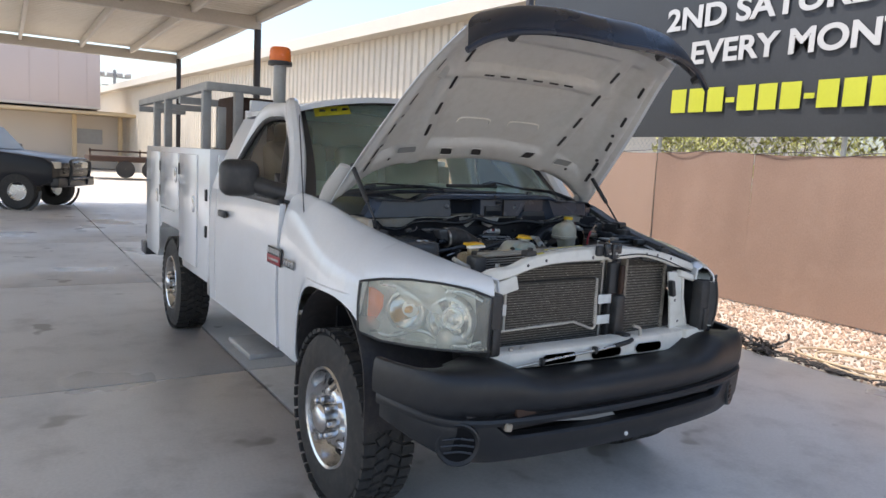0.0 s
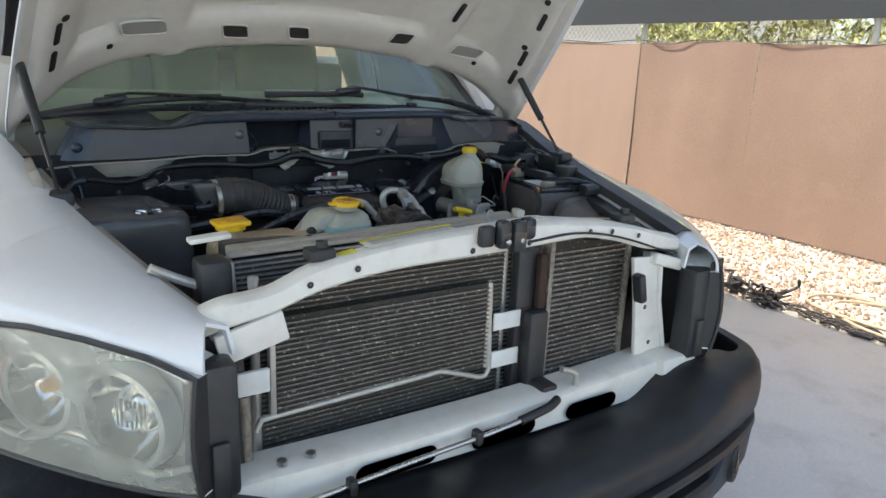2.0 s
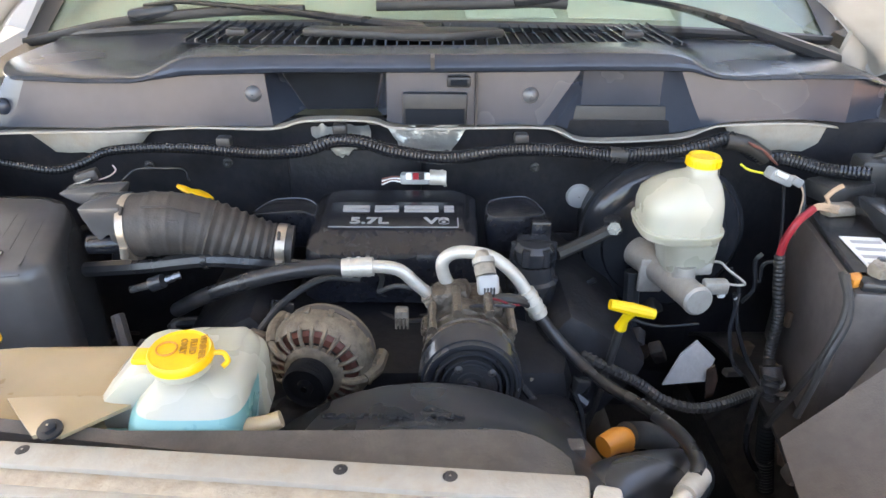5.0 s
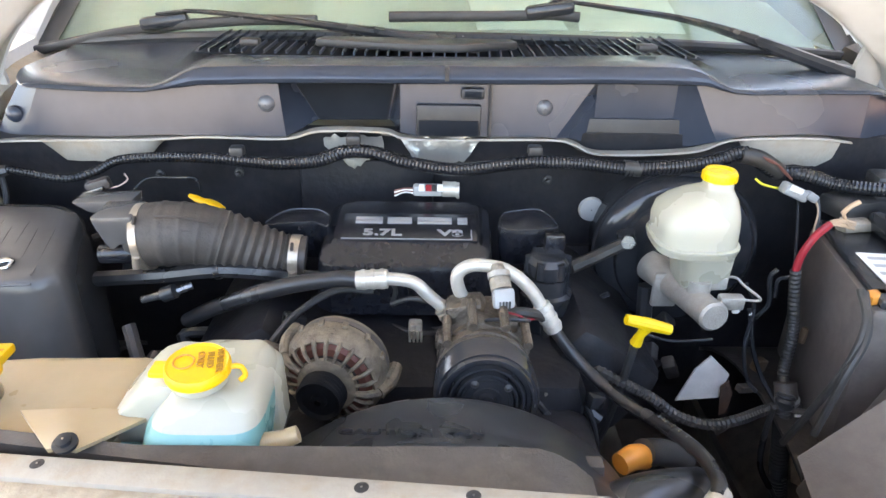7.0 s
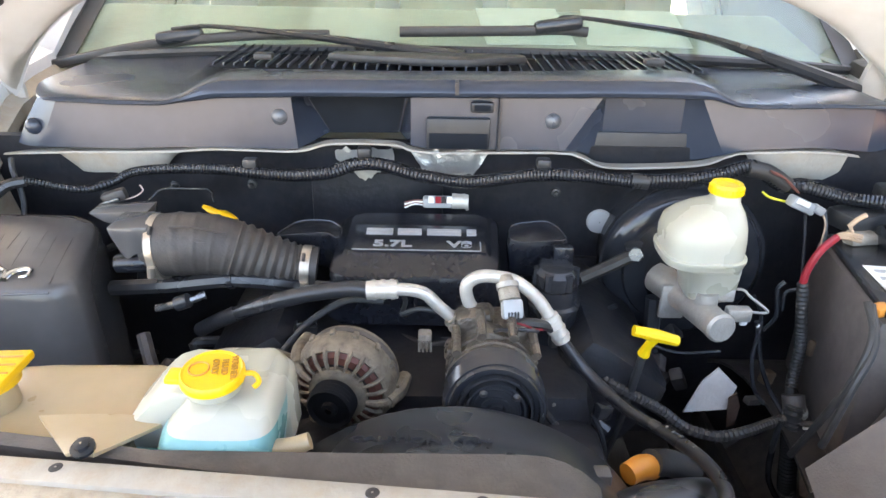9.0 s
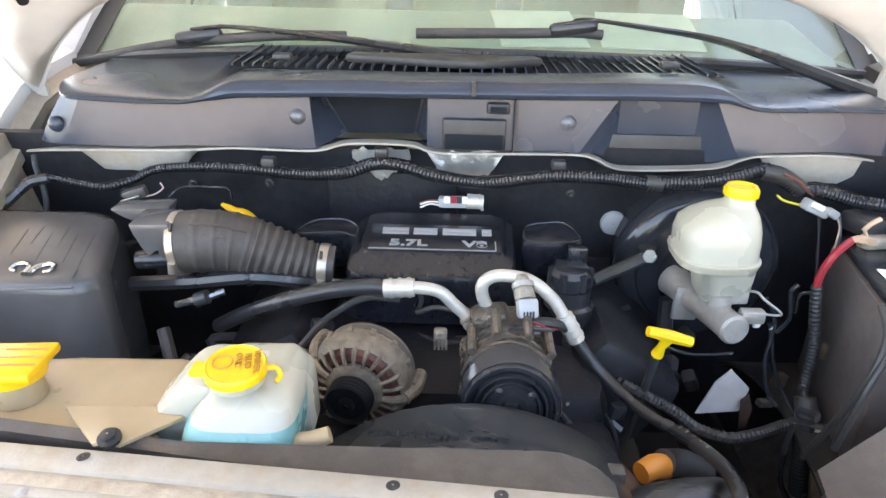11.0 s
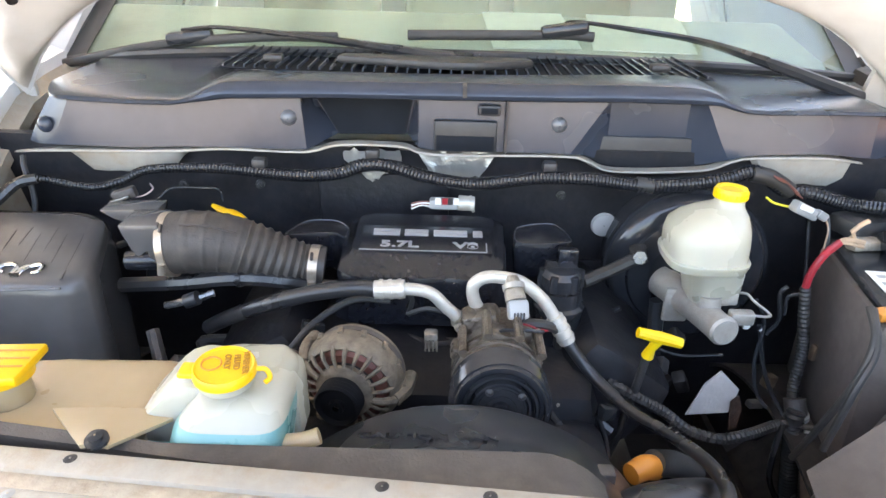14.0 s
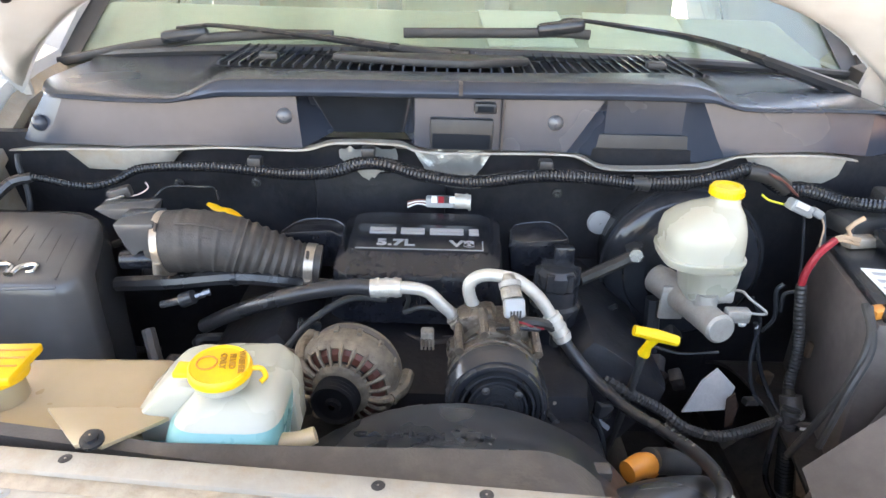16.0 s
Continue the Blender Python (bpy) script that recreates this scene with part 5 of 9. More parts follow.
part("grille_brow", add_tube(B(), [grille_p(-0.96 + i * 0.096, 0.55) - HU * 0.018 for i in range(21)], [0.006, 0.012, 0.006], seg=8, n=2), M_GRILLE, grille)
b = B()
add_tube(b, [grille_p(0.34, k / 8) - HU * 0.016 for k in range(9)], 0.014, seg=8, n=2)
part("grille_crossbar", b, M_GRILLE, grille)
for v in (-0.72, 0.42, 0.9):
    b = B()
    add_box(b, grille_p(v, 1.0) - HU * 0.03 + HN * 0.01, (0.028, 0.045, 0.032), 0.006, (-30, 0, 0))
    part("grille_clip", b, M_BLACK, grille)

# ---- service body ----
def service_side(s):
    b = B()
    x0, x1 = 0.60, 0.935
    poly = [(2.10, 0.60), (2.10, 1.515), (4.50, 1.515), (4.50, 0.53), (3.95, 0.53), (3.83, 0.80), (3.74, 0.86), (3.05, 0.86), (2.97, 0.78), (2.90, 0.60)]
    lo, hi = sorted((s * x0, s * x1))
    add_prism(b, poly, lo, hi, "x", 0.008)
    body = part("service_box", b, M_WHITE, truck, "white steel service body with compartment doors")
    f = s * 0.939
    for y0, y1, z0, z1, nm in ((2.42, 3.00, 0.66, 1.47, "d"), (3.04, 3.78, 1.02, 1.47, "d"), (3.82, 4.46, 0.60, 1.47, "d")):
        b = B()
        add_box(b, (f, (y0 + y1) / 2, (z0 + z1) / 2), (0.016, y1 - y0, z1 - z0), 0.006)
        d = part("compartment_door", b, M_WHITE, body)
        b = B()
        add_box(b, (f + s * 0.012, y0 + 0.07, (z0 + z1) / 2 + 0.05), (0.016, 0.05, 0.12), 0.012)
        part("latch", b, M_CHROME, d, "chrome paddle latch")
        for z in (z0 + 0.12, z1 - 0.12):
            b = B()
            add_box(b, (f + s * 0.01, y1 - 0.01, z), (0.012, 0.02, 0.09), 0.004)
            part("hinge", b, M_BLACK, d)
    b = B()
    add_box(b, (f + s * 0.014, 3.4, 1.0), (0.012, 0.5, 0.012), 0.003)
    part("grab_rail", b, M_CHROME, body)
    b = add_box(B(), (s * 0.77, 2.095, 0.585), (0.33, 0.06, 0.13), 0.01)
    part("lower_skirt", b, M_GREY, body)
    b = B()
    add_box(b, (s * 0.80, 2.092, 1.40), (0.05, 0.02, 0.10), 0.012)
    part("front_latch", b, M_BLACK, body)
    for z in (0.95, 1.2):
        b = B()
        add_box(b, (f, 2.16, z), (0.02, 0.03, 0.08), 0.004)
        part("hinge", b, M_BLACK, body)
    return body


for s in (-1, 1):
    service_side(s)
b = B()
add_box(b, (0, 3.3, 0.72), (1.3, 2.4, 0.06))
add_box(b, (0, 2.11, 1.05), (1.3, 0.03, 0.75))
add_box(b, (0, 4.48, 0.95), (1.3, 0.04, 0.5))
part("bed_floor", b, M_WHITE, truck)
b = B()
add_box(b, (0, 4.62, 0.52), (1.9, 0.26, 0.12), 0.01)
part("rear_bumper", b, M_BLACK_SAT, truck)
# rack
RZ = 1.955
rack = part("ladder_rack", add_box(B(), (-0.86, 3.85, RZ), (0.06, 2.9, 0.06), 0.006), M_GREY, truck, "grey square-tube ladder rack over the service body")
for y in (2.42, 3.3, 4.4, 5.27):
    part("rack_crossbar", add_box(B(), (-0.66, y, RZ - 0.06 * (y > 3)), (0.46, 0.06, 0.055), 0.006), M_GREY, rack)
for x, y in ((-0.86, 2.52), (-0.66, 2.42), (-0.86, 3.9), (-0.86, 4.42)):
    part("rack_post", add_box(B(), (x, y, 1.725), (0.06, 0.06, 0.42), 0.006), M_GREY, rack)
part("rack_stub", add_box(B(), (-0.76, 2.50, 1.67), (0.06, 0.06, 0.30), 0.006), M_GREY, rack)
b = B()
add_box(b, (-0.42, 2.75, 1.66), (0.50, 0.42, 0.50), 0.02)
whole("tool_cabinet", b, M_RUST, "rusty brown and black cabinet standing in the truck bed", "cabinet")
b = B()
add_box(b, (-0.55, 3.05, 1.14), (0.35, 0.4, 0.78), 0.02)
whole("cargo_box", b, M_WHITE_DIRTY, "dusty white box standing in the truck bed", "box")
# warning beacon
bp = part("beacon_post", add_cyl(B(), (-0.48, 2.06, 1.45), (-0.48, 2.06, 2.11), 0.042, seg=24), M_GREY, truck, "grey round post behind the cab")
part("beacon_base", add_cyl(B(), (-0.48, 2.06, 2.11), (-0.48, 2.06, 2.135), 0.082, seg=28), M_BLACK, bp)
part("beacon_lens", add_lathe(B(), [(0.072, 0), (0.074, 0.03), (0.068, 0.085), (0.055, 0.095), (0.001, 0.097)], (-0.48, 2.06, 2.135), (0, 0, 1), 28), M_AMBER, bp, "amber beacon dome")

# ---- engine bay ----
def beam_section(st, w):
    """A pressed beam: stations (x, y, z top, z bottom), w deep."""
    rows = []
    for x, y, zt, zb in cr4(st, 5):
        w = 0.05 + 0.03 * min(1, max(0, (x + 0.05) / 0.2)) if w < 0.09 else w
        yb = y + w
        rows.append([(x, yb, zt - 0.012), (x, yb - 0.006, zt - 0.003), (x, yb - w * 0.5, zt), (x, y + 0.012, zt - 0.002), (x, y + 0.003, zt - 0.008), (x, y, zt - 0.018), (x, y - 0.002, zb + 0.006), (x, y + 0.004, zb), (x, y + 0.02, zb)])
    return add_grid(B(), rows, 0.003)


def cr4(st, n):
    a = cr([(x, y, zt) for x, y, zt, zb in st], n)
    c = cr([(x, y, zb) for x, y, zt, zb in st], n)
    return [(p.x, p.y, p.z, q.z) for p, q in zip(a, c)]


# firewall, inner sides, floor pan
b = B()
add_box(b, (0, 0.235, 0.95), (1.6, 0.02, 0.60))
add_box(b, (-0.10, 0.222, 1.12), (0.22, 0.012, 0.16), 0.004)
add_box(b, (0.36, 0.222, 0.9), (0.3, 0.012, 0.3), 0.004)
part("firewall", b, M_BLOCK, truck, "grimy firewall with the bay's shade painted into its black")
for s in (-1, 1):
    b = B()
    add_grid(b, [[(s * (0.55 + (0.2 if s < 0 else 0.26) * t ** 0.5 + 0.02 * y), y, 0.55 + 0.56 * t) for t in (0, 0.2, 0.4, 0.6, 0.8, 0.92, 1.0)] for y in (-0.30, -0.2, -0.1, 0.0, 0.24)], 0.004)
    part("inner_fender", b, M_DUSTWALL, truck)
    b = B()
    add_grid(b, [[(s * (t[0] * -1 - 0.045 - dx) + (RX if s > 0 else 0), t[1], t[2] - dz) for dx, dz in ((-0.0, 0.03), (0.012, 0.040), (0.028, 0.042), (0.032, 0.06))] for t in TOP[1:]], 0.003)
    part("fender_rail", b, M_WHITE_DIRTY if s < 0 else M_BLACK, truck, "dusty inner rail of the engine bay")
    if s > 0:
        part("rail_cover", add_grid(B(), [[(-t[0] + RX + dx, t[1], t[2] + dz) for dx, dz in ((-0.046, -0.02), (-0.034, 0.0), (-0.01, 0.008), (0.012, 0.006), (0.028, 0.001), (0.034, -0.010))] for t in TOP[1:]], 0.003), M_BLACK, truck, "black rubber strip along the fender")
    for y, z in ((-0.35, 1.09), (0.12, 1.165)):
        b = B()
        add_lathe(b, [(0.010, 0), (0.010, 0.005), (0.001, 0.006)], (s * 0.63 if y < 0 else s * 0.71, y, z), (0, 0, 1), 10)
        part("rail_bolt", b, M_BLACK, truck)
b = B()
add_box(b, (0, -0.1, 0.50), (1.1, 0.95, 0.02))
part("under_tray", b, M_DUSTWALL, truck)
# Block and covers take the shade-dark colour so they sink from view.
eb = part("engine_block", add_box(B(), (0, 0.02, 0.80), (0.44, 0.34, 0.46), 0.04), M_BLOCK, truck, "grimy engine block under hoses and wires, shade painted in")
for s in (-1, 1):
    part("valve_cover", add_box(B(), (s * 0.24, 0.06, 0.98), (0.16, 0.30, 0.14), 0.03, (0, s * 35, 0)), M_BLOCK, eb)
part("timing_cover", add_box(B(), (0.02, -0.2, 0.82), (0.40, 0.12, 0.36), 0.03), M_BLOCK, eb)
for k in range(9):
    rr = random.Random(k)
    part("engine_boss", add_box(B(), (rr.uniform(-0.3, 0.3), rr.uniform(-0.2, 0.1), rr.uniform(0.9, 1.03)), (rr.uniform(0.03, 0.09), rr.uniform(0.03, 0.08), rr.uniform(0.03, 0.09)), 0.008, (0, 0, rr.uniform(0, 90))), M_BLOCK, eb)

# Near-black for sheets that paint the darkness inside openings.
M_VOID = mat("opening_dark", (0.010, 0.013, 0.018), 0.7, var=0.2, spec=0.12)
M_COVER = mat("engine_cover_plastic", (0.012, 0.013, 0.017), 0.20, var=0.2, scale=120, big=9, rvar=0.05, stain=(0.03, 0.028, 0.028), stain_amt=0.15, bump=0.05, bscale=700)
# cowl: upright panel with sunk fields, lip, grille
PX = [(-0.735, 1.240, 1.300, 0.245), (-0.665, 1.238, 1.319, 0.208), (-0.50, 1.240, 1.315, 0.198), (-0.425, 1.245, 1.316, 0.196), (-0.345, 1.245, 1.330, 0.196), (-0.224, 1.245, 1.334, 0.196), (-0.177, 1.258, 1.335, 0.196), (-0.062, 1.260, 1.336, 0.196), (-0.017, 1.249, 1.337, 0.196), (0.095, 1.250, 1.338, 0.197), (0.190, 1.250, 1.339, 0.200), (0.228, 1.245, 1.340, 0.200), (0.279, 1.224, 1.341, 0.200), (0.37, 1.226, 1.341, 0.200), (0.424, 1.231, 1.340, 0.200), (0.465, 1.248, 1.328, 0.200), (0.50, 1.256, 1.326, 0.201), (0.615, 1.260, 1.328, 0.206), (0.70, 1.252, 1.326, 0.215), (0.78, 1.240, 1.300, 0.255)]


def pl(x, k):
    for a, c in zip(PX, PX[1:]):
        if x <= c[0]:
            t = (x - a[0]) / (c[0] - a[0])
            t = max(0, min(1, t))
            return a[k] + (c[k] - a[k]) * t
    return PX[-1][k]


def lip_k(x):
    """The lip is tall across the middle and thin beside it."""
    a = max(0.0, min(1.0, (x + 0.418) / 0.07))
    c = max(0.0, min(1.0, (0.475 - x) / 0.09))
    k = min(a * a * (3 - 2 * a), c * c * (3 - 2 * c))
    return 0.36 + 0.64 * k


def corner(x):
    return 0.085 * max(0.0, (-0.595 - x) / 0.065) ** 2


# columns: foot, head, set-back; two wells with slanted sides
COLS = [(-0.700, -0.652, 0.035, 0.05), (-0.688, -0.638, 0.006, 0.020), (-0.64, -0.60, 0, 0), (-0.50, -0.50, 0, 0), (-0.425, -0.425, 0, 0), (-0.345, -0.345, 0, 0), (-0.223, -0.231, 0, 0), (-0.180, -0.228, 0.06, 0.06), (-0.064, -0.048, 0.06, 0.06), (-0.043, -0.043, 0, 0), (0.09, 0.09, 0, 0), (0.203, 0.262, 0, 0), (0.270, 0.268, 0.036, 0.026), (0.398, 0.396, 0.036, 0.026), (0.462, 0.412, 0, 0), (0.58, 0.58, 0, 0), (0.70, 0.70, 0, 0), (0.78, 0.78, 0, 0)]
rows = []
for j in range(7):
    t = j / 6
    row = []
    for a, c in zip(COLS, COLS[1:]):
        for i in range(5):
            f = i / 5
            xb, xt, db, dt = (a[q] + (c[q] - a[q]) * f for q in range(4))
            dp = db + (dt - db) * t
            x = xb + (xt - xb) * t
            zb, zt = pl(xb, 1), pl(x, 2)
            row.append((x, pl(x, 3) + dp + 0.006 * t, zb + (zt - zb) * t))
    row.append((0.78, pl(0.78, 3) + 0.006 * t, 1.240 + 0.060 * t))
    rows.append(row)
cowl = part("cowl_panel", add_grid(B(), rows, 0.003), M_COWL, truck, "satin black plastic cowl panel", 16)
# Added sheet: its black stands for the unlit depth of the well.
part("air_screen", add_grid(B(), [[(-0.177, 0.2505, 1.258), (-0.066, 0.2505, 1.260)], [(-0.225, 0.2565, 1.335), (-0.051, 0.2565, 1.336)]], 0.002), M_VOID, cowl, "black sheet painting the darkness of the fresh-air opening")
rows = []
for d, h in ((0.006, -0.003), (-0.012, -0.003), (-0.019, 0.001), (-0.022, 0.007), (-0.020, 0.013), (-0.012, 0.019), (0.002, 0.023), (0.03, 0.024), (0.055, 0.023), (0.075, 0.021)):
    rows.append([(x, pl(x, 3) + d + corner(x) + (0.10 * abs(x / 0.75) ** 2.2 * max(0, d) / 0.075), pl(x, 2) + h * lip_k(x)) for x in [-0.660 + 1.44 * i / 130 for i in range(131)]])
part("cowl_lip", add_grid(B(), rows, 0.003), M_COWL, cowl)
# floor under the grille and flat wings beside it
def base_y(x):
    return 0.47 + 0.17 * abs(x / 0.76) ** 2.2


def lip_y(x):
    return pl(x, 3) + 0.075 + corner(x) + 0.10 * abs(x / 0.75) ** 2.2


rows = []
for k in range(6):
    t = k / 5
    row = []
    for i in range(101):
        x = -0.675 + 1.455 * i / 100
        in_g = min(1, max(0, (0.455 - abs(x - 0.03)) / 0.03))
        z0 = pl(x, 2) + 0.021 * lip_k(x)
        z = z0 + (ws(x / 0.81, 0).z - 0.002 - z0) * t - 0.030 * in_g * (0 if k in (0,) else 1)
        y = lip_y(x) + (base_y(x) - 0.004 - lip_y(x)) * t
        row.append((x, y, z))
    rows.append(row)
part("cowl_top", add_grid(B(), rows, 0.003), M_COWL, cowl)
# Black sheet paints the shade seen in the gaps between slats.
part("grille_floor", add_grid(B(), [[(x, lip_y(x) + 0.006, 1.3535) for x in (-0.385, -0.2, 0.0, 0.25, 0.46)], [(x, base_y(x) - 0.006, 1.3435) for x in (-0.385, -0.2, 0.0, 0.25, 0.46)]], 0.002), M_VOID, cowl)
sl = B()
add_box(sl, (0, 0, 0), (0.0026, 0.125, 0.005))
slat_me = mesh_of("slat", sl, M_COWL)
for i in range(46):
    x = -0.375 + i * 0.0182
    o = new("slat", slat_me)
    o.parent = cowl
    y0, y1 = lip_y(x), base_y(x)
    o.matrix_world = pose(x, (y0 + y1) / 2, 1.3595 - 0.008 * abs(x), -1, 0, 0) @ Matrix.Diagonal((1, (y1 - y0) / 0.125, 1, 1))
for x in (-0.29, 0.36):
    b = B()
    add_box(b, (x, lip_y(x) + 0.014, 1.372), (0.032, 0.022, 0.011), 0.004)
    part("washer_nozzle", b, M_BLACK, cowl)
b = B()
add_prism(b, [(-0.19, lip_y(0) + 0.055), (-0.02, lip_y(0) + 0.02), (0.05, lip_y(0) + 0.02), (0.15, lip_y(0) + 0.06), (0.14, lip_y(0) + 0.085), (-0.18, lip_y(0) + 0.085)], 1.360, 1.3735, "z", 0.004)
part("cowl_cap", b, M_BLACK, cowl)
for x, z in ((-0.25, 1.296), (0.182, 1.296), (-0.648, 1.270)):
    part("push_pin", add_lathe(B(), [(0.013, -0.004), (0.013, 0.002), (0.010, 0.006), (0.005, 0.0085), (0.001, 0.009)], (x, pl(x, 3) + 0.005, z), (0, -1, 0), 20), M_COWL if x < -0.5 else M_PIN, cowl)
dr = part("cowl_drawer", add_box(B(), (0.032, 0.193, 1.2765), (0.100, 0.012, 0.050), 0.003), M_BLACK, cowl)
# Dark plate paints the shaded hollow of the drawer.
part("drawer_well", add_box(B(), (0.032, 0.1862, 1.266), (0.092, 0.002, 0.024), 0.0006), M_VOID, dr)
part("cowl_foot", add_box(B(), (0.332, 0.2300, 1.238), (0.178, 0.004, 0.07), 0.001), M_BLACK, cowl)
part("cowl_clip", add_box(B(), (0.0685, 0.193, 1.319), (0.036, 0.010, 0.017), 0.004), M_BLACK, cowl)
# Dark plate paints the shaded inside of the clip.
part("clip_slot", add_box(B(), (0.0685, 0.1875, 1.319), (0.026, 0.002, 0.009), 0.0006), M_VOID, cowl)
part("cowl_seam", add_box(B(), (0.0965, 0.192, 1.294), (0.004, 0.012, 0.088)), M_DARK, cowl)
part("lip_seam", add_box(B(), (0.028, 0.186, 1.351), (0.006, 0.03, 0.018)), M_DARK, cowl)
# white ledge under the cowl
LEDGE = [(-0.814, 0.24, 1.206), (-0.686, 0.205, 1.224), (-0.604, 0.192, 1.231), (-0.446, 0.185, 1.237), (-0.355, 0.185, 1.243), (-0.229, 0.185, 1.242), (-0.169, 0.183, 1.256), (-0.071, 0.183, 1.256), (-0.017, 0.185, 1.244), (0.187, 0.188, 1.246), (0.233, 0.188, 1.239), (0.28, 0.188, 1.223), (0.421, 0.188, 1.229), (0.472, 0.188, 1.246), (0.503, 0.19, 1.251), (0.623, 0.195, 1.253), (0.724, 0.22, 1.237)]
rows = []
for i, p in enumerate(cr(LEDGE, 7)):
    dr = 0.006
    for x, d in ((-0.52, 0.042), (0.60, 0.05), (0.70, 0.055)):
        dr = max(dr, d * max(0.0, 1 - ((p.x - x) / 0.10) ** 4))
    dr += 0.007 * noise.noise(Vector((p.x * 23, 3, 1))) + 0.004 * noise.noise(Vector((p.x * 80, 9, 1)))
    rows.append([(p.x, p.y + 0.03, p.z + 0.001), (p.x, p.y + 0.013, p.z), (p.x, p.y + 0.012, p.z - 0.003), (p.x, p.y + 0.018, p.z - 0.005), (p.x, p.y + 0.020, p.z - dr * 0.6), (p.x, p.y + 0.026, p.z - dr)])
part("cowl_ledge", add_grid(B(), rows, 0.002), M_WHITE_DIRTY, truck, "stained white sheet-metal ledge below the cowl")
b = B()
for x, w in ((-0.118, 0.10), (0.02, 0.13)):
    rows = []
    for i in range(13):
        rows.append([(x + w * (i / 12 - 0.5) * (1 - 0.09 * k + 0.2 * noise.noise(Vector((k * 1.7, x * 30, 5)))), 0.205 + 0.008 * noise.noise(Vector((x * 9 + i, k * 3, 2))), 1.245 - 0.0135 * k * (1 - 0.35 * abs(i / 6 - 1)) + 0.007 * noise.noise(Vector((i * 1.3, k, x * 20)))) for k in range(5)])
    add_grid(b, rows, 0.001)
part("heat_shield", b, M_FOIL, truck, "crumpled silver heat foil")
# corrugated wiring loom along the firewall
LOOM = [(-0.725, 0.15, 1.158), (-0.667, 0.15, 1.196), (-0.639, 0.15, 1.2), (-0.559, 0.145, 1.189), (-0.507, 0.145, 1.202), (-0.46, 0.145, 1.222), (-0.345, 0.145, 1.227), (-0.238, 0.145, 1.219), (-0.17, 0.145, 1.224), (-0.125, 0.142, 1.24), (-0.081, 0.14, 1.24), (-0.029, 0.14, 1.225), (0.051, 0.14, 1.215), (0.146, 0.14, 1.228), (0.234, 0.14, 1.228), (0.314, 0.14, 1.22), (0.388, 0.14, 1.222)]
loom = part("wiring_loom", add_tube(B(), LOOM, [0.006, 0.006, 0.007, 0.009, 0.0105, 0.0105, 0.0105, 0.0105, 0.0112], seg=12, ripple=0.0008, step=0.0052), M_LOOM, truck, "black corrugated wiring loom")
part("loom_branch", add_tube(B(), [(0.306, 0.142, 1.221), (0.383, 0.138, 1.226), (0.445, 0.145, 1.235), (0.488, 0.15, 1.245), (0.54, 0.15, 1.216), (0.579, 0.14, 1.216), (0.64, 0.13, 1.202), (0.691, 0.1, 1.207)], 0.011, seg=12, ripple=0.0008, step=0.0052), M_LOOM, loom)
part("loom_tape", add_tube(B(), [(0.301, 0.141, 1.222), (0.327, 0.14, 1.22)], 0.0122, seg=12, curve=False), M_RUBBER, loom)
part("loom_tape", add_tube(B(), [(0.479, 0.148, 1.243), (0.512, 0.15, 1.236), (0.549, 0.15, 1.214)], 0.0135, seg=12), M_RUBBER, loom)
for p in ((-0.289, 0.15, 1.236), (-0.112, 0.15, 1.257), (0.164, 0.15, 1.244)):
    part("loom_clip", add_box(B(), p, (0.022, 0.02, 0.016), 0.004), M_BLACK, loom)


def cable(pts, r, mt=None, name="cable", parent=None, label="", ripple=0.0):
    return part(name, add_tube(B(), pts, r, seg=8, n=6, ripple=ripple), mt or M_RUBBER, parent or truck, label)


# engine cover
def cover():
    b = B()
    def ring(pts, dz):
        return [Vector((p.x, p.y, 1.139 + 0.2 * p.y + dz)) for p in rounded([(x, y, 0) for x, y in pts], 2, 0.10)]
    rings = [ring(p, dz) for p, dz in (
        ([(-0.135, 0.028), (0.076, 0.028), (0.080, 0.130), (-0.128, 0.130)], 0.0),
        ([(-0.140, 0.019), (0.081, 0.019), (0.086, 0.134), (-0.134, 0.134)], -0.006),
        ([(-0.150, -0.004), (0.090, -0.004), (0.095, 0.140), (-0.142, 0.140)], -0.008),
        ([(-0.153, -0.011), (0.093, -0.011), (0.098, 0.143), (-0.145, 0.143)], -0.012),
        ([(-0.154, -0.014), (0.094, -0.014), (0.099, 0.144), (-0.146, 0.144)], -0.020),
        ([(-0.158, -0.016), (0.098, -0.016), (0.104, 0.150), (-0.150, 0.150)], -0.085))]
    return add_loft(b, rings)


ec = part("engine_cover", cover(), M_COVER, truck, "black plastic engine cover with silver lettering", 28)
TILT_C = pose(0, 0, 0, 11.3, 0, 0)


def on_cover(x, y, up):
    return Vector((x, y, 1.139 + 0.2 * y + up))


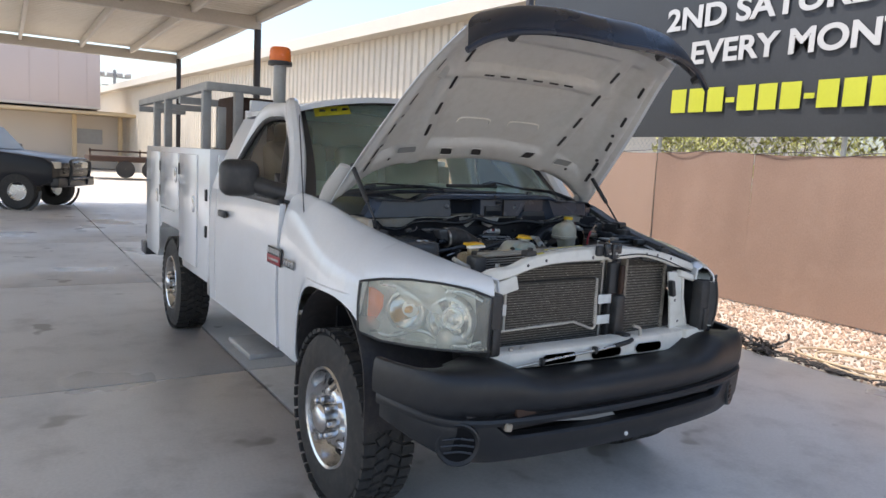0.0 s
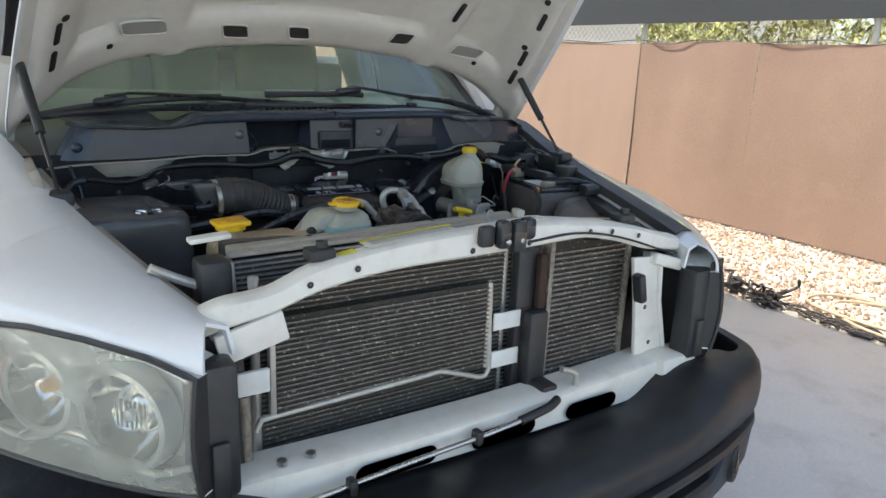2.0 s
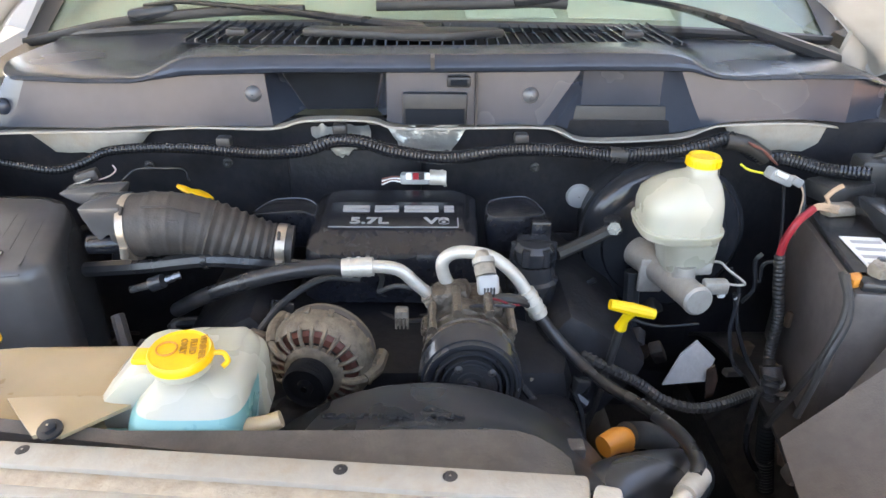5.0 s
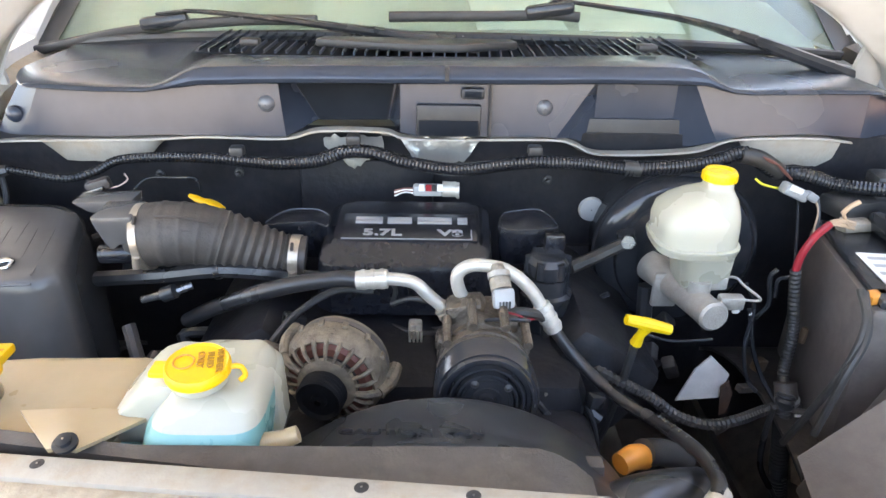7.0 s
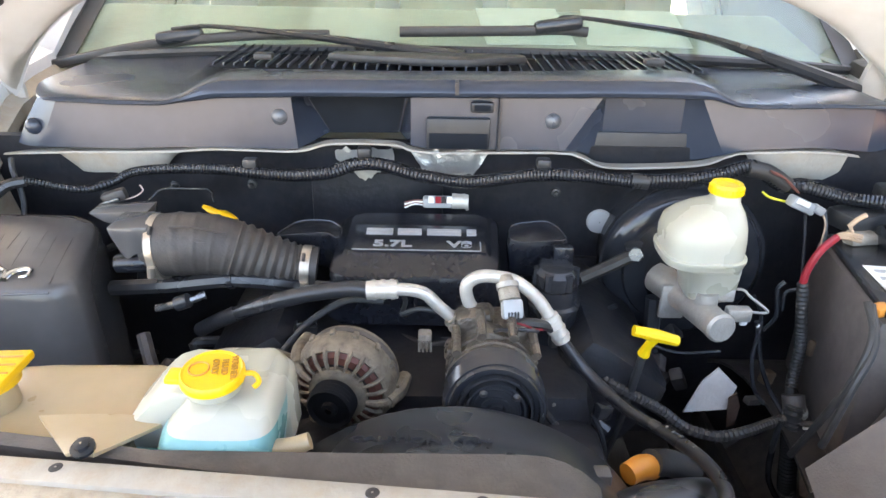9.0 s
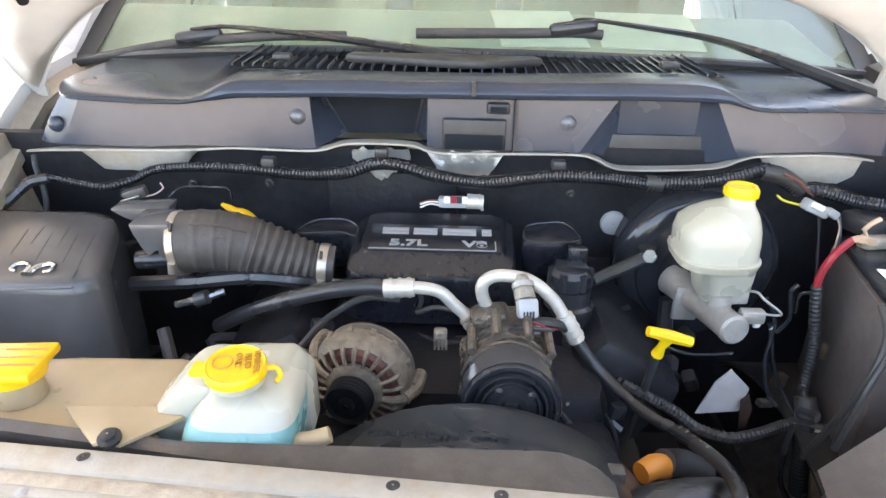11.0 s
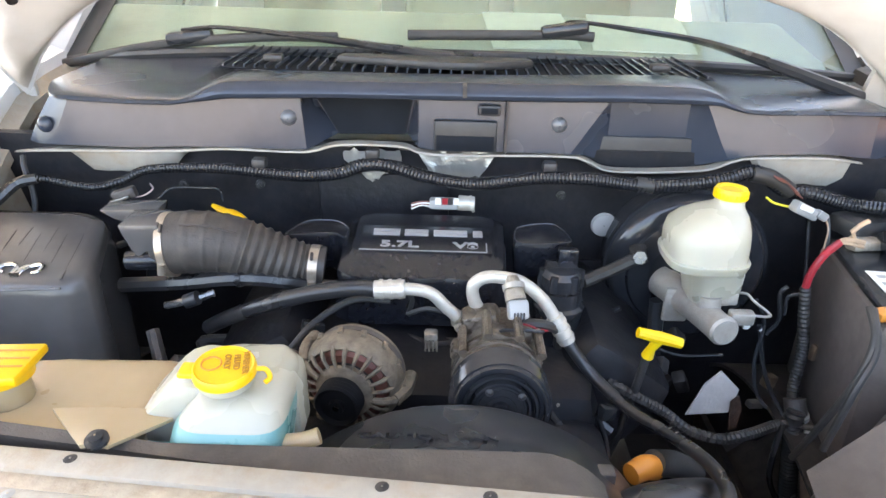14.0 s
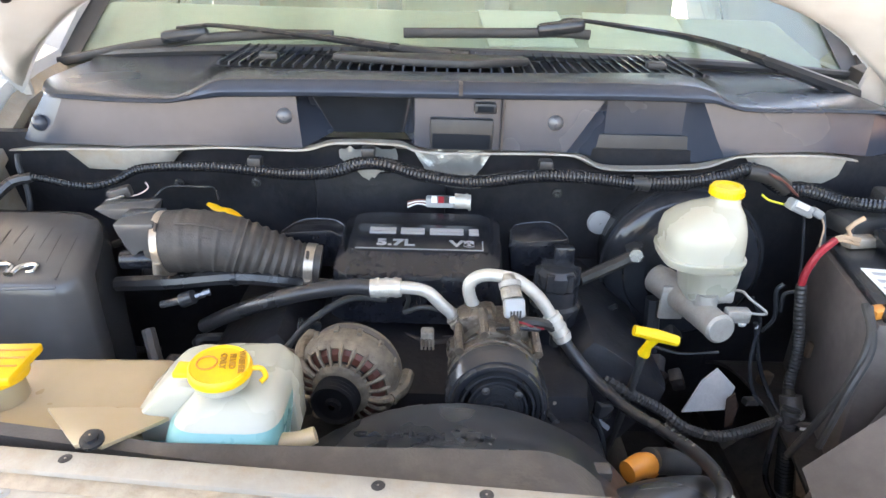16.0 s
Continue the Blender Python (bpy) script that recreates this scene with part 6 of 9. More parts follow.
part("name_plate", add_box(B(), on_cover(-0.024, 0.063, 0.0006), (0.196, 0.066, 0.003), 0.001, (11.3, 0, 0)), M_COVER, ec)
for pts, hi in (([(-0.2454, 0.0527, 1.149), (-0.213, 0.0977, 1.159), (-0.1604, 0.1003, 1.159), (-0.1389, 0.0806, 1.155), (-0.1402, 0.0493, 1.149), (-0.1608, 0.0652, 1.152), (-0.1942, 0.0622, 1.151)], 0.006), ([(0.1082, 0.0956, 1.158), (0.1308, 0.1056, 1.16), (0.1718, 0.1122, 1.161), (0.1869, 0.0935, 1.158), (0.1987, 0.0667, 1.152), (0.1896, 0.0565, 1.15), (0.1048, 0.0484, 1.149)], 0.004)):
    q = [Vector(p) for p in pts]
    mid = sum(q, Vector()) / len(q)
    out = rounded(q, 2, 0.2)
    rings = [[p.lerp(mid, 0.10) + Vector((0, 0, hi)) for p in out], [p.lerp(mid, 0.03) + Vector((0, 0, hi - 0.001)) for p in out], [p + Vector((0, 0, hi - 0.005)) for p in out], [p + Vector((0, 0, -0.016)) for p in out], [p.lerp(mid, 0.12) + Vector((0, 0.006, -0.055)) for p in out]]
    part("cover_wing", add_loft(B(), rings), M_COVER, ec, "", 28)
    part("wing_rim", add_tube(B(), [p.lerp(mid, 0.06) + Vector((0, 0, hi)) for p in out + out[:1]], 0.0014, seg=6, curve=False), M_BLACK_GLOSS, ec)
for x0, x1 in ((-0.1045, -0.0645), (-0.0575, -0.0215), (-0.0135, 0.0375), (0.046, 0.0605)):
    for dy in (-0.0042, 0.0042):
        part("emblem_bar", add_box(B(), on_cover((x0 + x1) / 2, 0.077 + dy, 0.0022), (x1 - x0, 0.0072, 0.003), 0.0008, (11.3, 0, 0)), M_SILVER, ec)
for tx, x in (("5.7L", -0.064), ("V8", 0.035)):
    words("lettering", tx, 0.0205, M_SILVER, Matrix.Translation(on_cover(x, 0.047, 0.0024)) @ TILT_C, ec, 0.001, squash=1.62)
part("plate_line", add_box(B(), on_cover(-0.028, 0.0325, 0.0022), (0.188, 0.0016, 0.002), 0, (11.3, 0, 0)), M_SILVER, ec)
part("plate_line", add_box(B(), on_cover(0.0655, 0.044, 0.0022), (0.0016, 0.022, 0.002), 0, (11.3, 0, 0)), M_SILVER, ec)
part("cover_bracket", add_box(B(), (0.186, 0.04, 1.14), (0.030, 0.02, 0.034), 0.004), M_COVER, ec)
cn = part("engine_sensor", add_tube(B(), [(0.024, 0.155, 1.177), (0.05, 0.155, 1.176)], [0.0125, 0.0115], seg=18, curve=False), M_ALU, truck, "silver sensor with a printed label and wires")
part("sensor_collar", add_cyl(B(), (0.044, 0.155, 1.175), (0.048, 0.155, 1.176), 0.014, seg=18), M_ALU, cn)
part("sensor_body", add_box(B(), (0.001, 0.153, 1.176), (0.046, 0.018, 0.017), 0.004), M_GREY, cn)
for x, mt in ((780, M_LABEL), (792, M_RED), (802, M_INK), (811, M_LABEL)):
    part("label_patch", add_box(B(), ((x - 804) / 1090.0 + 0.0135, 0.1425, 1.1835), (0.009, 0.002, 0.011)), mt, cn)
for k in range(4):
    cable_pts = [Vector((-0.051, 0.15, 1.172)) + Vector((0, 0, 0.003 * k - 0.006)), Vector((-0.035, 0.15, 1.173)) + Vector((0, 0, 0.002 * k)), Vector((-0.017, 0.15, 1.175)) + Vector((0, 0, 0.003 * k - 0.005))]
    part("sensor_wire", add_tube(B(), cable_pts, 0.0014, seg=6), M_COPPER if k % 2 else M_LABEL, cn)

# air box and intake hose
def airbox():
    base = [(-0.76, 0.100), (-0.505, 0.100), (-0.448, -0.115), (-0.76, -0.115)]
    c = Vector((-0.60, -0.01, 0))
    rings = []
    for grow, dz in ((-0.20, 0.004), (-0.075, 0.001), (-0.03, -0.006), (0.0, -0.020), (0.02, -0.060), (0.05, -0.12), (0.07, -0.24)):
        r = rounded([(x, y, 0) for x, y in base], 3, 0.13)
        rings.append([Vector((c.x + (p.x - c.x) * (1 + grow), c.y + (p.y - c.y) * (1 + grow), 0)) for p in r])
        rings[-1] = [Vector((p.x, p.y, 1.161 + 0.065 * p.y + dz)) for p in rings[-1]]
    return add_loft(B(), rings)


ab = part("air_box", airbox(), M_AIRBOX, truck, "glossy black plastic air filter box", 60)
for a, c in (((-0.6195, 0.0543, 1.165), (-0.5987, -0.0481, 1.158)), ((-0.5998, 0.063, 1.165), (-0.5871, -0.0193, 1.16)), ((-0.5863, 0.0694, 1.165), (-0.5569, -0.0638, 1.157)), ((-0.5659, 0.0726, 1.166), (-0.5442, -0.0419, 1.158)), ((-0.5494, 0.0699, 1.165), (-0.5191, -0.0661, 1.157)), ((-0.5264, 0.0751, 1.166), (-0.4878, -0.1026, 1.154))):
    part("box_rib", add_tube(B(), [Vector(a).lerp(Vector(c), 0.06) + Vector((0, 0, -0.0005)), Vector(a).lerp(Vector(c), 0.4) + Vector((0, 0, 0.0032)), Vector(c) + Vector((0, 0, 0.003))], 0.0015, seg=6), M_AIRBOX, ab)
part("box_seam", add_tube(B(), [Vector((-0.589, -0.1409, 1.152)) + Vector((0, 0, 0.0035)), Vector((-0.5386, -0.1319, 1.152)) + Vector((0, 0, 0.004)), Vector((-0.4789, -0.1222, 1.153)) + Vector((0, 0, 0.002))], 0.0018, seg=6), M_AIRBOX, ab)
b = B()
for s in (-1, 1):
    o = Vector((-0.5477, -0.0892, 1.155)) + Vector((0, 0, 0.006))
    add_tube(b, [o + Vector((s * 0.003, -0.012, 0)), o + Vector((s * 0.004, 0.004, 0.001)), o + Vector((s * 0.016, 0.014, 0.002)), o + Vector((s * 0.026, 0.010, 0.002)), o + Vector((s * 0.026, -0.002, 0.001)), o + Vector((s * 0.018, -0.004, 0))], [0.0036, 0.0042, 0.0034, 0.003, 0.0024, 0.002], seg=8)
part("box_emblem", b, M_CHROME, ab)
part("intake_neck", add_tube(B(), [(-0.433, -0.03, 1.15), (-0.409, -0.03, 1.152), (-0.375, -0.02, 1.150)], [0.013, 0.014, 0.016], seg=20), M_COVER, ab)
part("neck_mouth", add_tube(B(), [(-0.396, -0.006, 1.164), (-0.37, -0.008, 1.169)], [0.034, 0.036], seg=24, curve=False), M_RUBBER, ab)
part("neck_flange", add_prism(B(), [(-0.4360, 1.2070), (-0.3800, 1.2090), (-0.3860, 1.1680), (-0.4030, 1.1680), (-0.4140, 1.1580), (-0.4220, 1.1700), (-0.4310, 1.1910)], -0.04, 0.02, "y", 0.004), M_AIRBOX, ab)
shelf = part("neck_shelf", add_prism(B(), [(-0.4890, 1.2020), (-0.4020, 1.2080), (-0.4050, 1.1850), (-0.4530, 1.1840), (-0.4680, 1.1890)], 0.02, 0.06, "y", 0.004), M_AIRBOX, ab)
# Dark plate paints the shaded slot under the shelf.
part("shelf_slot", add_prism(B(), [(-0.4450, 1.1970), (-0.4100, 1.2000), (-0.4110, 1.1910), (-0.4440, 1.1890)], 0.0165, 0.0195, "y"), M_VOID, shelf)
ICEN = [(-0.385, -0.01, 1.168), (-0.349, -0.01, 1.172), (-0.308, -0.005, 1.169), (-0.271, 0, 1.157), (-0.233, 0.005, 1.142), (-0.198, 0.01, 1.131), (-0.17, 0.012, 1.127)]


def intake():
    c = cr(ICEN, 18)
    b = B()
    n = len(c)
    rr = []
    for i in range(n):
        t = i / (n - 1)
        r = 0.0435 - 0.004 * max(0, (t - 0.2) / 0.3) * (t < 0.5) - (0.004 + 0.0095 * min(1, (t - 0.5) / 0.35)) * (t >= 0.5)
        if 0.46 < t < 0.84:
            r += 0.0019 * math.cos((t - 0.46) / 0.38 * 2 * math.pi * 7)
        elif 0.12 < t < 0.46:
            r += 0.0013 * (math.cos(t * 75) > 0.72)
        rr.append(r)
    add_tube(b, c, rr, seg=32, curve=False)
    return b


ih = part("intake_hose", intake(), M_INTAKE, truck, "ribbed dusty brown-black rubber intake hose")
for p, q, r in (((-0.383, -0.01, 1.167), (-0.373, -0.01, 1.168), 0.0458), ((-0.19, 0.011, 1.129), (-0.177, 0.011, 1.128), 0.0318)):
    part("hose_clamp", add_cyl(B(), p, q, r, seg=32), M_CLAMP, ih, "steel band clamp")
    part("clamp_slot", add_box(B(), Vector(p).lerp(Vector(q), 0.5) + Vector((0, -r * 0.62, r * 0.78)), (0.004, 0.012, 0.008), 0.001, (40, 0, 0)), M_INTAKE, ih)
    part("clamp_screw", add_cyl(B(), Vector(p) + Vector((0.004, -r * 0.96, -0.024)), Vector(p) + Vector((0.006, -r * 0.98, -0.008)), 0.0055, seg=10), M_CLAMP, ih)
for dz, w in ((-0.020, 0), (0.006, 1), (0.026, 0)):
    part("hose_rib", add_tube(B(), [Vector((-0.351, -0.045, 1.185)) + Vector((0, 0.004, dz)), Vector((-0.317, -0.043, 1.186)) + Vector((0, 0.0, dz)), Vector((-0.279, -0.035, 1.177)) + Vector((0, 0.004, dz * 0.8))], 0.0016, seg=6), M_INTAKE, ih)
b = B()
add_tube(b, [(-0.361, 0.12, 1.175), (-0.344, 0.118, 1.167), (-0.328, 0.116, 1.161), (-0.311, 0.114, 1.151)], [0.004, 0.0075, 0.0075, 0.0115, 0.0125, 0.010], seg=12, flat=0.6)
part("oil_filler_tab", b, M_YELLOW, truck, "small yellow dipstick loop")
ch = cable([(-0.463, 0, 1.095), (-0.365, -0.02, 1.113), (-0.281, -0.03, 1.128), (-0.213, -0.02, 1.119), (-0.153, 0, 1.1), (-0.081, 0.01, 1.097), (0.039, 0.01, 1.104)], 0.0112, M_HOSE, "coolant_hose", label="long black rubber hose across the engine")
part("hose_joint", add_tube(B(), [(-0.285, -0.03, 1.127), (-0.278, -0.03, 1.128)], 0.0124, seg=18, curve=False), M_HOSE, ch)
cable([(-0.465, 0.17, 1.163), (-0.444, 0.18, 1.178), (-0.397, 0.18, 1.18), (-0.365, 0.17, 1.182), (-0.353, 0.15, 1.169)], 0.0022, M_BLACK_SAT)
cn2 = part("wire_connector", add_box(B(), (-0.499, 0.13, 1.185), (0.036, 0.018, 0.018), 0.004, (0, -16, 10)), M_DUSTY, truck, "dusty plug with a loop of thin wire")
part("connector_pins", add_box(B(), (-0.502, 0.118, 1.18), (0.030, 0.006, 0.006), 0.001, (0, -16, 10)), M_CHROME_DARK, cn2)
cable([(-0.483, 0.13, 1.18), (-0.467, 0.13, 1.185), (-0.454, 0.13, 1.195), (-0.457, 0.13, 1.204)], 0.0012, M_WIREPINK)
cable([(-0.386, -0.04, 1.086), (-0.345, -0.05, 1.102), (-0.316, -0.04, 1.109)], 0.0055, M_CHROME_DARK, "pipe_stub")
part("stub_collar", add_tube(B(), [(-0.351, -0.055, 1.102), (-0.334, -0.055, 1.109)], 0.010, seg=14, curve=False), M_BLACK_SAT, truck)

# air-conditioning lines and compressor
AC_AX, AC_O = Vector((0.02, 1, -0.16)).normalized(), Vector((0.073, -0.187, 1.068))
ac = part("ac_compressor", add_lathe(B(), [(0.001, 0.13), (0.045, 0.128), (0.052, 0.10), (0.052, 0.05), (0.056, 0.045), (0.056, 0.0), (0.05, -0.005), (0.02, -0.005)], AC_O, AC_AX, 32), M_GRIMY, truck, "grimy cast aluminium air-conditioning compressor")
b = B()
add_lathe(b, [(0.020, -0.052), (0.034, -0.050), (0.036, -0.044), (0.044, -0.044), (0.046, -0.050), (0.058, -0.050), (0.061, -0.044), (0.058, -0.040), (0.061, -0.034), (0.058, -0.030), (0.061, -0.024), (0.058, -0.018), (0.061, -0.010), (0.05, -0.006)], AC_O, AC_AX, 40)
part("pulley", b, M_BLACK_GLOSS, ac, "black grooved belt pulley")
part("pulley_hub", add_lathe(B(), [(0.034, -0.048), (0.03, -0.054), (0.012, -0.054), (0.010, -0.06), (0.001, -0.06)], AC_O, AC_AX, 24), M_BLACK_GLOSS, ac)
for k in range(3):
    a = k * 2.09 + 0.4
    part("hub_rivet", add_lathe(B(), [(0.005, -0.056), (0.001, -0.059)], (0.076 + 0.022 * math.cos(a), -0.185, 1.079 + 0.022 * math.sin(a)), AC_AX, 10), M_BLACK, ac)
b = B()
add_box(b, (0.052, -0.10, 1.112), (0.05, 0.04, 0.036), 0.010, (0, -10, 0))
add_box(b, (0.095, -0.10, 1.105), (0.05, 0.06, 0.03), 0.01)
part("line_manifold", b, M_GRIMY, ac)
for p, sx in (((0.024, -0.125, 1.082), 0.02), ((0.11, -0.13, 1.088), 0.03), ((0.07, -0.14, 1.118), 0.035), ((0.125, -0.11, 1.06), 0.022)):
    part("casting_boss", add_box(B(), p, (sx, 0.03, 0.018), 0.005, (0, 15, 0)), M_GRIMY, ac)
for h in (0.012, 0.034, 0.062, 0.088):
    part("casting_rib", add_lathe(B(), [(0.052, h - 0.004), (0.0585, h - 0.003), (0.0585, h + 0.003), (0.052, h + 0.004)], AC_O, AC_AX, 32), M_GRIMY, ac)
for k, a in enumerate((0.5, 1.2, 1.9, 2.6)):
    part("case_bolt", add_cyl(B(), (0.076 + 0.056 * math.cos(a), -0.172, 1.079 + 0.056 * math.sin(a)), (0.076 + 0.056 * math.cos(a), -0.120, 1.083 + 0.056 * math.sin(a)), 0.006, seg=8), M_GRIMY, ac)
for r in (0.017, 0.026, 0.034, 0.042, 0.053):
    part("pulley_ring", add_lathe(B(), [(r - 0.003, -0.050), (r - 0.0012, -0.0560), (r + 0.0012, -0.0560), (r + 0.003, -0.050)], AC_O, AC_AX, 40), M_BLACK_SAT, ac)
line1 = part("refrigerant_line", add_tube(B(), [(-0.072, -0.085, 1.146), (-0.039, -0.085, 1.148), (-0.013, -0.085, 1.142), (0.006, -0.085, 1.123), (0.029, -0.085, 1.102)], 0.0085, seg=14), M_ALU, truck, "bright aluminium refrigerant line")
part("line_crimp", add_tube(B(), [(-0.088, -0.084, 1.145), (-0.048, -0.085, 1.148)], 0.0125, seg=16, curve=False), M_ALU, line1)
for k in range(3):
    part("crimp_ring", add_tube(B(), [(-0.081 + k * 0.012, -0.084, 1.1456 + k * 0.0008), (-0.0765 + k * 0.012, -0.084, 1.146 + k * 0.0008)], 0.0137, seg=16, curve=False), M_ALU, line1)
part("line_nut", add_cyl(B(), (0.022, -0.085, 1.108), (0.036, -0.085, 1.094), 0.0135, seg=6), M_ALU_DULL, line1)
part("suction_hose", add_tube(B(), [(-0.338, -0.02, 1.04), (-0.289, -0.05, 1.079), (-0.234, -0.07, 1.111), (-0.17, -0.08, 1.135), (-0.11, -0.084, 1.147), (-0.086, -0.084, 1.145)], [0.0105, 0.0112, 0.0108], seg=16), M_HOSE, line1, "thick black rubber hose")
line2 = part("refrigerant_line", add_tube(B(), [(0.058, -0.09, 1.112), (0.044, -0.09, 1.135), (0.041, -0.09, 1.158), (0.056, -0.09, 1.171), (0.082, -0.09, 1.171), (0.107, -0.09, 1.163), (0.135, -0.092, 1.139), (0.157, -0.095, 1.105), (0.168, -0.10, 1.085)], 0.0085, seg=14), M_ALU, truck, "bright aluminium refrigerant line")
part("line_nut", add_cyl(B(), (0.056, -0.09, 1.120), (0.064, -0.09, 1.098), 0.0145, seg=6), M_ALU, line2)
part("line_crimp", add_tube(B(), [(0.150, -0.095, 1.118), (0.170, -0.10, 1.083)], 0.0115, seg=16, curve=False), M_ALU, line2)
for k in range(3):
    a, c = Vector((0.152, -0.0955, 1.114)), Vector((0.169, -0.0995, 1.085))
    p = a.lerp(c, 0.15 + k * 0.35)
    part("crimp_ring", add_tube(B(), [p - (c - a) * 0.06, p + (c - a) * 0.06], 0.0128, seg=16, curve=False), M_ALU, line2)
part("discharge_hose", add_tube(B(), [(0.168, -0.10, 1.085), (0.203, -0.12, 1.046), (0.246, -0.17, 1.027), (0.284, -0.23, 1.035), (0.301, -0.29, 1.051), (0.299, -0.345, 1.065), (0.285, -0.375, 1.071)], 0.008, seg=14), M_HOSE, line2, "thick black rubber hose")
for k in range(5):
    part("writing_bar", add_box(B(), (0.279 + k * 0.0042, -0.222 - k * 0.011, 1.0435 + k * 0.0022), (0.002, 0.005, 0.001), 0, (0, 0, -60)), M_CHROME_DARK, line2)
part("line_crimp", add_tube(B(), [(0.296, -0.362, 1.062), (0.266, -0.40, 1.075)], 0.0115, seg=16, curve=False), M_ALU, line2)
part("line_end", add_tube(B(), [(0.268, -0.397, 1.074), (0.24, -0.425, 1.075), (0.222, -0.445, 1.06), (0.218, -0.46, 1.0), (0.218, -0.465, 0.93)], 0.008, seg=12), M_ALU, line2)
part("pressure_valve", add_tube(B(), [(0.090, -0.094, 1.176), (0.092, -0.104, 1.164), (0.095, -0.116, 1.152)], [0.0075, 0.0105, 0.0135, 0.0135], seg=14), M_ALU_DULL, line2)
part("valve_collar", add_tube(B(), [(0.0915, -0.101, 1.168), (0.0925, -0.106, 1.163)], 0.0145, seg=16, curve=False), M_CAST, line2)
part("valve_plug", add_box(B(), (0.0975, -0.122, 1.143), (0.027, 0.018, 0.026), 0.005, (-30, 0, 8)), M_GREY, line2, "grey wiring plug")
part("fitting_block", add_box(B(), (0.036, -0.088, 1.094), (0.034, 0.026, 0.022), 0.005, (0, 40, 0)), M_ALU_DULL, line1)
part("fitting_block", add_box(B(), (0.062, -0.092, 1.112), (0.036, 0.028, 0.022), 0.005, (0, -30, 0)), M_ALU_DULL, line2)
part("retaining_clip", add_tube(B(), [(0.074, -0.145, 1.122), (0.078, -0.150, 1.129), (0.10, -0.150, 1.130), (0.118, -0.145, 1.126), (0.130, -0.140, 1.122)], 0.0024, seg=8), M_BLACK_SAT, line2)
for k in range(4):
    part("plug_pin", add_box(B(), (0.0925 + k * 0.004, -0.133, 1.138), (0.002, 0.004, 0.012)), M_BLACK, line2)
cable([(0.10, -0.125, 1.125), (0.115, -0.12, 1.118), (0.13, -0.12, 1.112), (0.15, -0.10, 1.10)], 0.0015, M_RED)
cable([(0.10, -0.11, 1.115), (0.13, -0.11, 1.115), (0.155, -0.10, 1.10), (0.16, -0.09, 1.07)], 0.007, M_RUBBER)

# alternator
alt_c = Vector((-0.112, -0.178, 1.062))
M_ALT = mat("dusty_casting", (0.19, 0.155, 0.112), 0.55, 0.25, var=0.4, scale=80, big=25, stain=(0.07, 0.052, 0.038), stain_amt=0.8, bump=0.4, bscale=350)
alt_ax = Vector((0.20, 1, 0.0)).normalized()
alt = part("alternator", add_lathe(B(), [(0.026, -0.006), (0.050, -0.003), (0.056, 0.004), (0.057, 0.03), (0.050, 0.05), (0.001, 0.052)], alt_c, alt_ax, 44), M_DARK, truck, "dusty alternator with copper windings behind its vents")
part("winding", add_lathe(B(), [(0.038, -0.009), (0.047, -0.0085), (0.0535, -0.003), (0.055, 0.004)], alt_c, alt_ax, 44), M_COPPER, alt, "reddish copper windings")
u_, v_ = frame_of(alt_ax)
for k in range(22):
    a = 2 * math.pi * (k + 0.5) / 22
    d = u_ * math.cos(a) + v_ * math.sin(a)
    part("vent_rib", add_tube(B(), [alt_c + d * 0.034 - alt_ax * 0.016, alt_c + d * 0.047 - alt_ax * 0.0145, alt_c + d * 0.0555 - alt_ax * 0.008, alt_c + d * 0.060 + alt_ax * 0.004], [0.0022, 0.0026, 0.0032, 0.003], seg=6, n=2), M_ALT, alt)
part("end_frame", add_lathe(B(), [(0.0535, -0.006), (0.0565, -0.0085), (0.0605, -0.004), (0.0635, 0.003), (0.0655, 0.010), (0.066, 0.022), (0.061, 0.026)], alt_c, alt_ax, 48), M_ALT, alt)
part("end_hub", add_lathe(B(), [(0.024, -0.021), (0.031, -0.0205), (0.0365, -0.0175), (0.0375, -0.013), (0.034, -0.008)], alt_c, alt_ax, 44), M_ALT, alt)
part("stator_ring", add_lathe(B(), [(0.058, 0.028), (0.0625, 0.028), (0.063, 0.036), (0.058, 0.037)], alt_c, alt_ax, 48), M_DUSTY, alt)
part("rear_frame", add_lathe(B(), [(0.058, 0.034), (0.0625, 0.035), (0.062, 0.042), (0.053, 0.049), (0.03, 0.051)], alt_c, alt_ax, 48), M_ALT, alt)
for k in range(14):
    a = 2 * math.pi * k / 14
    d = u_ * math.cos(a) + v_ * math.sin(a)
    part("frame_lug", add_box(B(), alt_c + d * 0.0655 + alt_ax * 0.018, (0.007, 0.012, 0.007), 0.0015, (0, math.degrees(a), 0)), M_ALT, alt)
for a in (0.15, 2.2, 3.6):
    d = u_ * math.cos(a) + v_ * math.sin(a)
    part("mounting_ear", add_tube(B(), [alt_c + d * 0.060 - alt_ax * 0.006, alt_c + d * 0.068 + alt_ax * 0.02, alt_c + d * 0.068 + alt_ax * 0.05], [0.008, 0.010, 0.009], seg=10), M_ALT, alt)
    part("ear_web", add_tube(B(), [alt_c + d * 0.036 - alt_ax * 0.018, alt_c + d * 0.050 - alt_ax * 0.014, alt_c + d * 0.062 - alt_ax * 0.004], [0.004, 0.005, 0.006], seg=8), M_ALT, alt)
pc = alt_c - alt_ax * 0.004
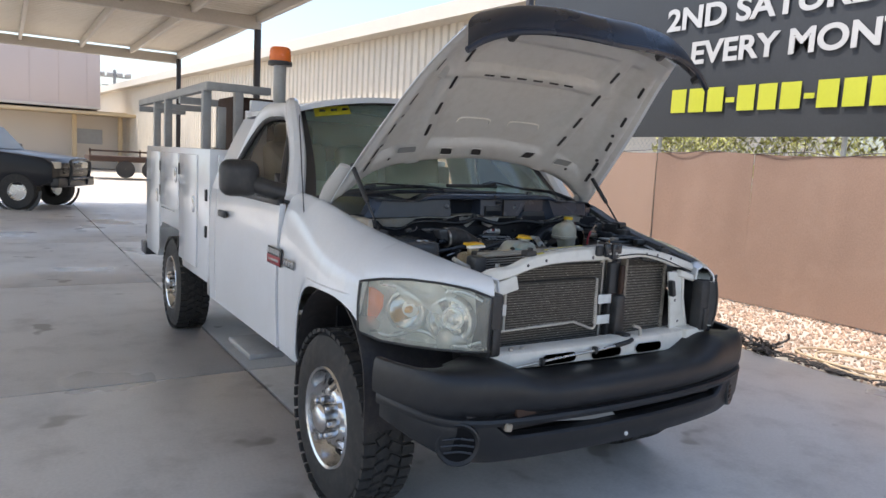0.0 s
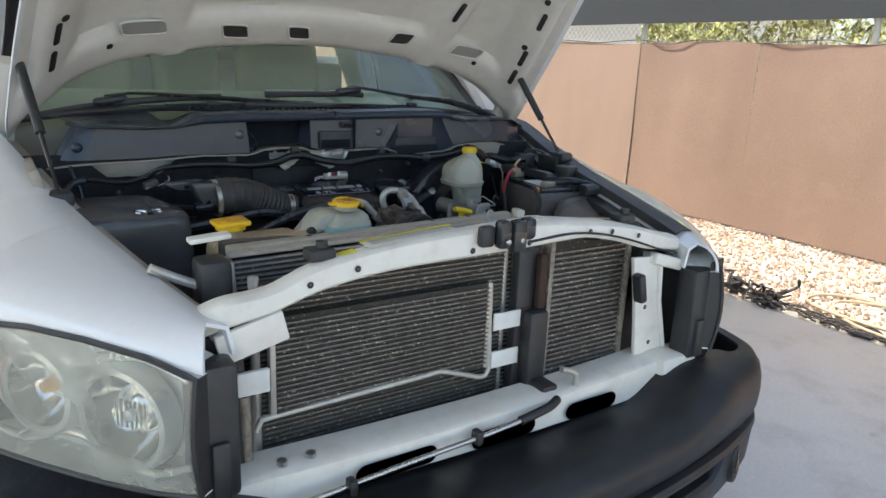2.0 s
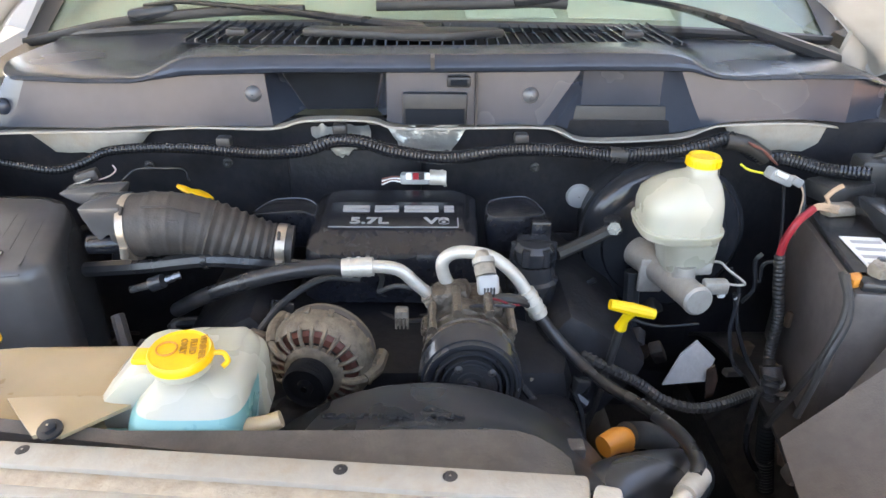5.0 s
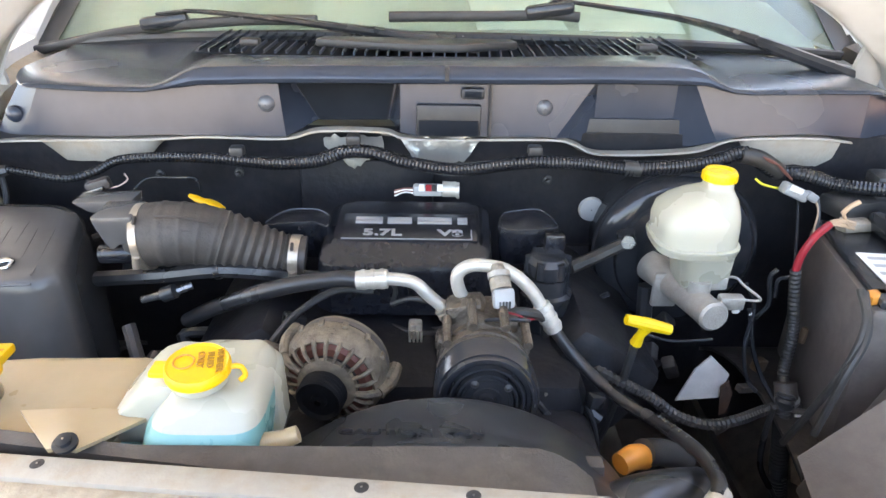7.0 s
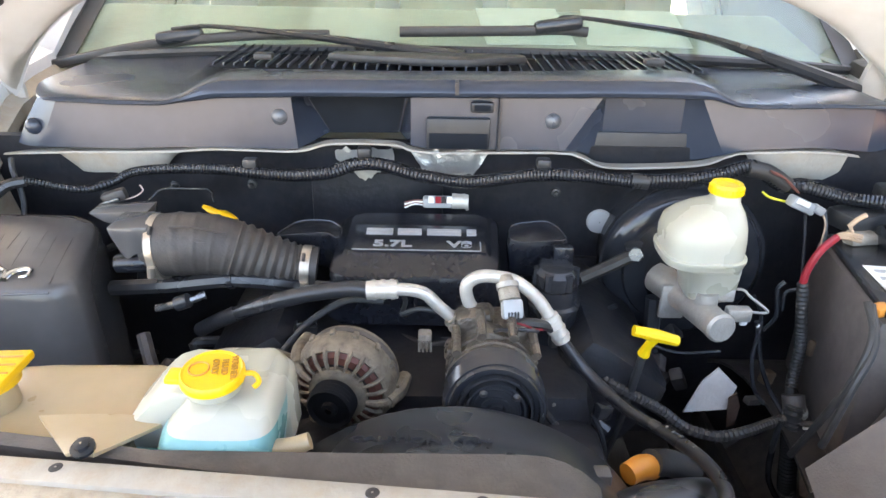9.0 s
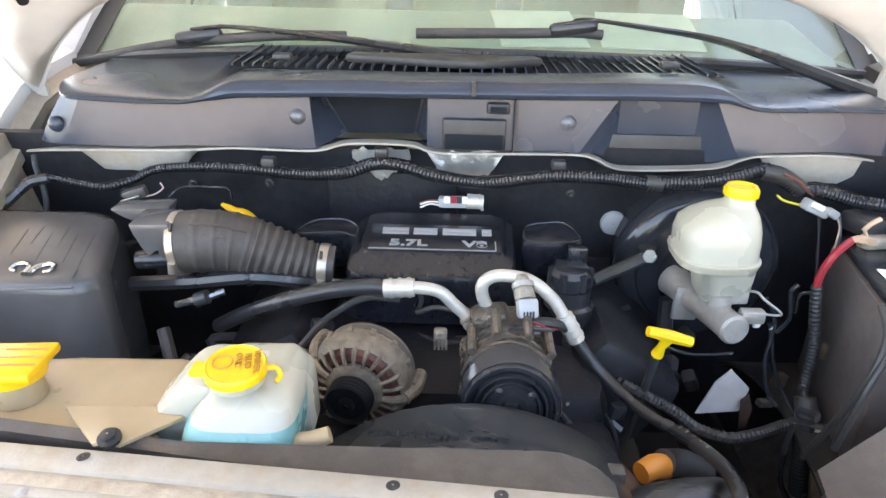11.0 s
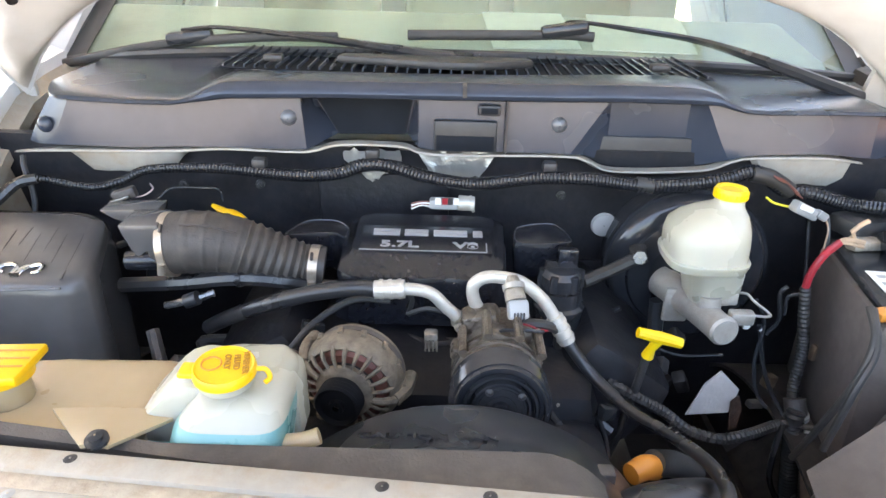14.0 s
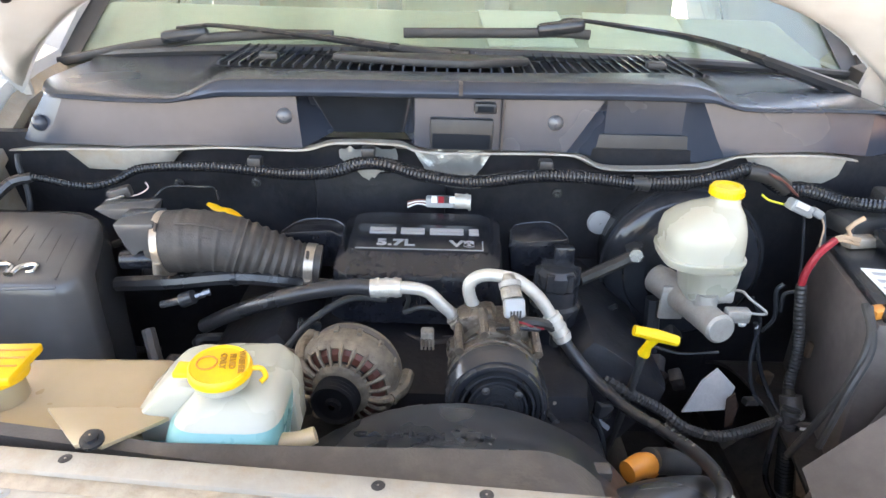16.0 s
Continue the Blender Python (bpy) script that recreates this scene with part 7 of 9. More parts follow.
# Pulley gets the shade black to hold down the sky's reflection.
part("pulley", add_lathe(B(), [(0.004, -0.046), (0.009, -0.046), (0.010, -0.040), (0.022, -0.040), (0.026, -0.044), (0.0285, -0.041), (0.0265, -0.038), (0.0285, -0.035), (0.0265, -0.032), (0.0285, -0.029), (0.0265, -0.026), (0.0285, -0.022), (0.024, -0.016)], pc, alt_ax, 36), M_VOID2, alt)
# plug, wires behind
b = B()
add_box(b, (-0.012, -0.10, 1.082), (0.018, 0.018, 0.024), 0.004)
for k in range(4):
    add_cyl(b, (-0.019 + k * 0.005, -0.112, 1.086), (-0.019 + k * 0.005, -0.112, 1.070), 0.0016, seg=6)
part("wire_plug", b, M_ALU_DULL, truck)
cable([(-0.09, -0.06, 1.12), (-0.06, -0.06, 1.135), (-0.04, -0.06, 1.12), (-0.045, -0.05, 1.09)], 0.0035)
cable([(-0.045, -0.06, 1.095), (-0.02, -0.07, 1.11), (0.01, -0.07, 1.105)], 0.0035)

# firewall studs, clips, small lines and clamps
for x, z in ((-0.56, 1.15), (-0.44, 1.17), (-0.31, 1.175), (-0.24, 1.10), (0.20, 1.17), (0.30, 1.19), (0.52, 1.14), (0.56, 1.07), (-0.40, 1.06)):
    part("firewall_stud", add_lathe(B(), [(0.008, 0), (0.008, 0.004), (0.004, 0.005), (0.004, 0.014), (0.001, 0.015)], (x, 0.222, z), (0, -1, 0), 10), M_BLACK, truck)
for pts, r, mt in (([(-0.52, 0.12, 1.10), (-0.45, 0.14, 1.12), (-0.36, 0.15, 1.11), (-0.28, 0.12, 1.12)], 0.006, M_RUBBER),
                   ([(-0.20, -0.10, 1.06), (-0.17, -0.08, 1.09), (-0.12, -0.06, 1.115), (-0.07, -0.05, 1.11)], 0.005, M_RUBBER),
                   ([(0.14, -0.16, 1.02), (0.17, -0.17, 0.98), (0.19, -0.18, 0.93), (0.18, -0.19, 0.88)], 0.005, M_BLACK_SAT),
                   ([(0.21, -0.10, 0.99), (0.235, -0.12, 0.94), (0.24, -0.14, 0.90)], 0.004, M_BLACK_SAT),
                   ([(0.33, 0.04, 0.99), (0.38, 0.03, 0.98), (0.44, 0.02, 0.99)], 0.0025, M_BLACK_SAT),
                   ([(0.36, 0.06, 0.88), (0.35, 0.07, 0.96), (0.345, 0.08, 1.05)], 0.013, M_BLACK_SAT)):
    cable(pts, r, mt)
for p, s_, mt in (((0.225, -0.14, 1.00), (0.022, 0.016, 0.020), M_BLACK_SAT), ((0.455, 0.0, 1.055), (0.014, 0.004, 0.010), M_LABEL), ((0.165, -0.13, 1.005), (0.026, 0.02, 0.012), M_ALU_DULL), ((-0.175, -0.07, 1.075), (0.03, 0.02, 0.018), M_BLACK_SAT), ((-0.43, 0.05, 1.10), (0.03, 0.02, 0.03), M_BLACK_SAT), ((0.528, 0.03, 0.937), (0.020, 0.016, 0.022), M_TARNISH), ((0.601, -0, 0.962), (0.020, 0.016, 0.012), M_TARNISH), ((0.58, 0.02, 0.999), (0.014, 0.012, 0.026), M_TARNISH), ((0.478, 0, 1.05), (0.010, 0.006, 0.008), M_LABEL), ((0.51, 0.02, 0.898), (0.03, 0.014, 0.012), M_DUSTY)):
    part("small_connector", add_box(B(), p, s_, 0.003, (0, 12, 20)), mt, truck)
part("bracket_plate", add_prism(B(), [(-0.235, 1.02), (-0.17, 1.03), (-0.165, 1.07), (-0.20, 1.085), (-0.235, 1.06)], -0.14, -0.13, "y", 0.002), M_GRIMY, truck)

# power steering reservoir
ps = part("steering_reservoir", add_lathe(B(), [(0.001, 1.0), (0.034, 1.0), (0.036, 1.075), (0.038, 1.078), (0.038, 1.086), (0.033, 1.090), (0.032, 1.112), (0.001, 1.113)], (0.172, 0.0, 0), (0, 0, 1), 28), M_BLACK_GLOSS, truck, "black steering fluid reservoir")
part("reservoir_cap", add_lathe(B(), [(0.028, 1.113), (0.030, 1.118), (0.030, 1.134), (0.024, 1.142), (0.001, 1.143)], (0.172, 0.0, 0), (0, 0, 1), 24), M_BLACK_GLOSS, ps)
for k in range(6):
    a = k * math.pi / 3
    part("cap_lobe", add_cyl(B(), (0.172 + 0.027 * math.cos(a), 0.027 * math.sin(a), 1.116), (0.172 + 0.027 * math.cos(a), 0.027 * math.sin(a), 1.140), 0.007, 0.006, 10), M_BLACK_GLOSS, ps)
# brake booster, master cylinder and reservoir
bo = part("brake_booster", add_lathe(B(), [(0.03, -0.09), (0.05, -0.085), (0.07, -0.06), (0.10, -0.052), (0.103, -0.046), (0.118, -0.044), (0.128, -0.036), (0.132, -0.026), (0.136, -0.026), (0.138, -0.018), (0.136, -0.008), (0.124, 0.0), (0.124, 0.05)], (0.405, 0.175, 1.075), (0, 1, 0), 44), M_BLACK_GLOSS, truck, "round glossy black brake booster")
mc = part("master_cylinder", add_tube(B(), [(0.355, 0.10, 1.075), (0.378, 0.03, 1.074), (0.393, -0.053, 1.081)], [0.026, 0.022, 0.0205], seg=24), M_CAST, truck, "bare metal brake master cylinder")
part("end_plug", add_lathe(B(), [(0.0215, 0), (0.0215, 0.008), (0.018, 0.012), (0.001, 0.012)], (0.393, -0.053, 1.081), (0.15, -1, 0.08), 24), M_CAST, mc)
b = B()
add_box(b, (0.362, 0.045, 1.063), (0.040, 0.010, 0.058), 0.005)
part("flange", b, M_CAST, mc)
for p in ((0.426, -0.035, 1.09), (0.408, -0.01, 1.108)):
    part("line_fitting", add_box(B(), p, (0.035, 0.018, 0.02), 0.004), M_CAST, mc)
cable([(0.438, -0.03, 1.091), (0.465, -0.03, 1.089), (0.468, -0.03, 1.094), (0.447, -0.02, 1.108), (0.437, -0.01, 1.115), (0.417, 0, 1.109)], 0.0019, M_CAST, "brake_line")
part("reservoir_stem", add_cyl(B(), (0.387, -0.01, 1.112), (0.388, -0.01, 1.084), 0.017, seg=18), M_CAST, mc)


def reservoir():
    b = B()
    rows = []
    for z, w, d, cx in ((1.082, 0.032, 0.030, 0.398), (1.088, 0.036, 0.038, 0.398), (1.132, 0.041, 0.044, 0.394), (1.139, 0.050, 0.052, 0.381), (1.143, 0.0565, 0.057, 0.377), (1.149, 0.0565, 0.057, 0.377), (1.1505, 0.0590, 0.059, 0.377), (1.1545, 0.0590, 0.059, 0.377), (1.156, 0.0550, 0.055, 0.377), (1.180, 0.0555, 0.054, 0.376), (1.196, 0.0530, 0.051, 0.377), (1.208, 0.0450, 0.045, 0.382), (1.218, 0.0340, 0.036, 0.390), (1.226, 0.0225, 0.024, 0.397), (1.230, 0.0190, 0.019, 0.399), (1.240, 0.0185, 0.0185, 0.399)):
        row = []
        for k in range(32):
            a = 2 * math.pi * k / 32
            ca, sa = math.cos(a), math.sin(a)
            e = 0.6
            row.append((cx + w * math.copysign(abs(ca) ** e, ca), 0.02 + d * math.copysign(abs(sa) ** e, sa), z))
        rows.append(row)
    add_grid(b, rows, close=True)
    b.faces.new([b.verts[i] for i in range(0)] or [b.verts.new((0.40 + 0.02 * math.cos(a), 0.02 + 0.02 * math.sin(a), 1.106)) for a in (0, 2.1, 4.2)])
    return b


rs = part("brake_fluid_reservoir", reservoir(), M_MILKY_W, truck, "translucent white brake fluid reservoir with a yellow cap", 60)
b = add_lathe(B(), [(0.018, 1.238), (0.0225, 1.239), (0.0225, 1.249), (0.0205, 1.253), (0.016, 1.253), (0.014, 1.2505), (0.001, 1.2505)], (0.399, 0.02, 0), (0, 0, 1), 40)
part("reservoir_cap", b, M_YELLOW_B, rs, "bright yellow screw cap")
rs.location = (-0.001, 0, 0.0115)
for k in range(24):
    a = 2 * math.pi * k / 24
    part("cap_grip", add_box(B(), (0.399 + 0.0220 * math.cos(a), 0.02 + 0.0220 * math.sin(a), 1.244), (0.0034, 0.0022, 0.009), 0, (0, 0, math.degrees(a))), M_YELLOW_B, rs)
cable([(0.218, 0.06, 1.09), (0.26, 0.08, 1.099), (0.292, 0.09, 1.111), (0.308, 0.09, 1.121)], 0.0100, M_RUBBER, "vacuum_hose")
part("booster_valve", add_cyl(B(), (0.312, 0.1, 1.109), (0.307, 0.1, 1.132), 0.0145, seg=16), M_BLACK_SAT, bo)
part("valve_nut", add_cyl(B(), (0.306, 0.083, 1.124), (0.305, 0.075, 1.126), 0.011, seg=6), M_CHROME_DARK, bo)
part("firewall_plug", add_lathe(B(), [(0.022, 0), (0.02, 0.006), (0.001, 0.007)], (0.279, 0.222, 1.118), (0, -1, 0), 24), M_GREY, truck)
# dipstick
dp = part("dipstick_tube", add_tube(B(), [(0.277, -0.105, 1.065), (0.27, -0.10, 1.0), (0.262, -0.08, 0.90), (0.25, -0.05, 0.80)], 0.006, seg=10), M_BLACK, truck)
b = B()
add_tube(b, [(0.255, -0.120, 1.113), (0.284, -0.12, 1.106), (0.314, -0.12, 1.098)], [0.007, 0.0085, 0.007], seg=10, flat=1.0)
add_tube(b, [(0.286, -0.119, 1.103), (0.279, -0.113, 1.085), (0.276, -0.11, 1.070)], [0.0075, 0.006, 0.0085], seg=10)
part("dipstick_handle", b, M_YELLOW_B, dp, "yellow plastic dipstick pull")

# coolant and washer tanks, radiator, shroud
def tank(name, poly, y0, y1, bev, mt, label):
    b = B()
    add_prism(b, poly, y0, y1, "y", bev)
    return part(name, b, mt, truck, label, 50)


cool = tank("coolant_tank", [(-0.46, 1.03), (-0.292, 1.03), (-0.275, 1.07), (-0.278, 1.132), (-0.290, 1.140), (-0.41, 1.138), (-0.462, 1.134), (-0.472, 1.11)], -0.375, -0.24, 0.013, M_MILKY, "yellowed translucent coolant tank with a yellow cap")
part("tank_neck", add_cyl(B(), (-0.436, -0.318, 1.138), (-0.436, -0.318, 1.165), 0.025, 0.023, 24), M_MILKY, cool)
b = B()
add_box(b, (-0.436, -0.318, 1.178), (0.068, 0.062, 0.010), 0.003, (0, -3, 0))
cc = part("tank_cap", b, M_YELLOW, cool, "square yellow flip cap")
part("cap_skirt", add_lathe(B(), [(0.026, 1.164), (0.030, 1.165), (0.030, 1.174), (0.025, 1.176)], (-0.436, -0.318, 0), (0, 0, 1), 28), M_YELLOW, cc)
for k in range(3):
    part("writing_bar", add_box(B(), (-0.428, -0.329 + k * 0.014, 1.1836), (0.045, 0.003, 0.001), 0, (0, -3, 0)), M_ORANGE, cc)
b = B()
rows = []
for k in range(7):
    f = k / 6
    x0, x1 = -0.372 + 0.058 * f, -0.243 - 0.046 * f
    rows.append([(x0 + (x1 - x0) * q / 5, -0.350 - 0.064 * f, 1.152 + 0.012 * f + 0.003 * math.sin(math.pi * q / 5)) for q in range(6)])
add_grid(b, rows, 0.004)
part("tank_bracket", b, M_MILKY, cool)
part("bracket_bolt", add_lathe(B(), [(0.0105, 0), (0.0105, 0.003), (0.0065, 0.004), (0.0065, 0.008), (0.001, 0.009)], (-0.299, -0.41, 1.166), (0, -0.25, 1), 14), M_BLACK_SAT, cool)


def washer_shell(lo, hi, cap):
    rows = []
    for z, x0, x1, y0, y1 in [q for q in ((1.085, -0.232, -0.155, -0.40, -0.30), (1.10, -0.248, -0.148, -0.405, -0.29), (1.140, -0.252, -0.143, -0.404, -0.285), (1.155, -0.248, -0.142, -0.398, -0.28), (1.162, -0.243, -0.142, -0.393, -0.2775), (1.168, -0.238, -0.142, -0.388, -0.275), (1.178, -0.230, -0.144, -0.380, -0.275), (1.185, -0.226, -0.150, -0.372, -0.28), (1.187, -0.218, -0.156, -0.362, -0.29)) if lo <= q[0] <= hi]:
        row = []
        for k in range(40):
            a = 2 * math.pi * k / 40
            ca, sa = math.cos(a), math.sin(a)
            e = 0.45
            row.append(((x0 + x1) / 2 + (x1 - x0) / 2 * math.copysign(abs(ca) ** e, ca), (y0 + y1) / 2 + (y1 - y0) / 2 * math.copysign(abs(sa) ** e, sa), z))
        rows.append(row)
    b = add_grid(B(), rows, close=True)
    if cap:
        b.verts.ensure_lookup_table()
        b.faces.new([b.verts[len(b.verts) - 40 + k] for k in range(40)])
    return b


wt = part("washer_tank", washer_shell(1.16, 1.2, True), M_MILKY_W, truck, "translucent washer tank half full of blue fluid", 60)
part("washer_fluid", washer_shell(1.0, 1.163, False), M_BLUEFLUID, wt, "blue washer fluid showing through the wall", 60)
b = B()
add_prism(b, [(-0.298, 1.128), (-0.294, 1.140), (-0.254, 1.184), (-0.236, 1.190), (-0.205, 1.188), (-0.205, 1.10), (-0.285, 1.10)], -0.362, -0.285, "y", 0.008)
part("tank_flank", b, M_MILKY_W, wt)
part("washer_fluid", add_prism(B(), [(-0.301, 1.118), (-0.302, 1.128), (-0.21, 1.124), (-0.21, 1.09), (-0.287, 1.09)], -0.364, -0.30, "y", 0.004), M_BLUEFLUID, wt)
b = B()
add_prism(b, [(-0.225, 1.10), (-0.225, 1.184), (-0.160, 1.190), (-0.140, 1.170), (-0.138, 1.10)], -0.325, -0.28, "y", 0.007)
part("tank_back", b, M_MILKY_W, wt)
part("tank_spout", add_tube(B(), [(-0.15, -0.375, 1.136), (-0.128, -0.375, 1.141), (-0.112, -0.372, 1.146)], [0.010, 0.009, 0.008], seg=14), M_MILKY, wt)
WC = Vector((-0.198, -0.358, 1.197))
part("tank_neck", add_lathe(B(), [(0.026, 0), (0.026, 0.014)], WC, (0, -0.1, 1), 28), M_MILKY_W, wt)
b = add_lathe(B(), [(0.025, 0.008), (0.0290, 0.009), (0.0290, 0.015), (0.027, 0.018), (0.025, 0.0165), (0.001, 0.0165)], WC, (0, -0.1, 1), 40)
add_box(b, WC + Vector((-0.030, -0.004, 0.012)), (0.020, 0.020, 0.006), 0.002)
add_tube(b, [WC + Vector((0.027, 0.0, 0.013)), WC + Vector((0.036, 0.004, 0.010)), WC + Vector((0.041, -0.001, 0.005)), WC + Vector((0.037, -0.006, 0.002))], 0.0025, seg=8)
wc = part("tank_cap", b, M_YELLOW, wt, "round yellow snap cap with moulded words")
M_CAPINK = mat("worn_cap_letters", (0.42, 0.20, 0.02), 0.5, var=0.1)
CM = Matrix.Translation(WC + Vector((0, 0, 0.0174))) @ pose(0, 0, 0, 6, 0, 0)
for k, tx in enumerate("WASHER FLUID! ONLY".replace("!", "").split()):
    words("lettering", tx, 0.0078, M_CAPINK, CM @ pose(0.019 - 0.0085 * k, 0.003, 0, 0, 0, -80), wc, 0.0006, squash=1.0)
part("cap_symbol", add_tube(B(), [CM @ Vector((-0.012 + 0.009 * math.cos(a), 0.009 * math.sin(a), 0)) for a in [k * 0.5 for k in range(14)]], 0.0009, seg=6, n=2), M_ORANGE, wc)

# radiator, standing a little askew
rad = part("radiator", add_box(B(), (-0.165, -0.448, 0.93), (0.61, 0.035, 0.42)), M_FIN, truck, "large radiator with a dusty white top bar")
b = B()
add_box(b, (-0.162, -0.4335, 1.153), (0.625, 0.027, 0.022), 0.004)
part("bar_gutter", add_box(B(), (-0.162, -0.4545, 1.153), (0.622, 0.018, 0.012), 0.002), M_TANDIRT, rad, "gutter caked with tan dust")
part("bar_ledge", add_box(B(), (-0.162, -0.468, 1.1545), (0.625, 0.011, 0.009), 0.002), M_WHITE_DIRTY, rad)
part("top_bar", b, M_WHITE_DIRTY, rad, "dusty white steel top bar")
for x in (-0.312, -0.040, 0.046):
    part("bar_hole", add_lathe(B(), [(0.0058, 0.0), (0.001, 0.0008)], (x, -0.4310, 1.1642), (0, 0, 1), 16), M_DARK, rad)
    part("bar_hole", add_lathe(B(), [(0.0058, 0.0), (0.001, 0.0008)], (x - 0.03, -0.470, 1.1592), (0, 0, 1), 16), M_GREY, rad)
for s, x in ((-1, -0.478), (1, 0.152)):
    part("end_bar", add_box(B(), (x, -0.455, 0.935), (0.022, 0.05, 0.42), 0.004), M_ALU, rad)
bar = B()
add_box(bar, (0, 0, 0), (0.60, 0.008, 0.0035))
bar_me = mesh_of("radiator_tube", bar, M_RTUBE)
for k in range(38):
    o = new("radiator_tube", bar_me)
    o.parent = rad
    o.location = (-0.165, -0.4665, 0.752 + k * 0.0105)
for k in range(9):
    z = 1.0465 + k * 0.0105
    zig = [(-0.463 + 0.0035 * i, z + (0.003 if i % 2 else -0.003)) for i in range(171)]
    b = add_grid(B(), [[(x, y, h) for y in (-0.4712, -0.4662)] for x, h in zig])
    tagged(part("fin_strip", b, M_FINEDGE, rad), kind="stuff")
part("side_bracket", add_box(B(), (0.158, -0.452, 1.135), (0.020, 0.03, 0.075), 0.004, (0, 8, 0)), M_ALU, rad)
rp = Vector((-0.307, -0.424, 1.159))
rad.matrix_world = Matrix.Translation(rp) @ Matrix.Rotation(radians(-8.3), 4, "Z") @ Matrix.Rotation(radians(-3.4), 4, "Y") @ Matrix.Translation(-rp)
part("snorkel", add_box(B(), (-0.515, -0.46, 1.05), (0.06, 0.07, 0.20), 0.012), M_BLACK, truck, "black plastic air snorkel")
part("side_bracket", add_box(B(), (-0.515, -0.45, 1.185), (0.075, 0.03, 0.010), 0.003, (0, -4, 0)), M_WHITE_IN, truck)
part("pipe_stub", add_tube(B(), [(-0.62, -0.45, 1.14), (-0.58, -0.45, 1.118), (-0.53, -0.46, 1.095), (-0.505, -0.47, 1.082)], 0.009, seg=10), M_ALU, truck, "bent aluminium pipe")
part("fender_apron", add_box(B(), (-0.735, 0.14, 1.165), (0.02, 0.24, 0.17), 0.004, (0, -14, 0)), M_WHITE_DIRTY, truck, "dusty white apron beside the air box")
# condenser with its cooler in front
con = part("condenser", add_box(B(), (-0.175, -0.53, 0.945), (0.56, 0.018, 0.34)), M_FIN, truck, "air-conditioning condenser full of dust and bugs")
bar = B()
add_box(bar, (0, 0, 0), (0.56, 0.007, 0.0032))
bar_me = mesh_of("condenser_tube", bar, M_TUBE)
for k in range(33):
    o = new("condenser_tube", bar_me)
    o.parent = con
    o.location = (-0.175, -0.5395, 0.783 + k * 0.0102)
for x in (-0.462, 0.112):
    part("header_tube", add_cyl(B(), (x, -0.53, 0.77), (x, -0.53, 1.125), 0.010, seg=14), M_ALU, con)
cool2 = part("oil_cooler", add_box(B(), (-0.195, -0.562, 0.955), (0.485, 0.012, 0.20)), M_FIN, truck, "oil cooler with bent aluminium pipes")
bar = B()
add_box(bar, (0, 0, 0), (0.485, 0.006, 0.0035))
bar_me = mesh_of("cooler_tube", bar, M_TUBE)
for k in range(18):
    o = new("cooler_tube", bar_me)
    o.parent = cool2
    o.location = (-0.195, -0.5695, 0.868 + k * 0.0103)
part("cooler_pipe", add_tube(B(), [(0.052, -0.565, 1.045), (0.054, -0.566, 0.95), (0.058, -0.567, 0.865), (0.054, -0.568, 0.842), (0.036, -0.568, 0.834), (-0.015, -0.568, 0.852), (-0.075, -0.568, 0.872), (-0.12, -0.568, 0.870), (-0.30, -0.568, 0.866), (-0.45, -0.568, 0.862), (-0.468, -0.568, 0.856), (-0.476, -0.568, 0.84)], 0.006, seg=12), M_ALU, cool2)
part("cooler_post", add_box(B(), (-0.443, -0.563, 0.965), (0.012, 0.018, 0.2), 0.003), M_ALU, cool2)
part("cooler_post", add_box(B(), (0.048, -0.563, 0.955), (0.012, 0.018, 0.2), 0.003), M_ALU, cool2)
for z in (0.962, 0.872):
    b = B()
    add_box(b, (0.096, -0.575, z), (0.075, 0.006, 0.040), 0.002)
    bk = part("cooler_bracket", b, M_LABEL, cool2, "pale foam mounting strip")
    part("bracket_end", add_box(B(), (0.146, -0.572, z), (0.026, 0.014, 0.044), 0.003), M_RUST, bk)
# smaller cooler by the other side of the centre post
oc = part("fluid_cooler", add_box(B(), (0.345, -0.555, 0.955), (0.25, 0.022, 0.35)), M_FIN, truck, "tall fluid cooler with ribbed core")
bar = B()
add_box(bar, (0, 0, 0), (0.245, 0.009, 0.005))
bar_me = mesh_of("core_rib", bar, M_TUBE)
for k in range(25):
    o = new("core_rib", bar_me)
    o.parent = oc
    o.location = (0.345, -0.567, 0.796 + k * 0.0126)
for x in (0.217, 0.474):
    part("side_plate", add_box(B(), (x, -0.56, 0.965), (0.014, 0.035, 0.34), 0.003), M_ALU_DULL, oc)
b = B()
add_box(b, (0.150, -0.560, 0.94), (0.060, 0.03, 0.36), 0.008)
add_box(b, (0.165, -0.590, 0.87), (0.055, 0.04, 0.22), 0.01)
add_box(b, (0.168, -0.63, 0.795), (0.045, 0.06, 0.05), 0.008)
part("centre_post", b, M_BLACK, truck, "black upright post of the hood latch")
part("post_cover", add_box(B(), (0.178, -0.586, 1.045), (0.024, 0.02, 0.13), 0.006), M_RUST, truck)
b = B()
add_tube(b, [(0.195, -0.66, 0.855), (0.225, -0.665, 0.845), (0.238, -0.665, 0.825), (0.235, -0.667, 0.785), (0.215, -0.672, 0.768), (0.17, -0.675, 0.760)], 0.0075, seg=12)
part("coolant_pipe", b, M_ALU, truck, "short bent aluminium pipe")
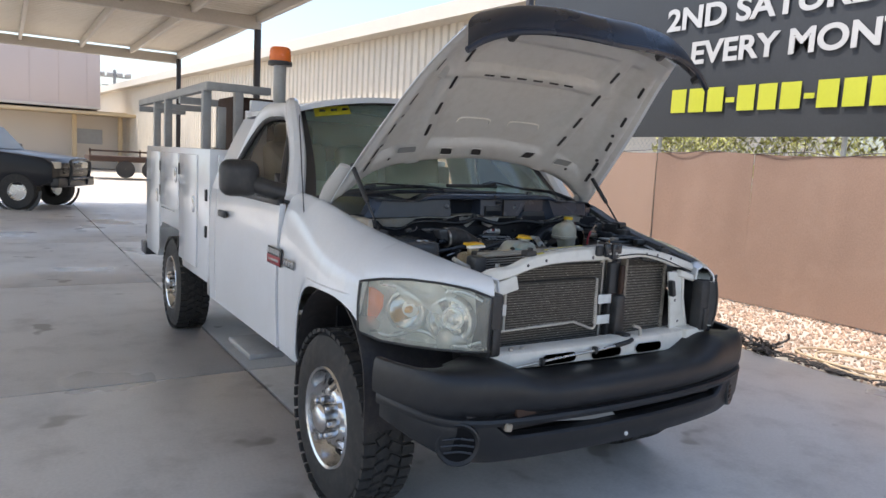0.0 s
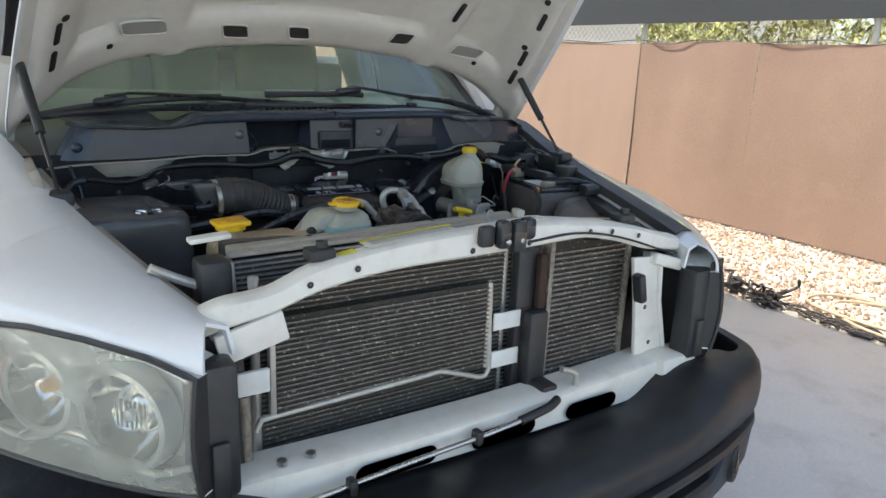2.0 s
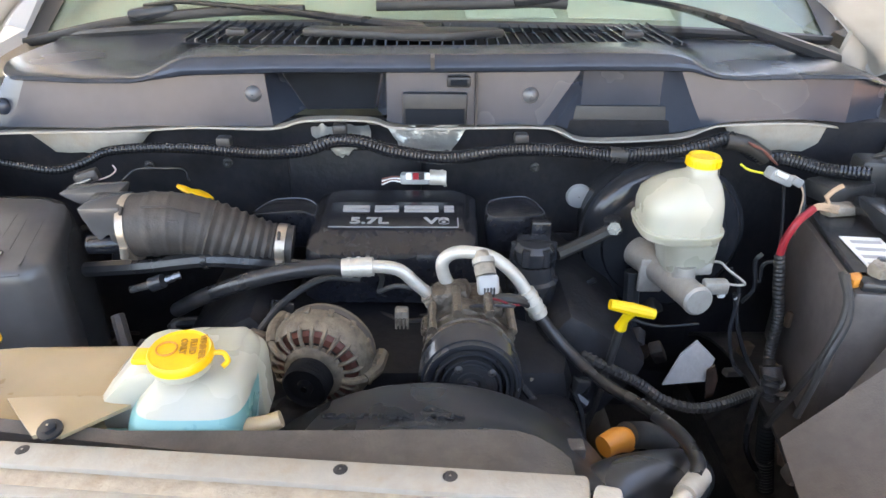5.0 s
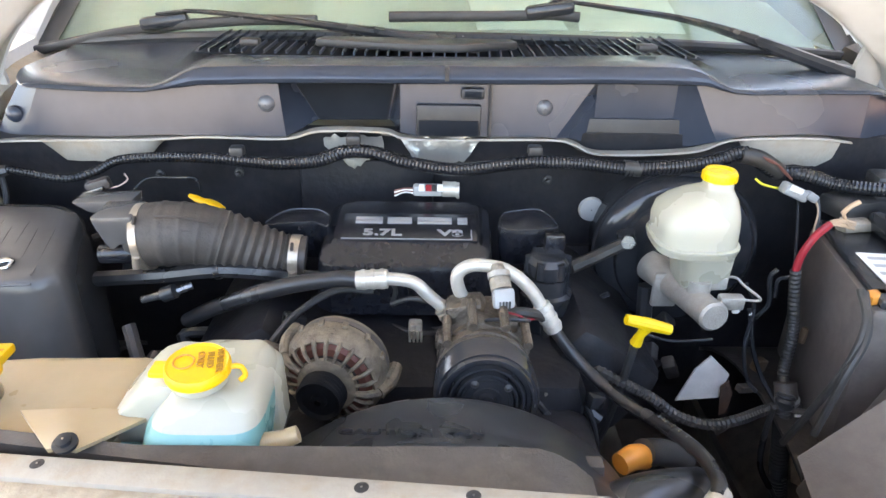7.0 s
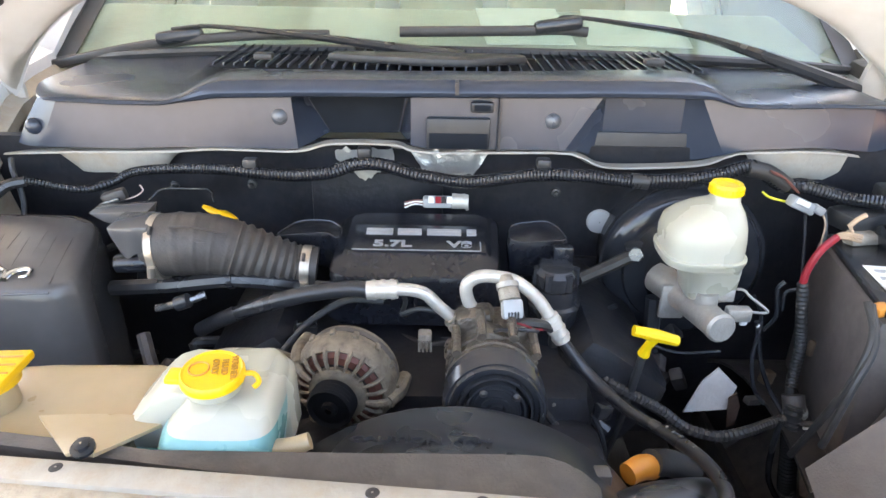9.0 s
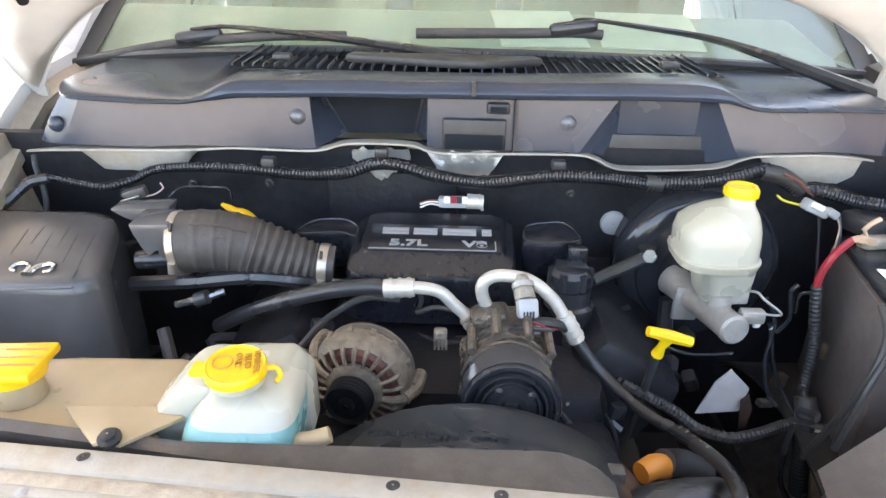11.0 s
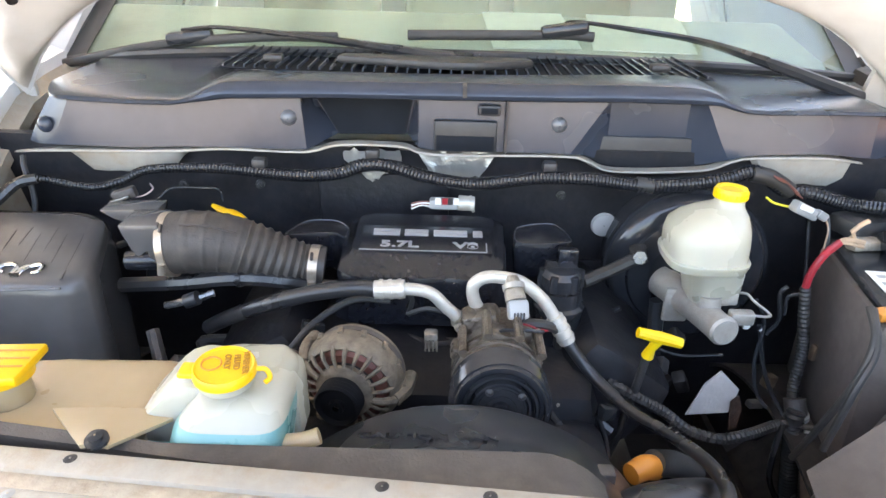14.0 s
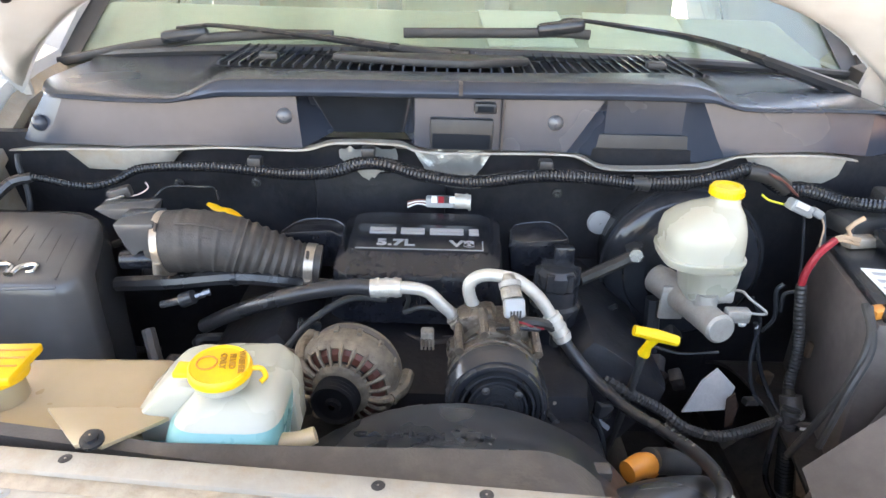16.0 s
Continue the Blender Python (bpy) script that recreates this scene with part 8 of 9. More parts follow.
# core support: upper beam, lower tie bar, uprights
UP = [(-0.60, -0.60, 1.085, 1.045), (-0.545, -0.635, 1.122, 1.076), (-0.465, -0.64, 1.132, 1.093), (-0.385, -0.64, 1.162, 1.117), (-0.30, -0.64, 1.178, 1.132), (-0.20, -0.64, 1.190, 1.140), (-0.06, -0.64, 1.197, 1.143), (0.08, -0.64, 1.198, 1.146), (0.18, -0.64, 1.194, 1.150), (0.26, -0.64, 1.185, 1.150), (0.36, -0.64, 1.172, 1.130), (0.45, -0.64, 1.152, 1.104), (0.54, -0.635, 1.128, 1.090), (0.62, -0.61, 1.110, 1.075)]
up = part("upper_support", beam_section(UP, 0.085), M_WHITE_IN, truck, "white pressed upper radiator support")
b = B()
add_box(b, (-0.50, -0.635, 1.055), (0.12, 0.012, 0.055), 0.004, (0, -14, 0))
part("support_foot", b, M_WHITE_IN, up)
part("support_foot", add_box(B(), (0.56, -0.62, 1.055), (0.11, 0.03, 0.03), 0.006, (0, 16, 0)), M_WHITE_IN, up)
# Dark discs paint the shade of holes in the beam.
for x, z in ((-0.40, 1.135), (-0.31, 1.152), (-0.06, 1.157), (0.26, 1.165), (0.33, 1.158), (0.42, 1.140), (0.085, 1.158)):
    part("beam_hole", add_lathe(B(), [(0.0062, 0), (0.001, 0.0012)], (x, -0.6432, z), (0, -1, 0), 14), M_DARK, up)
# Thin dark tube paints the shade line along the beam's crease.
part("beam_crease", add_tube(B(), [(0.09, -0.643, 1.160), (0.20, -0.644, 1.166), (0.30, -0.644, 1.155), (0.40, -0.644, 1.130), (0.50, -0.642, 1.098), (0.60, -0.62, 1.07)], 0.0028, seg=6), M_DARK, up)
rows = [[(x, y, z) for y, z in ((-0.632, 1.1965), (-0.612, 1.199), (-0.594, 1.197))] for x in (-0.285, -0.22, -0.15, -0.085)]
lab = part("warning_label", add_grid(B(), [[(x, y, z - 0.011 * max(0, (-0.13 - x) / 0.15)) for x, y, z in r] for r in rows], 0.0008), M_WHITE_IN, up, "white warning label with a yellow heading")
part("label_heading", add_box(B(), (-0.185, -0.597, 1.1955), (0.20, 0.008, 0.0012), 0, (0, -4.2, 0)), M_YLABEL, lab)
for k in range(4):
    part("writing_bar", add_box(B(), (-0.19, -0.605 - k * 0.007, 1.1962), (0.17, 0.002, 0.0008), 0, (0, -4.2, 0)), M_GREY, lab)
part("small_sticker", add_box(B(), (-0.318, -0.613, 1.1765), (0.032, 0.018, 0.0014), 0, (0, -9, 0)), M_YLABEL, up)
part("clear_sticker", add_box(B(), (0.135, -0.60, 1.1985), (0.046, 0.040, 0.001), 0, (0, 3, 0)), M_WHITE_IN, up)
for k in range(3):
    part("writing_bar", add_box(B(), (0.130 + 0.004 * k, -0.592 - k * 0.009, 1.1992), (0.018 - 0.004 * k, 0.0025, 0.0008), 0, (0, 3, 0)), M_GREY, up)
for x, y, z in ((-0.365, -0.60, 1.176), (0.43, -0.58, 1.168)):
    b = B()
    add_box(b, (x, y, z), (0.05, 0.04, 0.022), 0.005)
    add_cyl(b, (x + 0.005, y, z), (x + 0.005, y, z + 0.022), 0.011, seg=12)
    part("rubber_bumper", b, M_RUBBER, truck, "black rubber hood bumper")
for s in (-1, 1):
    b = B()
    add_cyl(b, (s * 0.60, -0.545, 1.085), (s * 0.60, -0.545, 1.105), 0.02, 0.016, 14)
    part("rubber_bumper", b, M_RUBBER, truck, "black rubber hood bumper")
la = part("hood_latch", add_box(B(), (-0.036, -0.652, 1.186), (0.034, 0.022, 0.044), 0.008), M_BLACK, truck, "black steel hood latch")
for x, y, z, w, h in ((-0.004, -0.664, 1.190, 0.030, 0.058), (0.030, -0.667, 1.184, 0.036, 0.066), (0.066, -0.655, 1.194, 0.030, 0.046)):
    part("latch_plate", add_box(B(), (x, y, z), (w, 0.03, h), 0.010), M_BLACK_SAT, la)
for x in (-0.004, 0.030):
    part("latch_bolt", add_lathe(B(), [(0.006, 0), (0.005, 0.004), (0.001, 0.005)], (x, -0.682, 1.178), (0, -1, 0), 8), M_STEEL, la)
part("latch_spring", add_tube(B(), [(0.020 + 0.010 * math.cos(a), -0.592 + 0.004 * math.sin(a), 1.210 + 0.010 * math.sin(a)) for a in [k * 0.55 + 0.9 for k in range(10)]], 0.0022, seg=6, n=2), M_GREY, la)
b = B()
add_prism(b, [(0.445, 1.075), (0.535, 1.070), (0.548, 0.95), (0.600, 0.78), (0.492, 0.78), (0.470, 0.95)], -0.618, -0.606, "y", 0.003)
add_prism(b, [(0.537, 1.070), (0.549, 1.070), (0.562, 0.95), (0.612, 0.78), (0.600, 0.78), (0.549, 0.95)], -0.622, -0.560, "y", 0.002)
u = part("core_upright", b, M_WHITE_IN, truck, "white upright of the radiator support")
for x, z in ((0.505, 0.94), (0.535, 0.84)):
    part("upright_hole", add_lathe(B(), [(0.006, 0), (0.001, 0.001)], (x, -0.6185, z), (0, -1, 0), 12), M_DARK, u)
part("upright_clip", add_box(B(), (0.462, -0.630, 1.00), (0.022, 0.03, 0.075), 0.006, (0, -14, 0)), M_BLACK, u)
b = B()
add_box(b, (-0.545, -0.590, 0.90), (0.085, 0.02, 0.31), 0.006, (0, 0, 6))
part("core_upright", b, M_DARK, truck, "dark upright of the radiator support")
b = B()
add_prism(b, [(0.655, 1.055), (0.700, 1.065), (0.708, 0.84), (0.675, 0.79), (0.650, 0.82)], -0.690, -0.682, "y", 0.003)
br = part("lamp_bracket", b, M_BLACK_SAT, truck, "black perforated lamp bracket")
for k in range(6):
    part("bracket_hole", add_lathe(B(), [(0.0085, 0), (0.001, 0.0008)], (0.674 + 0.004 * (k % 2), -0.6905, 1.03 - 0.032 * k), (0, -1, 0), 6), M_GREY, br)
b = B()
add_cyl(b, (-0.50, -0.585, 0.75), (-0.505, -0.59, 0.93), 0.012, seg=12)
part("drain_pipe", b, M_ALU_DULL, truck)
part("pipe_strap", add_box(B(), (-0.49, -0.598, 0.955), (0.06, 0.012, 0.045), 0.003), M_LABEL, truck)
low = part("lower_support", beam_section([(-0.56, -0.655, 0.800, 0.735), (-0.3, -0.675, 0.805, 0.735), (0.0, -0.685, 0.808, 0.735), (0.25, -0.682, 0.810, 0.732), (0.45, -0.672, 0.812, 0.725), (0.60, -0.655, 0.812, 0.715)], 0.10), M_WHITE_IN, truck, "white lower radiator support with long slots")
part("support_sleeve", add_box(B(), (0.585, -0.645, 0.765), (0.13, 0.085, 0.105), 0.012), M_WHITE_IN, low)
for x0, x1 in ((-0.33, -0.15), (-0.07, 0.10), (0.19, 0.35)):
    b = B()
    pts = []
    for a in range(-90, 91, 15):
        pts.append((x1 - 0.022 + 0.022 * math.cos(radians(a)), 0.762 + 0.020 * math.sin(radians(a))))
    for a in range(90, 271, 15):
        pts.append((x0 + 0.022 + 0.022 * math.cos(radians(a)), 0.762 + 0.020 * math.sin(radians(a))))
    yy = -0.6915 if x0 > -0.2 else -0.6835
    f = b.faces.new([b.verts.new((x, yy + 0.0 * x, z)) for x, z in pts])
    bmesh.ops.solidify(b, geom=[f], thickness=0.004)
    # Dark patch on the face paints the shaded slot.
    part("support_slot", b, M_DARK, low)
rod = part("prop_rod", add_tube(B(), [(-0.49, -0.70, 0.752), (-0.25, -0.705, 0.772), (-0.05, -0.71, 0.785), (0.04, -0.71, 0.792)], 0.0056, seg=12), M_STEEL, truck, "bright rod clipped along the lower support")
part("rod_end", add_tube(B(), [(0.04, -0.71, 0.792), (0.12, -0.705, 0.800), (0.16, -0.69, 0.803)], 0.010, seg=12), M_BLACK, rod)
for x, z in ((-0.35, 0.765), (-0.07, 0.785)):
    part("rod_clip", add_box(B(), (x, -0.708, z), (0.016, 0.025, 0.03), 0.004), M_BLACK, rod)
for x in (-0.455, -0.40):
    part("support_bolt", add_lathe(B(), [(0.010, 0), (0.010, 0.008), (0.001, 0.010)], (x, -0.64, 0.805), (0, 0, 1), 8), M_STEEL, low)

# fan shroud and fan
def shroud():
    rows = []
    for k in range(49):
        a = math.pi * (0.06 + 0.88 * k / 48)
        ca, sa = math.cos(a), math.sin(a)
        rows.append([(0.022 - r * ca, y, 0.885 + r * sa) for r, y in ((0.258, -0.41), (0.251, -0.375), (0.243, -0.355), (0.238, -0.335), (0.236, -0.29), (0.226, -0.275))])
    return add_grid(B(), rows, 0.004)


sh = part("fan_shroud", shroud(), M_BLACK_SAT, truck, "black plastic fan shroud with moulded words")
b = B()
rows = []
for k in range(37):
    x = -0.475 + 0.63 * k / 36
    z = 1.157 - 0.002 * max(0.0, x / 0.1) - 0.030 * max(0.0, (x - 0.09) / 0.06) ** 2
    yf = -0.403 - 0.145 * (x + 0.307)
    rows.append([(x, yf, z - 0.05), (x, yf, z - 0.004), (x, yf + 0.004, z - 0.002), (x, max(yf + 0.012, -0.400 + 0.02 * max(0, x + 0.05)), z), (x, max(yf + 0.016, -0.394 + 0.02 * max(0, x + 0.05)), z - 0.006), (x, max(yf + 0.018, -0.392), z - 0.06)])
add_grid(b, rows, 0.003)
part("shroud_shelf", b, M_DUSTY, sh, "dusty grey shelf of the shroud")
b = B()
add_prism(b, [(-0.47, 0.72), (0.165, 0.72), (0.165, 1.04), (0.12, 1.08), (0.03, 1.10), (-0.08, 1.11), (-0.47, 1.11)], -0.402, -0.390, "y", 0.003)
part("shroud_face", b, M_BLACK, sh)
words("lettering", "CAUTION  FAN", 0.0125, M_BLACK_SAT, Matrix.Translation((-0.010, -0.347, 1.1265)) @ pose(0, 0, 0, -14, 0, 0), sh, 0.0010, squash=1.6)
b = B()
add_cyl(b, (0.005, -0.34, 0.90), (0.005, -0.26, 0.90), 0.05, seg=24)
for k in range(9):
    a = 2 * math.pi * k / 9
    add_box(b, (0.005 + 0.11 * math.cos(a), -0.30, 0.90 + 0.11 * math.sin(a)), (0.14, 0.006, 0.07), 0.0, (0, -math.degrees(a), 0))
part("cooling_fan", b, M_BLACK, truck)
part("shroud_clip", add_box(B(), (0.172, -0.325, 1.060), (0.030, 0.018, 0.022), 0.003), M_DUSTY, sh)

# right-hand side: hoses, battery, boxes, cables
part("upper_radiator_hose", add_tube(B(), [(0.165, -0.40, 1.02), (0.20, -0.365, 1.030), (0.245, -0.34, 1.025), (0.30, -0.31, 1.005), (0.335, -0.25, 0.95), (0.30, -0.18, 0.90)], [0.030, 0.036, 0.034, 0.03, 0.028], seg=20), M_BLACK_SAT, truck, "fat black radiator hose")
part("orange_sleeve", add_tube(B(), [(0.226, -0.266, 1.010), (0.244, -0.255, 1.010), (0.260, -0.245, 1.002)], [0.013, 0.015, 0.015], seg=18), M_ORANGE, truck, "orange plastic collar on a hose")
part("dark_sleeve", add_tube(B(), [(0.258, -0.246, 1.009), (0.29, -0.225, 0.99), (0.33, -0.20, 0.955)], 0.0165, seg=16), M_RUBBER, truck)
cable([(0.22, -0.07, 1.012), (0.254, -0.1, 1.007), (0.314, -0.1, 0.973), (0.356, -0.1, 0.941), (0.403, -0.1, 0.926), (0.447, -0.09, 0.926), (0.498, -0.06, 0.918), (0.528, -0.05, 0.919)], 0.0078, M_RUBBER, "loom", label="black corrugated hose", ripple=0.001)
pr = cable([(0.568, 0.02, 1.185), (0.539, 0, 1.174), (0.528, 0, 1.145), (0.526, 0, 1.117)], 0.0056, M_RED, "battery_cable", label="red battery cable into a black sleeve")
part("cable_sleeve", add_tube(B(), [(0.526, 0, 1.123), (0.537, -0, 1.069), (0.549, 0, 1.01), (0.551, 0, 0.947), (0.548, -0.02, 0.928), (0.55, -0.03, 0.911)], [0.0075, 0.0085, 0.0085, 0.0085, 0.0085], seg=10, ripple=0.0007), M_RUBBER, pr)
part("cable_conduit", add_tube(B(), [(0.538, -0.045, 0.937), (0.536, -0.05, 0.917), (0.547, -0.05, 0.857), (0.556, -0.05, 0.8), (0.575, -0.05, 0.715)], 0.0135, seg=12, ripple=0.0010, step=0.006), M_BLACK_SAT, pr, "thick black corrugated conduit")
part("sleeve_tape", add_cyl(B(), (0.546, -0.02, 0.941), (0.548, -0.035, 0.915), 0.0165, seg=14), M_DUSTY, pr)
part("sleeve_tie", add_cyl(B(), (0.546, -0.036, 0.924), (0.547, -0.036, 0.918), 0.018, seg=14), M_GREY, pr)
cable([(0.523, -0.05, 0.919), (0.553, -0.06, 0.918), (0.595, -0.06, 0.916), (0.61, -0.06, 0.895)], 0.0045, M_DUSTY)
cable([(0.514, -0.06, 0.924), (0.507, -0.07, 0.873), (0.515, -0.07, 0.818), (0.549, -0.07, 0.76)], 0.0045, M_BLACK_SAT)
cable([(0.474, -0, 1.057), (0.495, 0, 0.987), (0.52, -0, 0.935), (0.534, -0.03, 0.911)], 0.0035, M_BLACK_SAT)
cable([(0.517, 0.03, 1.108), (0.509, 0.03, 1.094), (0.517, 0.03, 1.05), (0.503, 0.03, 1.024)], 0.0035, M_BLACK_SAT)
cable([(0.537, 0.03, 1.095), (0.522, 0.03, 1.089), (0.524, 0.03, 1.06)], 0.003, M_BLACK_SAT)
cable([(0.551, -0.06, 0.893), (0.572, -0.06, 0.878), (0.595, -0.06, 0.845)], 0.0012, M_LABEL)
for dx, dz in ((0, 0), (3, 6), (-2, 9)):
    cable([Vector((0.568, 0.02, 1.185)) + Vector((0, 0, dz * 0.0005)), Vector((0.582, 0.02, 1.185)) + Vector((0, 0, dz * 0.0008)), Vector((0.604, 0.02, 1.179)) + Vector((0, 0, dz * 0.001))], 0.0026, M_WIRETAN)
cable([(0.581, 0.02, 1.202), (0.59, 0.02, 1.213), (0.601, 0.02, 1.221)], 0.0035, M_WIRETAN)
cable([(0.583, 0.02, 1.202), (0.594, 0.02, 1.185), (0.604, 0.02, 1.179)], 0.0026, M_WIRETAN)
for k in range(4):
    cable([(0.507 + 0.003 * k, 0.130, 1.246 - 0.002 * k), (0.528 + 0.003 * k, 0.130, 1.237 - 0.002 * k), (0.551 + 0.003 * k, 0.130, 1.216 - 0.002 * k)], 0.0014, M_COPPER)
# Dusty case; its lighter base also carries painted veiling haze.
M_BATT = mat("dusty_hazed_battery", (0.115, 0.098, 0.092), 0.5, var=0.2, scale=60, big=8, stain=(0.05, 0.045, 0.042), stain_amt=0.5)
bt = part("battery", add_box(B(), (0.665, -0.03, 1.03), (0.20, 0.26, 0.24), 0.012), M_BATT, truck, "black car battery with a paper label")
part("battery_top", add_box(B(), (0.665, -0.03, 1.155), (0.185, 0.255, 0.014), 0.005), M_BLACK_SAT, bt)
lb = part("battery_label", add_box(B(), (0.616, -0.075, 1.1645), (0.055, 0.10, 0.0014), 0, (0, 0, 4)), M_LABEL, bt)
for k in range(4):
    part("writing_bar", add_box(B(), (0.615, -0.108 + k * 0.022, 1.1656), (0.040, 0.008, 0.0006), 0, (0, 0, 4)), M_GREY, lb)
for y in (0.06, -0.13):
    part("terminal", add_lathe(B(), [(0.013, 0), (0.011, 0.016), (0.001, 0.017)], (0.60, y, 1.162), (0, 0, 1), 16), M_ALU_DULL, bt)
    part("terminal_clamp", add_box(B(), (0.612, y, 1.170), (0.05, 0.026, 0.016), 0.005, (0, 0, 20)), M_ALU_DULL, bt)
part("terminal_clamp", add_box(B(), (0.575, -0.135, 1.155), (0.035, 0.02, 0.014), 0.005, (0, 0, 30)), M_ORANGE, bt)
part("battery_cover", add_box(B(), (0.69, 0.02, 1.172), (0.10, 0.13, 0.03), 0.010, (0, 8, 12)), M_BLACK_SAT, bt)
part("hold_down", add_tube(B(), [(0.60, -0.12, 1.172), (0.68, -0.13, 1.176), (0.76, -0.14, 1.172)], 0.009, seg=10), M_BLACK_SAT, bt)
turn = Matrix.Translation((0.565, 0.05, 0)) @ Matrix.Rotation(math.radians(-10), 4, "Z") @ Matrix.Translation((-0.565, -0.03, 0))
bt.matrix_world = Matrix.Translation((0.022, 0, -0.008)) @ turn @ bt.matrix_world
cable([(0.545, -0.115, 1.157), (0.54, -0.15, 1.13), (0.52, -0.17, 1.08), (0.50, -0.16, 1.0), (0.49, -0.14, 0.93)], 0.005, M_RUBBER)
cable([(0.548, -0.12, 1.157), (0.54, -0.16, 1.12), (0.515, -0.18, 1.07), (0.50, -0.18, 0.98)], 0.005, M_RUBBER)
# flat black shield boxes ahead of the battery
b = B()
add_prism(b, [(0.50, 0.88), (0.60, 1.125), (0.76, 1.14), (0.80, 1.10), (0.80, 0.85)], -0.205, -0.175, "y", 0.006)
part("battery_shield", b, M_SHIELD, truck, "flat black plastic shield ahead of the battery")
b = B()
rows = [[(0.46, -0.22, 0.98), (0.60, -0.21, 1.115), (0.74, -0.20, 1.13)], [(0.44, -0.36, 0.96), (0.58, -0.36, 1.03), (0.72, -0.36, 1.06)], [(0.44, -0.50, 0.93), (0.58, -0.50, 0.98), (0.70, -0.50, 1.02)]]
add_grid(b, rows, 0.004)
part("splash_shield", b, M_SHIELD, truck, "wide black splash shield")
b = B()
add_box(b, (0.405, -0.545, 1.135), (0.17, 0.08, 0.05), 0.01, (-8, 4, -10))
fb = part("fuse_box", b, M_BLACK_SAT, truck, "black fuse box with a yellow label")
part("fuse_label", add_box(B(), (0.395, -0.545, 1.1625), (0.075, 0.035, 0.0016), 0, (-8, 4, -10)), M_TAN, fb)
b = B()
add_box(b, (0.60, -0.50, 1.06), (0.15, 0.13, 0.06), 0.012)
part("module_cover", b, M_BLACK, truck)
# driver-side rail clutter
for p, s_, r in (((0.735, -0.055, 1.185), (0.05, 0.06, 0.04), 10), ((0.70, -0.20, 1.155), (0.05, 0.05, 0.03), -15), ((0.77, 0.06, 1.20), (0.04, 0.09, 0.05), 5), ((0.66, 0.12, 1.175), (0.09, 0.06, 0.03), 20), ((0.72, 0.14, 1.19), (0.06, 0.05, 0.06), -8)):
    part("relay_box", add_box(B(), p, s_, 0.008, (0, 0, r)), M_BLACK, truck)
cable([(0.62, -0.10, 1.178), (0.66, -0.15, 1.182), (0.70, -0.17, 1.175), (0.73, -0.18, 1.170)], 0.004, M_BLACK_SAT)
cable([(0.503, 0.13, 1.211), (0.517, 0.13, 1.202), (0.546, 0.13, 1.195)], 0.0018, M_YLABEL)
wc2 = part("wire_connector", add_box(B(), (0.562, 0.12, 1.195), (0.046, 0.020, 0.018), 0.004, (0, 24, 10)), M_GREY, truck, "grey wiring connector")
part("connector_latch", add_box(B(), (0.559, 0.108, 1.202), (0.024, 0.006, 0.009), 0.002, (0, 24, 10)), M_LABEL, wc2)
part("connector_boot", add_box(B(), (0.589, 0.118, 1.188), (0.020, 0.014, 0.013), 0.003, (0, 30, 10)), M_GREY, wc2)
for k in range(3):
    cable([Vector((0.596, 0.118, 1.185)) + Vector((0.003 * k, 0, 0)), Vector((0.602, 0.11, 1.167)) + Vector((0.001 * k, 0, 0)), Vector((0.597, 0.1, 1.143)) + Vector((0.003 * k, 0, 0)), Vector((0.594, 0.09, 1.108)) + Vector((0.002 * k, 0, 0))], 0.0014, M_BLACK_SAT if k else M_WIRETAN)
cable([(0.48, 0.16, 1.21), (0.475, 0.14, 1.17), (0.47, 0.12, 1.13), (0.44, 0.10, 1.11)], 0.004, M_BLACK_SAT)
cable([(0.60, 0.17, 1.165), (0.595, 0.14, 1.12), (0.585, 0.10, 1.07), (0.58, 0.05, 1.0)], 0.003, M_BLACK_SAT)
cable([(0.46, 0.0, 1.10), (0.48, 0.0, 1.06), (0.475, -0.01, 1.0), (0.485, -0.02, 0.95), (0.50, -0.03, 0.93)], 0.003, M_BLACK_SAT)
cable([(0.70, 0.16, 1.20), (0.735, 0.12, 1.235), (0.77, 0.08, 1.22), (0.775, 0.06, 1.18)], 0.005, M_BLACK)
cable([(-0.67, 0.17, 1.23), (-0.666, 0.16, 1.213), (-0.655, 0.15, 1.179), (-0.653, 0.14, 1.149), (-0.665, 0.13, 1.138)], 0.0045, M_BLACK_SAT)
cable([(-0.724, 0.1, 1.149), (-0.695, 0.12, 1.172), (-0.671, 0.14, 1.194), (-0.644, 0.15, 1.199)], 0.009, M_HOSE)
M_TANBIT = mat("torn_card", (0.36, 0.26, 0.20), 0.8, var=0.3, scale=60, big=30)
# pale torn shield and bits low in the bay
for pts, y, mt, lab in (([(0.385, 0.904), (0.405, 0.963), (0.425, 0.987), (0.458, 0.954), (0.45, 0.911)], -0.02, M_CONCRETE, "torn pale liner showing low in the bay"), ([(0.55, 0.9), (0.551, 0.913), (0.563, 0.915), (0.573, 0.897)], -0.06, M_LABEL, "white paper scrap"), ([(0.562, 0.861), (0.579, 0.85), (0.598, 0.816), (0.609, 0.787), (0.603, 0.757), (0.584, 0.768)], -0.05, M_TANBIT, "torn tan cardboard scrap"), ([(0.445, 0.938), (0.455, 0.949), (0.465, 0.926), (0.463, 0.89), (0.452, 0.884)], -0.03, M_RUST, "bent rusty tab")):
    part("torn_liner" if "liner" in lab else "loose_scrap", add_prism(B(), pts, y, y + 0.003, "y"), mt, truck, lab)
rr = random.Random(11)
